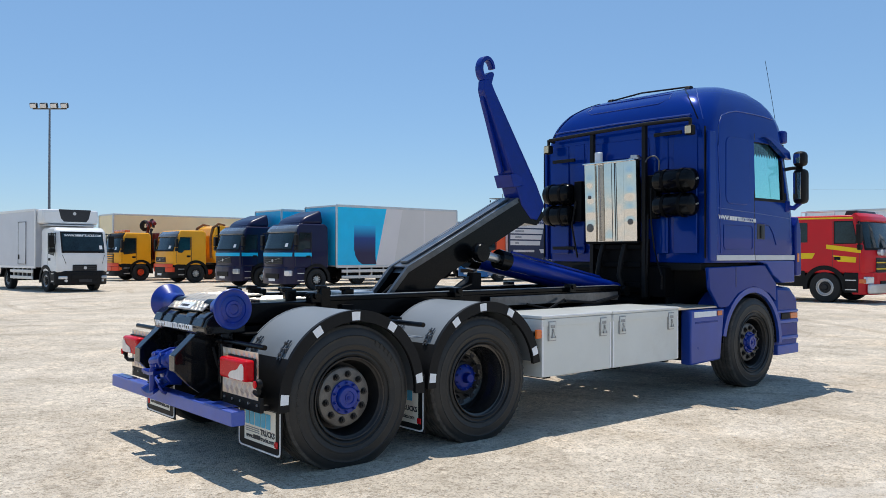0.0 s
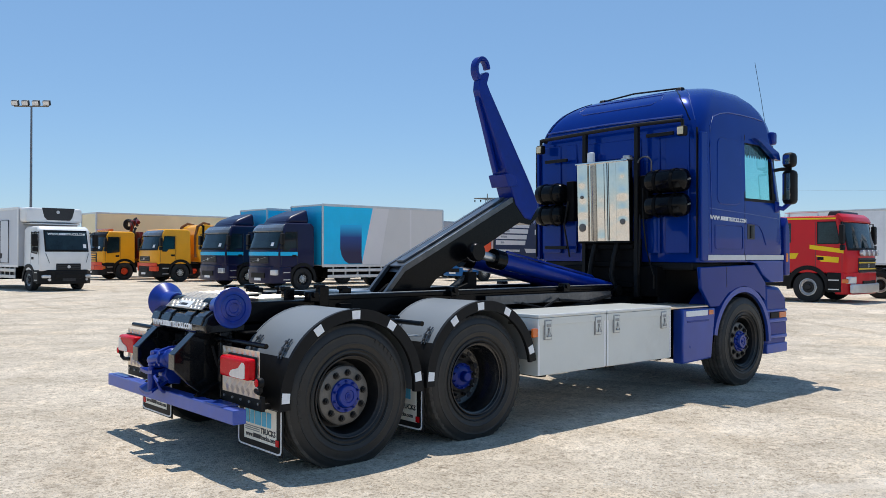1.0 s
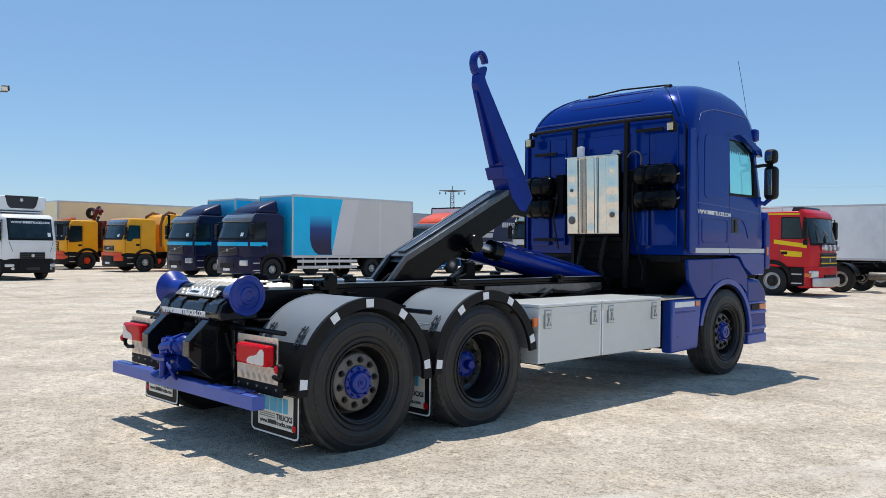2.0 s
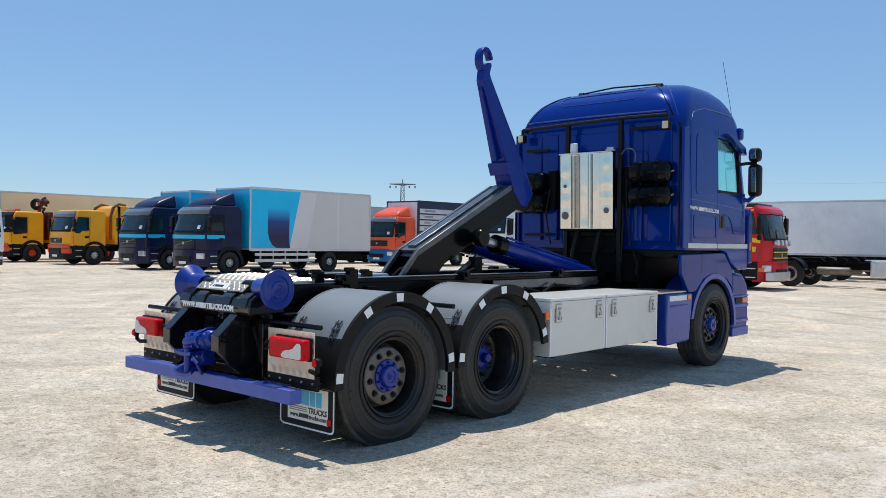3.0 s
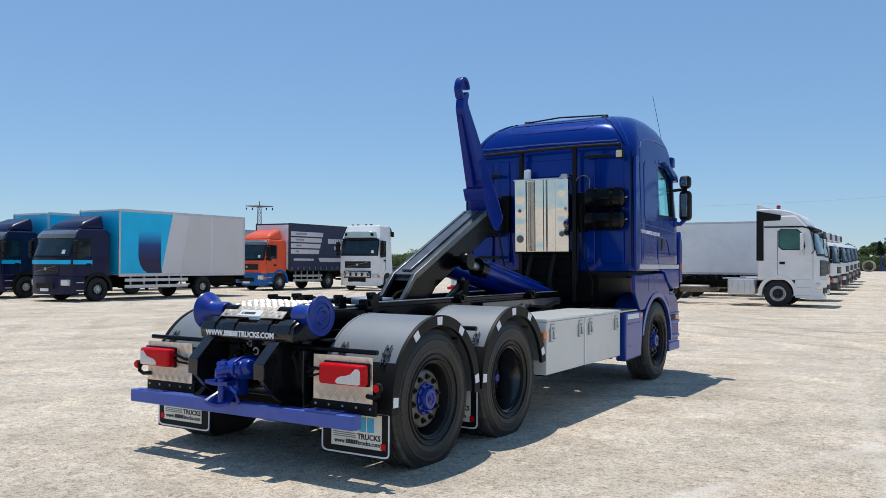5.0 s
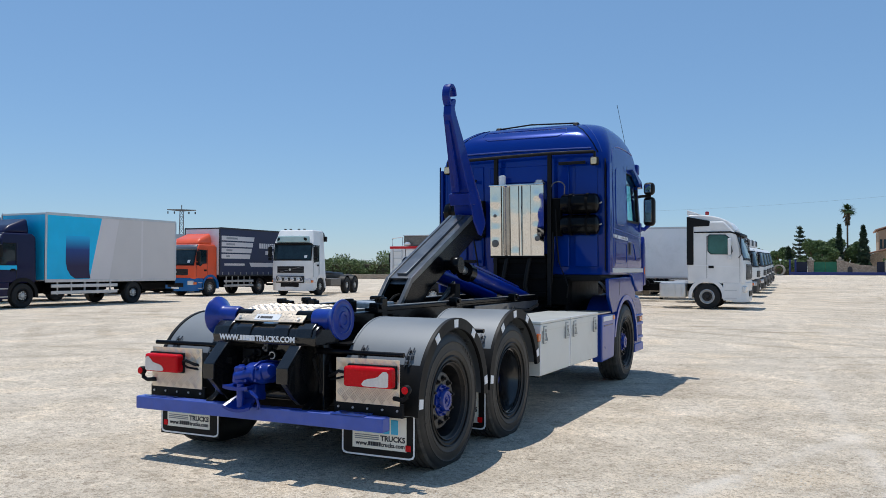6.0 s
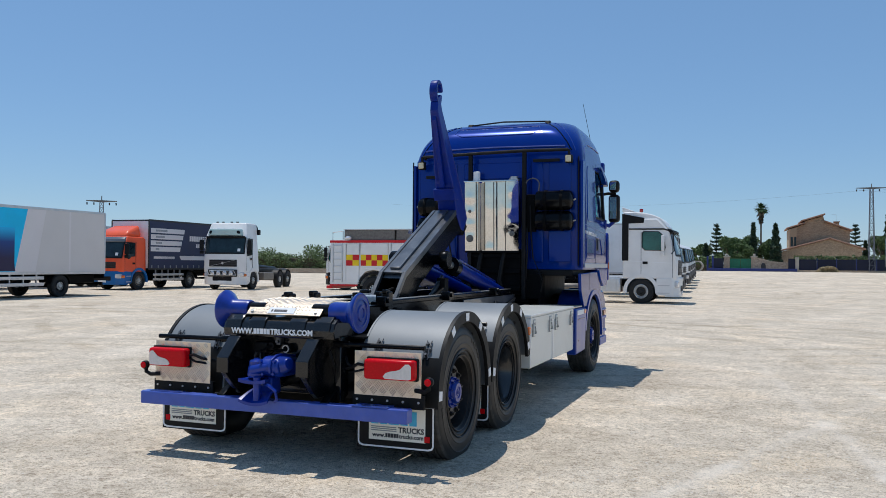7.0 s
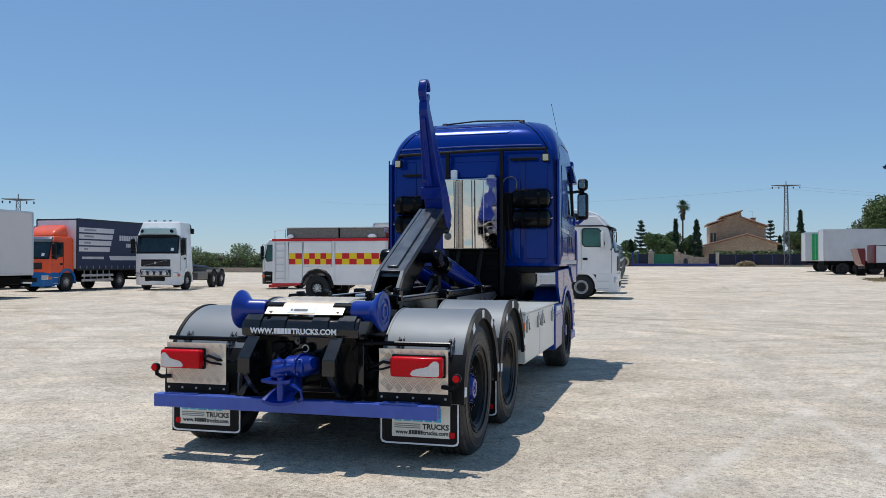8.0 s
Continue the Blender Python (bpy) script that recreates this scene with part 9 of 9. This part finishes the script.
pipe = new("concrete_pipe", mesh_from("concrete_pipe", bm_lathe(bmesh.new(), [(0.55, -1.2), (0.7, -1.2), (0.7, 1.2), (0.55, 1.2)], (0, 0, 0), (1, 0, 0), 24, True), MAT["concrete"]))
pipe.matrix_basis = pose(112, 9.0, lie(112, 9.0) + 0.68)
tagged(pipe, "large grey concrete pipe lying on the gravel", "pipe")


# ---- trees and hedges ----
def leaf_material(name, c, vary=0.5):
    m = bpy.data.materials.new(name)
    m.use_nodes = True
    n, link = m.node_tree.nodes, m.node_tree.links.new
    geo, r = n.new("ShaderNodeNewGeometry"), n.new("ShaderNodeValToRGB")
    link(geo.outputs["Random Per Island"], r.inputs["Fac"])
    r.color_ramp.elements[0].color = (*[v * (1 - vary) for v in c], 1)
    r.color_ramp.elements[1].color = (*[v * (1 + vary) for v in c], 1)
    b = n["Principled BSDF"]
    link(r.outputs[0], b.inputs["Base Color"])
    b.inputs["Roughness"].default_value = 0.65
    return m


MAT["leaf"] = leaf_material("broad_leaf", (0.105, 0.160, 0.050))
MAT["dark_leaf"] = leaf_material("cypress_leaf", (0.032, 0.060, 0.028))
MAT["pine_leaf"] = leaf_material("pine_needles", (0.085, 0.125, 0.030))
MAT["palm_leaf"] = leaf_material("palm_frond", (0.045, 0.085, 0.025))
MAT["reed_leaf"] = leaf_material("reed_and_shrub_leaf", (0.13, 0.18, 0.065))
MAT["dead_frond"] = leaf_material("dead_palm_frond", (0.12, 0.09, 0.055), 0.3)
MAT["bark"] = surface("bark", (0.12, 0.085, 0.055), 0.9, 0, 0.3, 4, 30, 0.4)
MAT["dry_grass"] = leaf_material("dry_grass", (0.38, 0.30, 0.17), 0.3)


def leaves(name, parent, mat, points, size, rnd, up=0.0):
    verts, faces = [], []
    for p in points:
        a = Vector((rnd.gauss(0, 1), rnd.gauss(0, 1), rnd.gauss(0, 0.7) + up)).normalized()
        b = a.cross(Vector((rnd.gauss(0, 1), rnd.gauss(0, 1), rnd.gauss(0, 1)))).normalized()
        s = size * rnd.uniform(0.6, 1.4)
        k = len(verts)
        verts += [p - a * s, p + b * s * 0.45, p + a * s, p - b * s * 0.45]
        faces.append((k, k + 1, k + 2, k + 3))
    me = bpy.data.meshes.new(name)
    me.from_pydata([tuple(v) for v in verts], [], faces)
    me.materials.append(MAT[mat])
    ob = new(name, me)
    ob.parent = parent
    return ob


def clump_points(centres, n, rnd):
    """Points gathered near the skins of uneven clumps (centre, radius)."""
    out = []
    total = sum(r ** 2 for _, r in centres)
    for c, r in centres:
        for _ in range(int(n * r ** 2 / total)):
            v = Vector((rnd.gauss(0, 1), rnd.gauss(0, 1), rnd.gauss(0, 1))).normalized()
            out.append(Vector(c) + v * r * (0.55 + 0.5 * rnd.random()))
    return out


def broad_tree(x, y, h, r, seed, label, mat="leaf", n=2600, size=0.28, low=0.35, group="trees by the gate", flat=1.0):
    rnd = random.Random(seed)
    t = thing("tree", label, "tree", pose(x, y, lie(x, y)), group)
    bm = bm_tube(bmesh.new(), [(0, 0, 0), (0.1, 0.05, h * 0.25), (0, 0, h * 0.6)], 0.18, 8)
    for k in range(5):
        a = k * 1.3
        bm_tube(bm, [(0, 0, h * 0.3), (r * 0.4 * math.cos(a), r * 0.4 * math.sin(a), h * 0.55), (r * 0.7 * math.cos(a), r * 0.7 * math.sin(a), h * 0.75)], 0.07, 6)
    part("trunk", bm, "bark", t)
    cs = []
    for k in range(16):
        a, q = rnd.random() * 6.28, math.sqrt(rnd.random())
        z = h * (low + (1 - low) * rnd.random() ** 0.8)
        e = math.sqrt(max(0.05, 1 - ((z / h - (1 + low) / 2) / ((1 - low) / 2)) ** 2))
        cs.append(((r * q * e * math.cos(a), r * q * e * math.sin(a), min(z, h * 0.92) * flat), r * rnd.uniform(0.22, 0.42)))
    leaves("crown", t, mat, clump_points(cs, n, rnd), size, rnd)


def cypress(x, y, h, r, seed, gaps=0.0):
    rnd = random.Random(seed)
    t = thing("cypress_tree", "dark narrow cypress tree", "tree", pose(x, y, lie(x, y)), "cypress trees")
    part("trunk", bm_cyl(bmesh.new(), (0, 0, 0), (0, 0, h * 0.95), 0.12, 8, 0.03), "bark", t)
    pts = []
    for _ in range(2600):
        f = rnd.random() ** 1.25
        tier = 1.0 - gaps * 0.8 * (0.5 + 0.5 * math.sin(f * h * 5.5 + seed))
        q = r * ((1 - f) ** 0.8 * tier * math.sqrt(rnd.random()) + 0.04)
        a = rnd.random() * 6.28
        pts.append(Vector((q * math.cos(a), q * math.sin(a), h * (0.04 + 0.96 * f))))
    leaves("crown", t, "dark_leaf", pts, 0.3, rnd, 0.8)


for x, y, h, r, s, g in ((130, 8.8, 4.0, 0.7, 2, 0), (130, 2.0, 7.2, 0.8, 3, 0.3), (130, -1.1, 7.0, 1.15, 4, 0.4), (150, -18.8, 9.4, 1.2, 5, 0.6), (150, -15.5, 5.0, 0.6, 6, 0), (148, -23.5, 5.2, 0.8, 7, 0), (152, -26, 5.0, 0.7, 8, 0)):
    cypress(x, y, h, r, s, g)
for k, (x, y, h, r) in enumerate(((128, 5.0, 4.6, 2.3), (131, 2.6, 4.7, 2.8), (127, 3.6, 3.9, 1.8), (133, 0.2, 4.8, 2.2), (134, 9.8, 3.6, 2.0), (140, 13, 3.4, 2.8), (150, -18.0, 5.6, 2.6), (146, -25, 4.0, 3.0), (152, -28, 4.6, 3.0))):
    broad_tree(x, y, h, r, 20 + k, "green leafy tree behind the gate", n=13000, size=0.15, low=0.1)


def layered_conifer(x, y, h, r, seed):
    """A conifer with open tiers of level branches that turn up at their tips."""
    rnd = random.Random(seed)
    t = thing("conifer_tree", "dark conifer with open tiers of level branches", "tree", pose(x, y, lie(x, y)), "trees by the gate")
    part("trunk", bm_cyl(bmesh.new(), (0, 0, 0), (0, 0, h * 0.98), 0.13, 8, 0.03), "bark", t)
    pts, wood, tiers = [], bmesh.new(), 11
    for k in range(tiers):
        f = 0.12 + 0.86 * k / (tiers - 1)
        reach = r * (1 - f) ** 0.75 * rnd.uniform(0.8, 1.1) + 0.15
        for q in range(7):
            a, ln = q * 0.9 + k * 0.5 + rnd.uniform(-0.25, 0.25), reach * rnd.uniform(0.65, 1.1)
            way = Vector((math.cos(a), math.sin(a), 0))
            z = h * f + rnd.uniform(-0.12, 0.12)
            bm_tube(wood, [(0, 0, z), way * ln * 0.6 + Vector((0, 0, z + 0.02)), way * ln + Vector((0, 0, z + 0.16))], 0.025, 5)
            for _ in range(34):
                u = rnd.random() ** 0.7
                pts.append(way * ln * u + Vector((rnd.gauss(0, 0.10), rnd.gauss(0, 0.10), z + 0.16 * u * u + rnd.gauss(0, 0.07))))
    part("branches", wood, "bark", t)
    leaves("crown", t, "dark_leaf", pts, 0.15, rnd, 0.3)


layered_conifer(130, 7.2, 6.9, 2.0, 1)
layered_conifer(150, -14.0, 7.7, 2.3, 40)
broad_tree(98, -21.0, 6.9, 5.4, 41, "large rounded stone pine with dense crown", "pine_leaf", 42000, 0.15, 0.40, "")


def palm_tree(x, y, h):
    rnd = random.Random(9)
    t = thing("palm_tree", "tall slim fan palm with drooping dead skirt", "palm", pose(x, y, lie(x, y)))
    part("trunk", bm_tube(bmesh.new(), [(0, 0, 0), (0.1, 0, h * 0.5), (0.0, 0, h)], 0.12, 10), "bark", t)
    for k in range(64):
        a, e = rnd.random() * 6.28, rnd.uniform(-0.5, 1.2)
        ln = rnd.uniform(1.1, 1.7)
        v = Vector((math.cos(a) * math.cos(e), math.sin(a) * math.cos(e), math.sin(e)))
        sd = v.cross(Vector((0, 0, 1))).normalized()
        o = Vector((0, 0, h))
        verts = [o + sd * 0.03, o - sd * 0.03]
        faces = []
        for q in range(7):
            f = (q - 3) / 3
            tip = o + v * ln * (1 - 0.25 * abs(f)) + sd * f * 0.55 + Vector((0, 0, -0.22 * ln))
            b = o + v * ln * 0.45 + sd * f * 0.16
            i = len(verts)
            verts += [b - sd * 0.06, b + sd * 0.06, tip]
            faces += [(i, i + 1, i + 2), (0, 1, i + 1, i)]
        me = bpy.data.meshes.new("frond")
        me.from_pydata([tuple(q) for q in verts], [], faces)
        me.materials.append(MAT["palm_leaf"])
        share("frond", me, t)
    pts = [Vector((rnd.gauss(0, 0.16), rnd.gauss(0, 0.16), h - rnd.uniform(0.2, 2.2))) for _ in range(260)]
    leaves("dead_skirt", t, "dead_frond", pts, 0.28, rnd, 2.0)


palm_tree(132, 0.9, 9.5)


def hedge(name, label, x, y0, y1, h, d, seed, n, mat="leaf", size=0.22, uneven=0.4):
    rnd = random.Random(seed)
    t = thing(name, label, "hedge", pose(x, (y0 + y1) / 2, lie(x, (y0 + y1) / 2)), kind="stuff")
    ln = abs(y1 - y0)
    pts = []
    for _ in range(n):
        y = rnd.uniform(-ln / 2, ln / 2)
        top = h * (1 - uneven * (0.5 + 0.5 * noise.noise((y * 0.35, seed, 0))) - 0.12 * noise.noise((y * 1.7, seed, 3)))
        if mat == "dry_grass":
            top *= math.sqrt(max(0.05, 1 - (2 * y / ln) ** 2))
        pts.append(Vector((rnd.uniform(-d, d), y, top * rnd.random() ** 0.6)))
    leaves("foliage", t, mat, pts, size, rnd)
    if mat != "dry_grass":
        part("stems", B(-d * 0.4, d * 0.4, -ln / 2, ln / 2, 0, h * 0.45, 0.1), "bark", t)


hedge("hedge", "clipped green hedge along the fence", 121.5, -33, -3.2, 2.35, 0.6, 3, 9000, "leaf", 0.16, 0.12)
hedge("hedge", "clipped green hedge along the fence", 122.5, 6.4, 18, 2.2, 0.6, 4, 3500, "leaf", 0.16, 0.15)
hedge("reed_hedge", "tall uneven green reeds and shrubs", 112, 58, 100, 5.0, 2.5, 7, 30000, "reed_leaf", 0.17, 0.85)
low = new("low_wall", mesh_from("low_wall", B(108.8, 109.2, 45, 110, 0, 0.7, 0.05), MAT["gate_stone"]))
tagged(low, "low rubble stone wall before the reeds", "wall", kind="structure")
hedge("dry_grass", "dry yellow grass before the parked trailers", 61, -18, -10.2, 0.35, 2.0, 15, 2500, "dry_grass", 0.12, 0.5)
hedge("dry_shrub", "dry straw-coloured shrub before the fence", 118.7, -8.4, -6.0, 0.9, 0.5, 12, 900, "dry_grass", 0.2, 0.3)
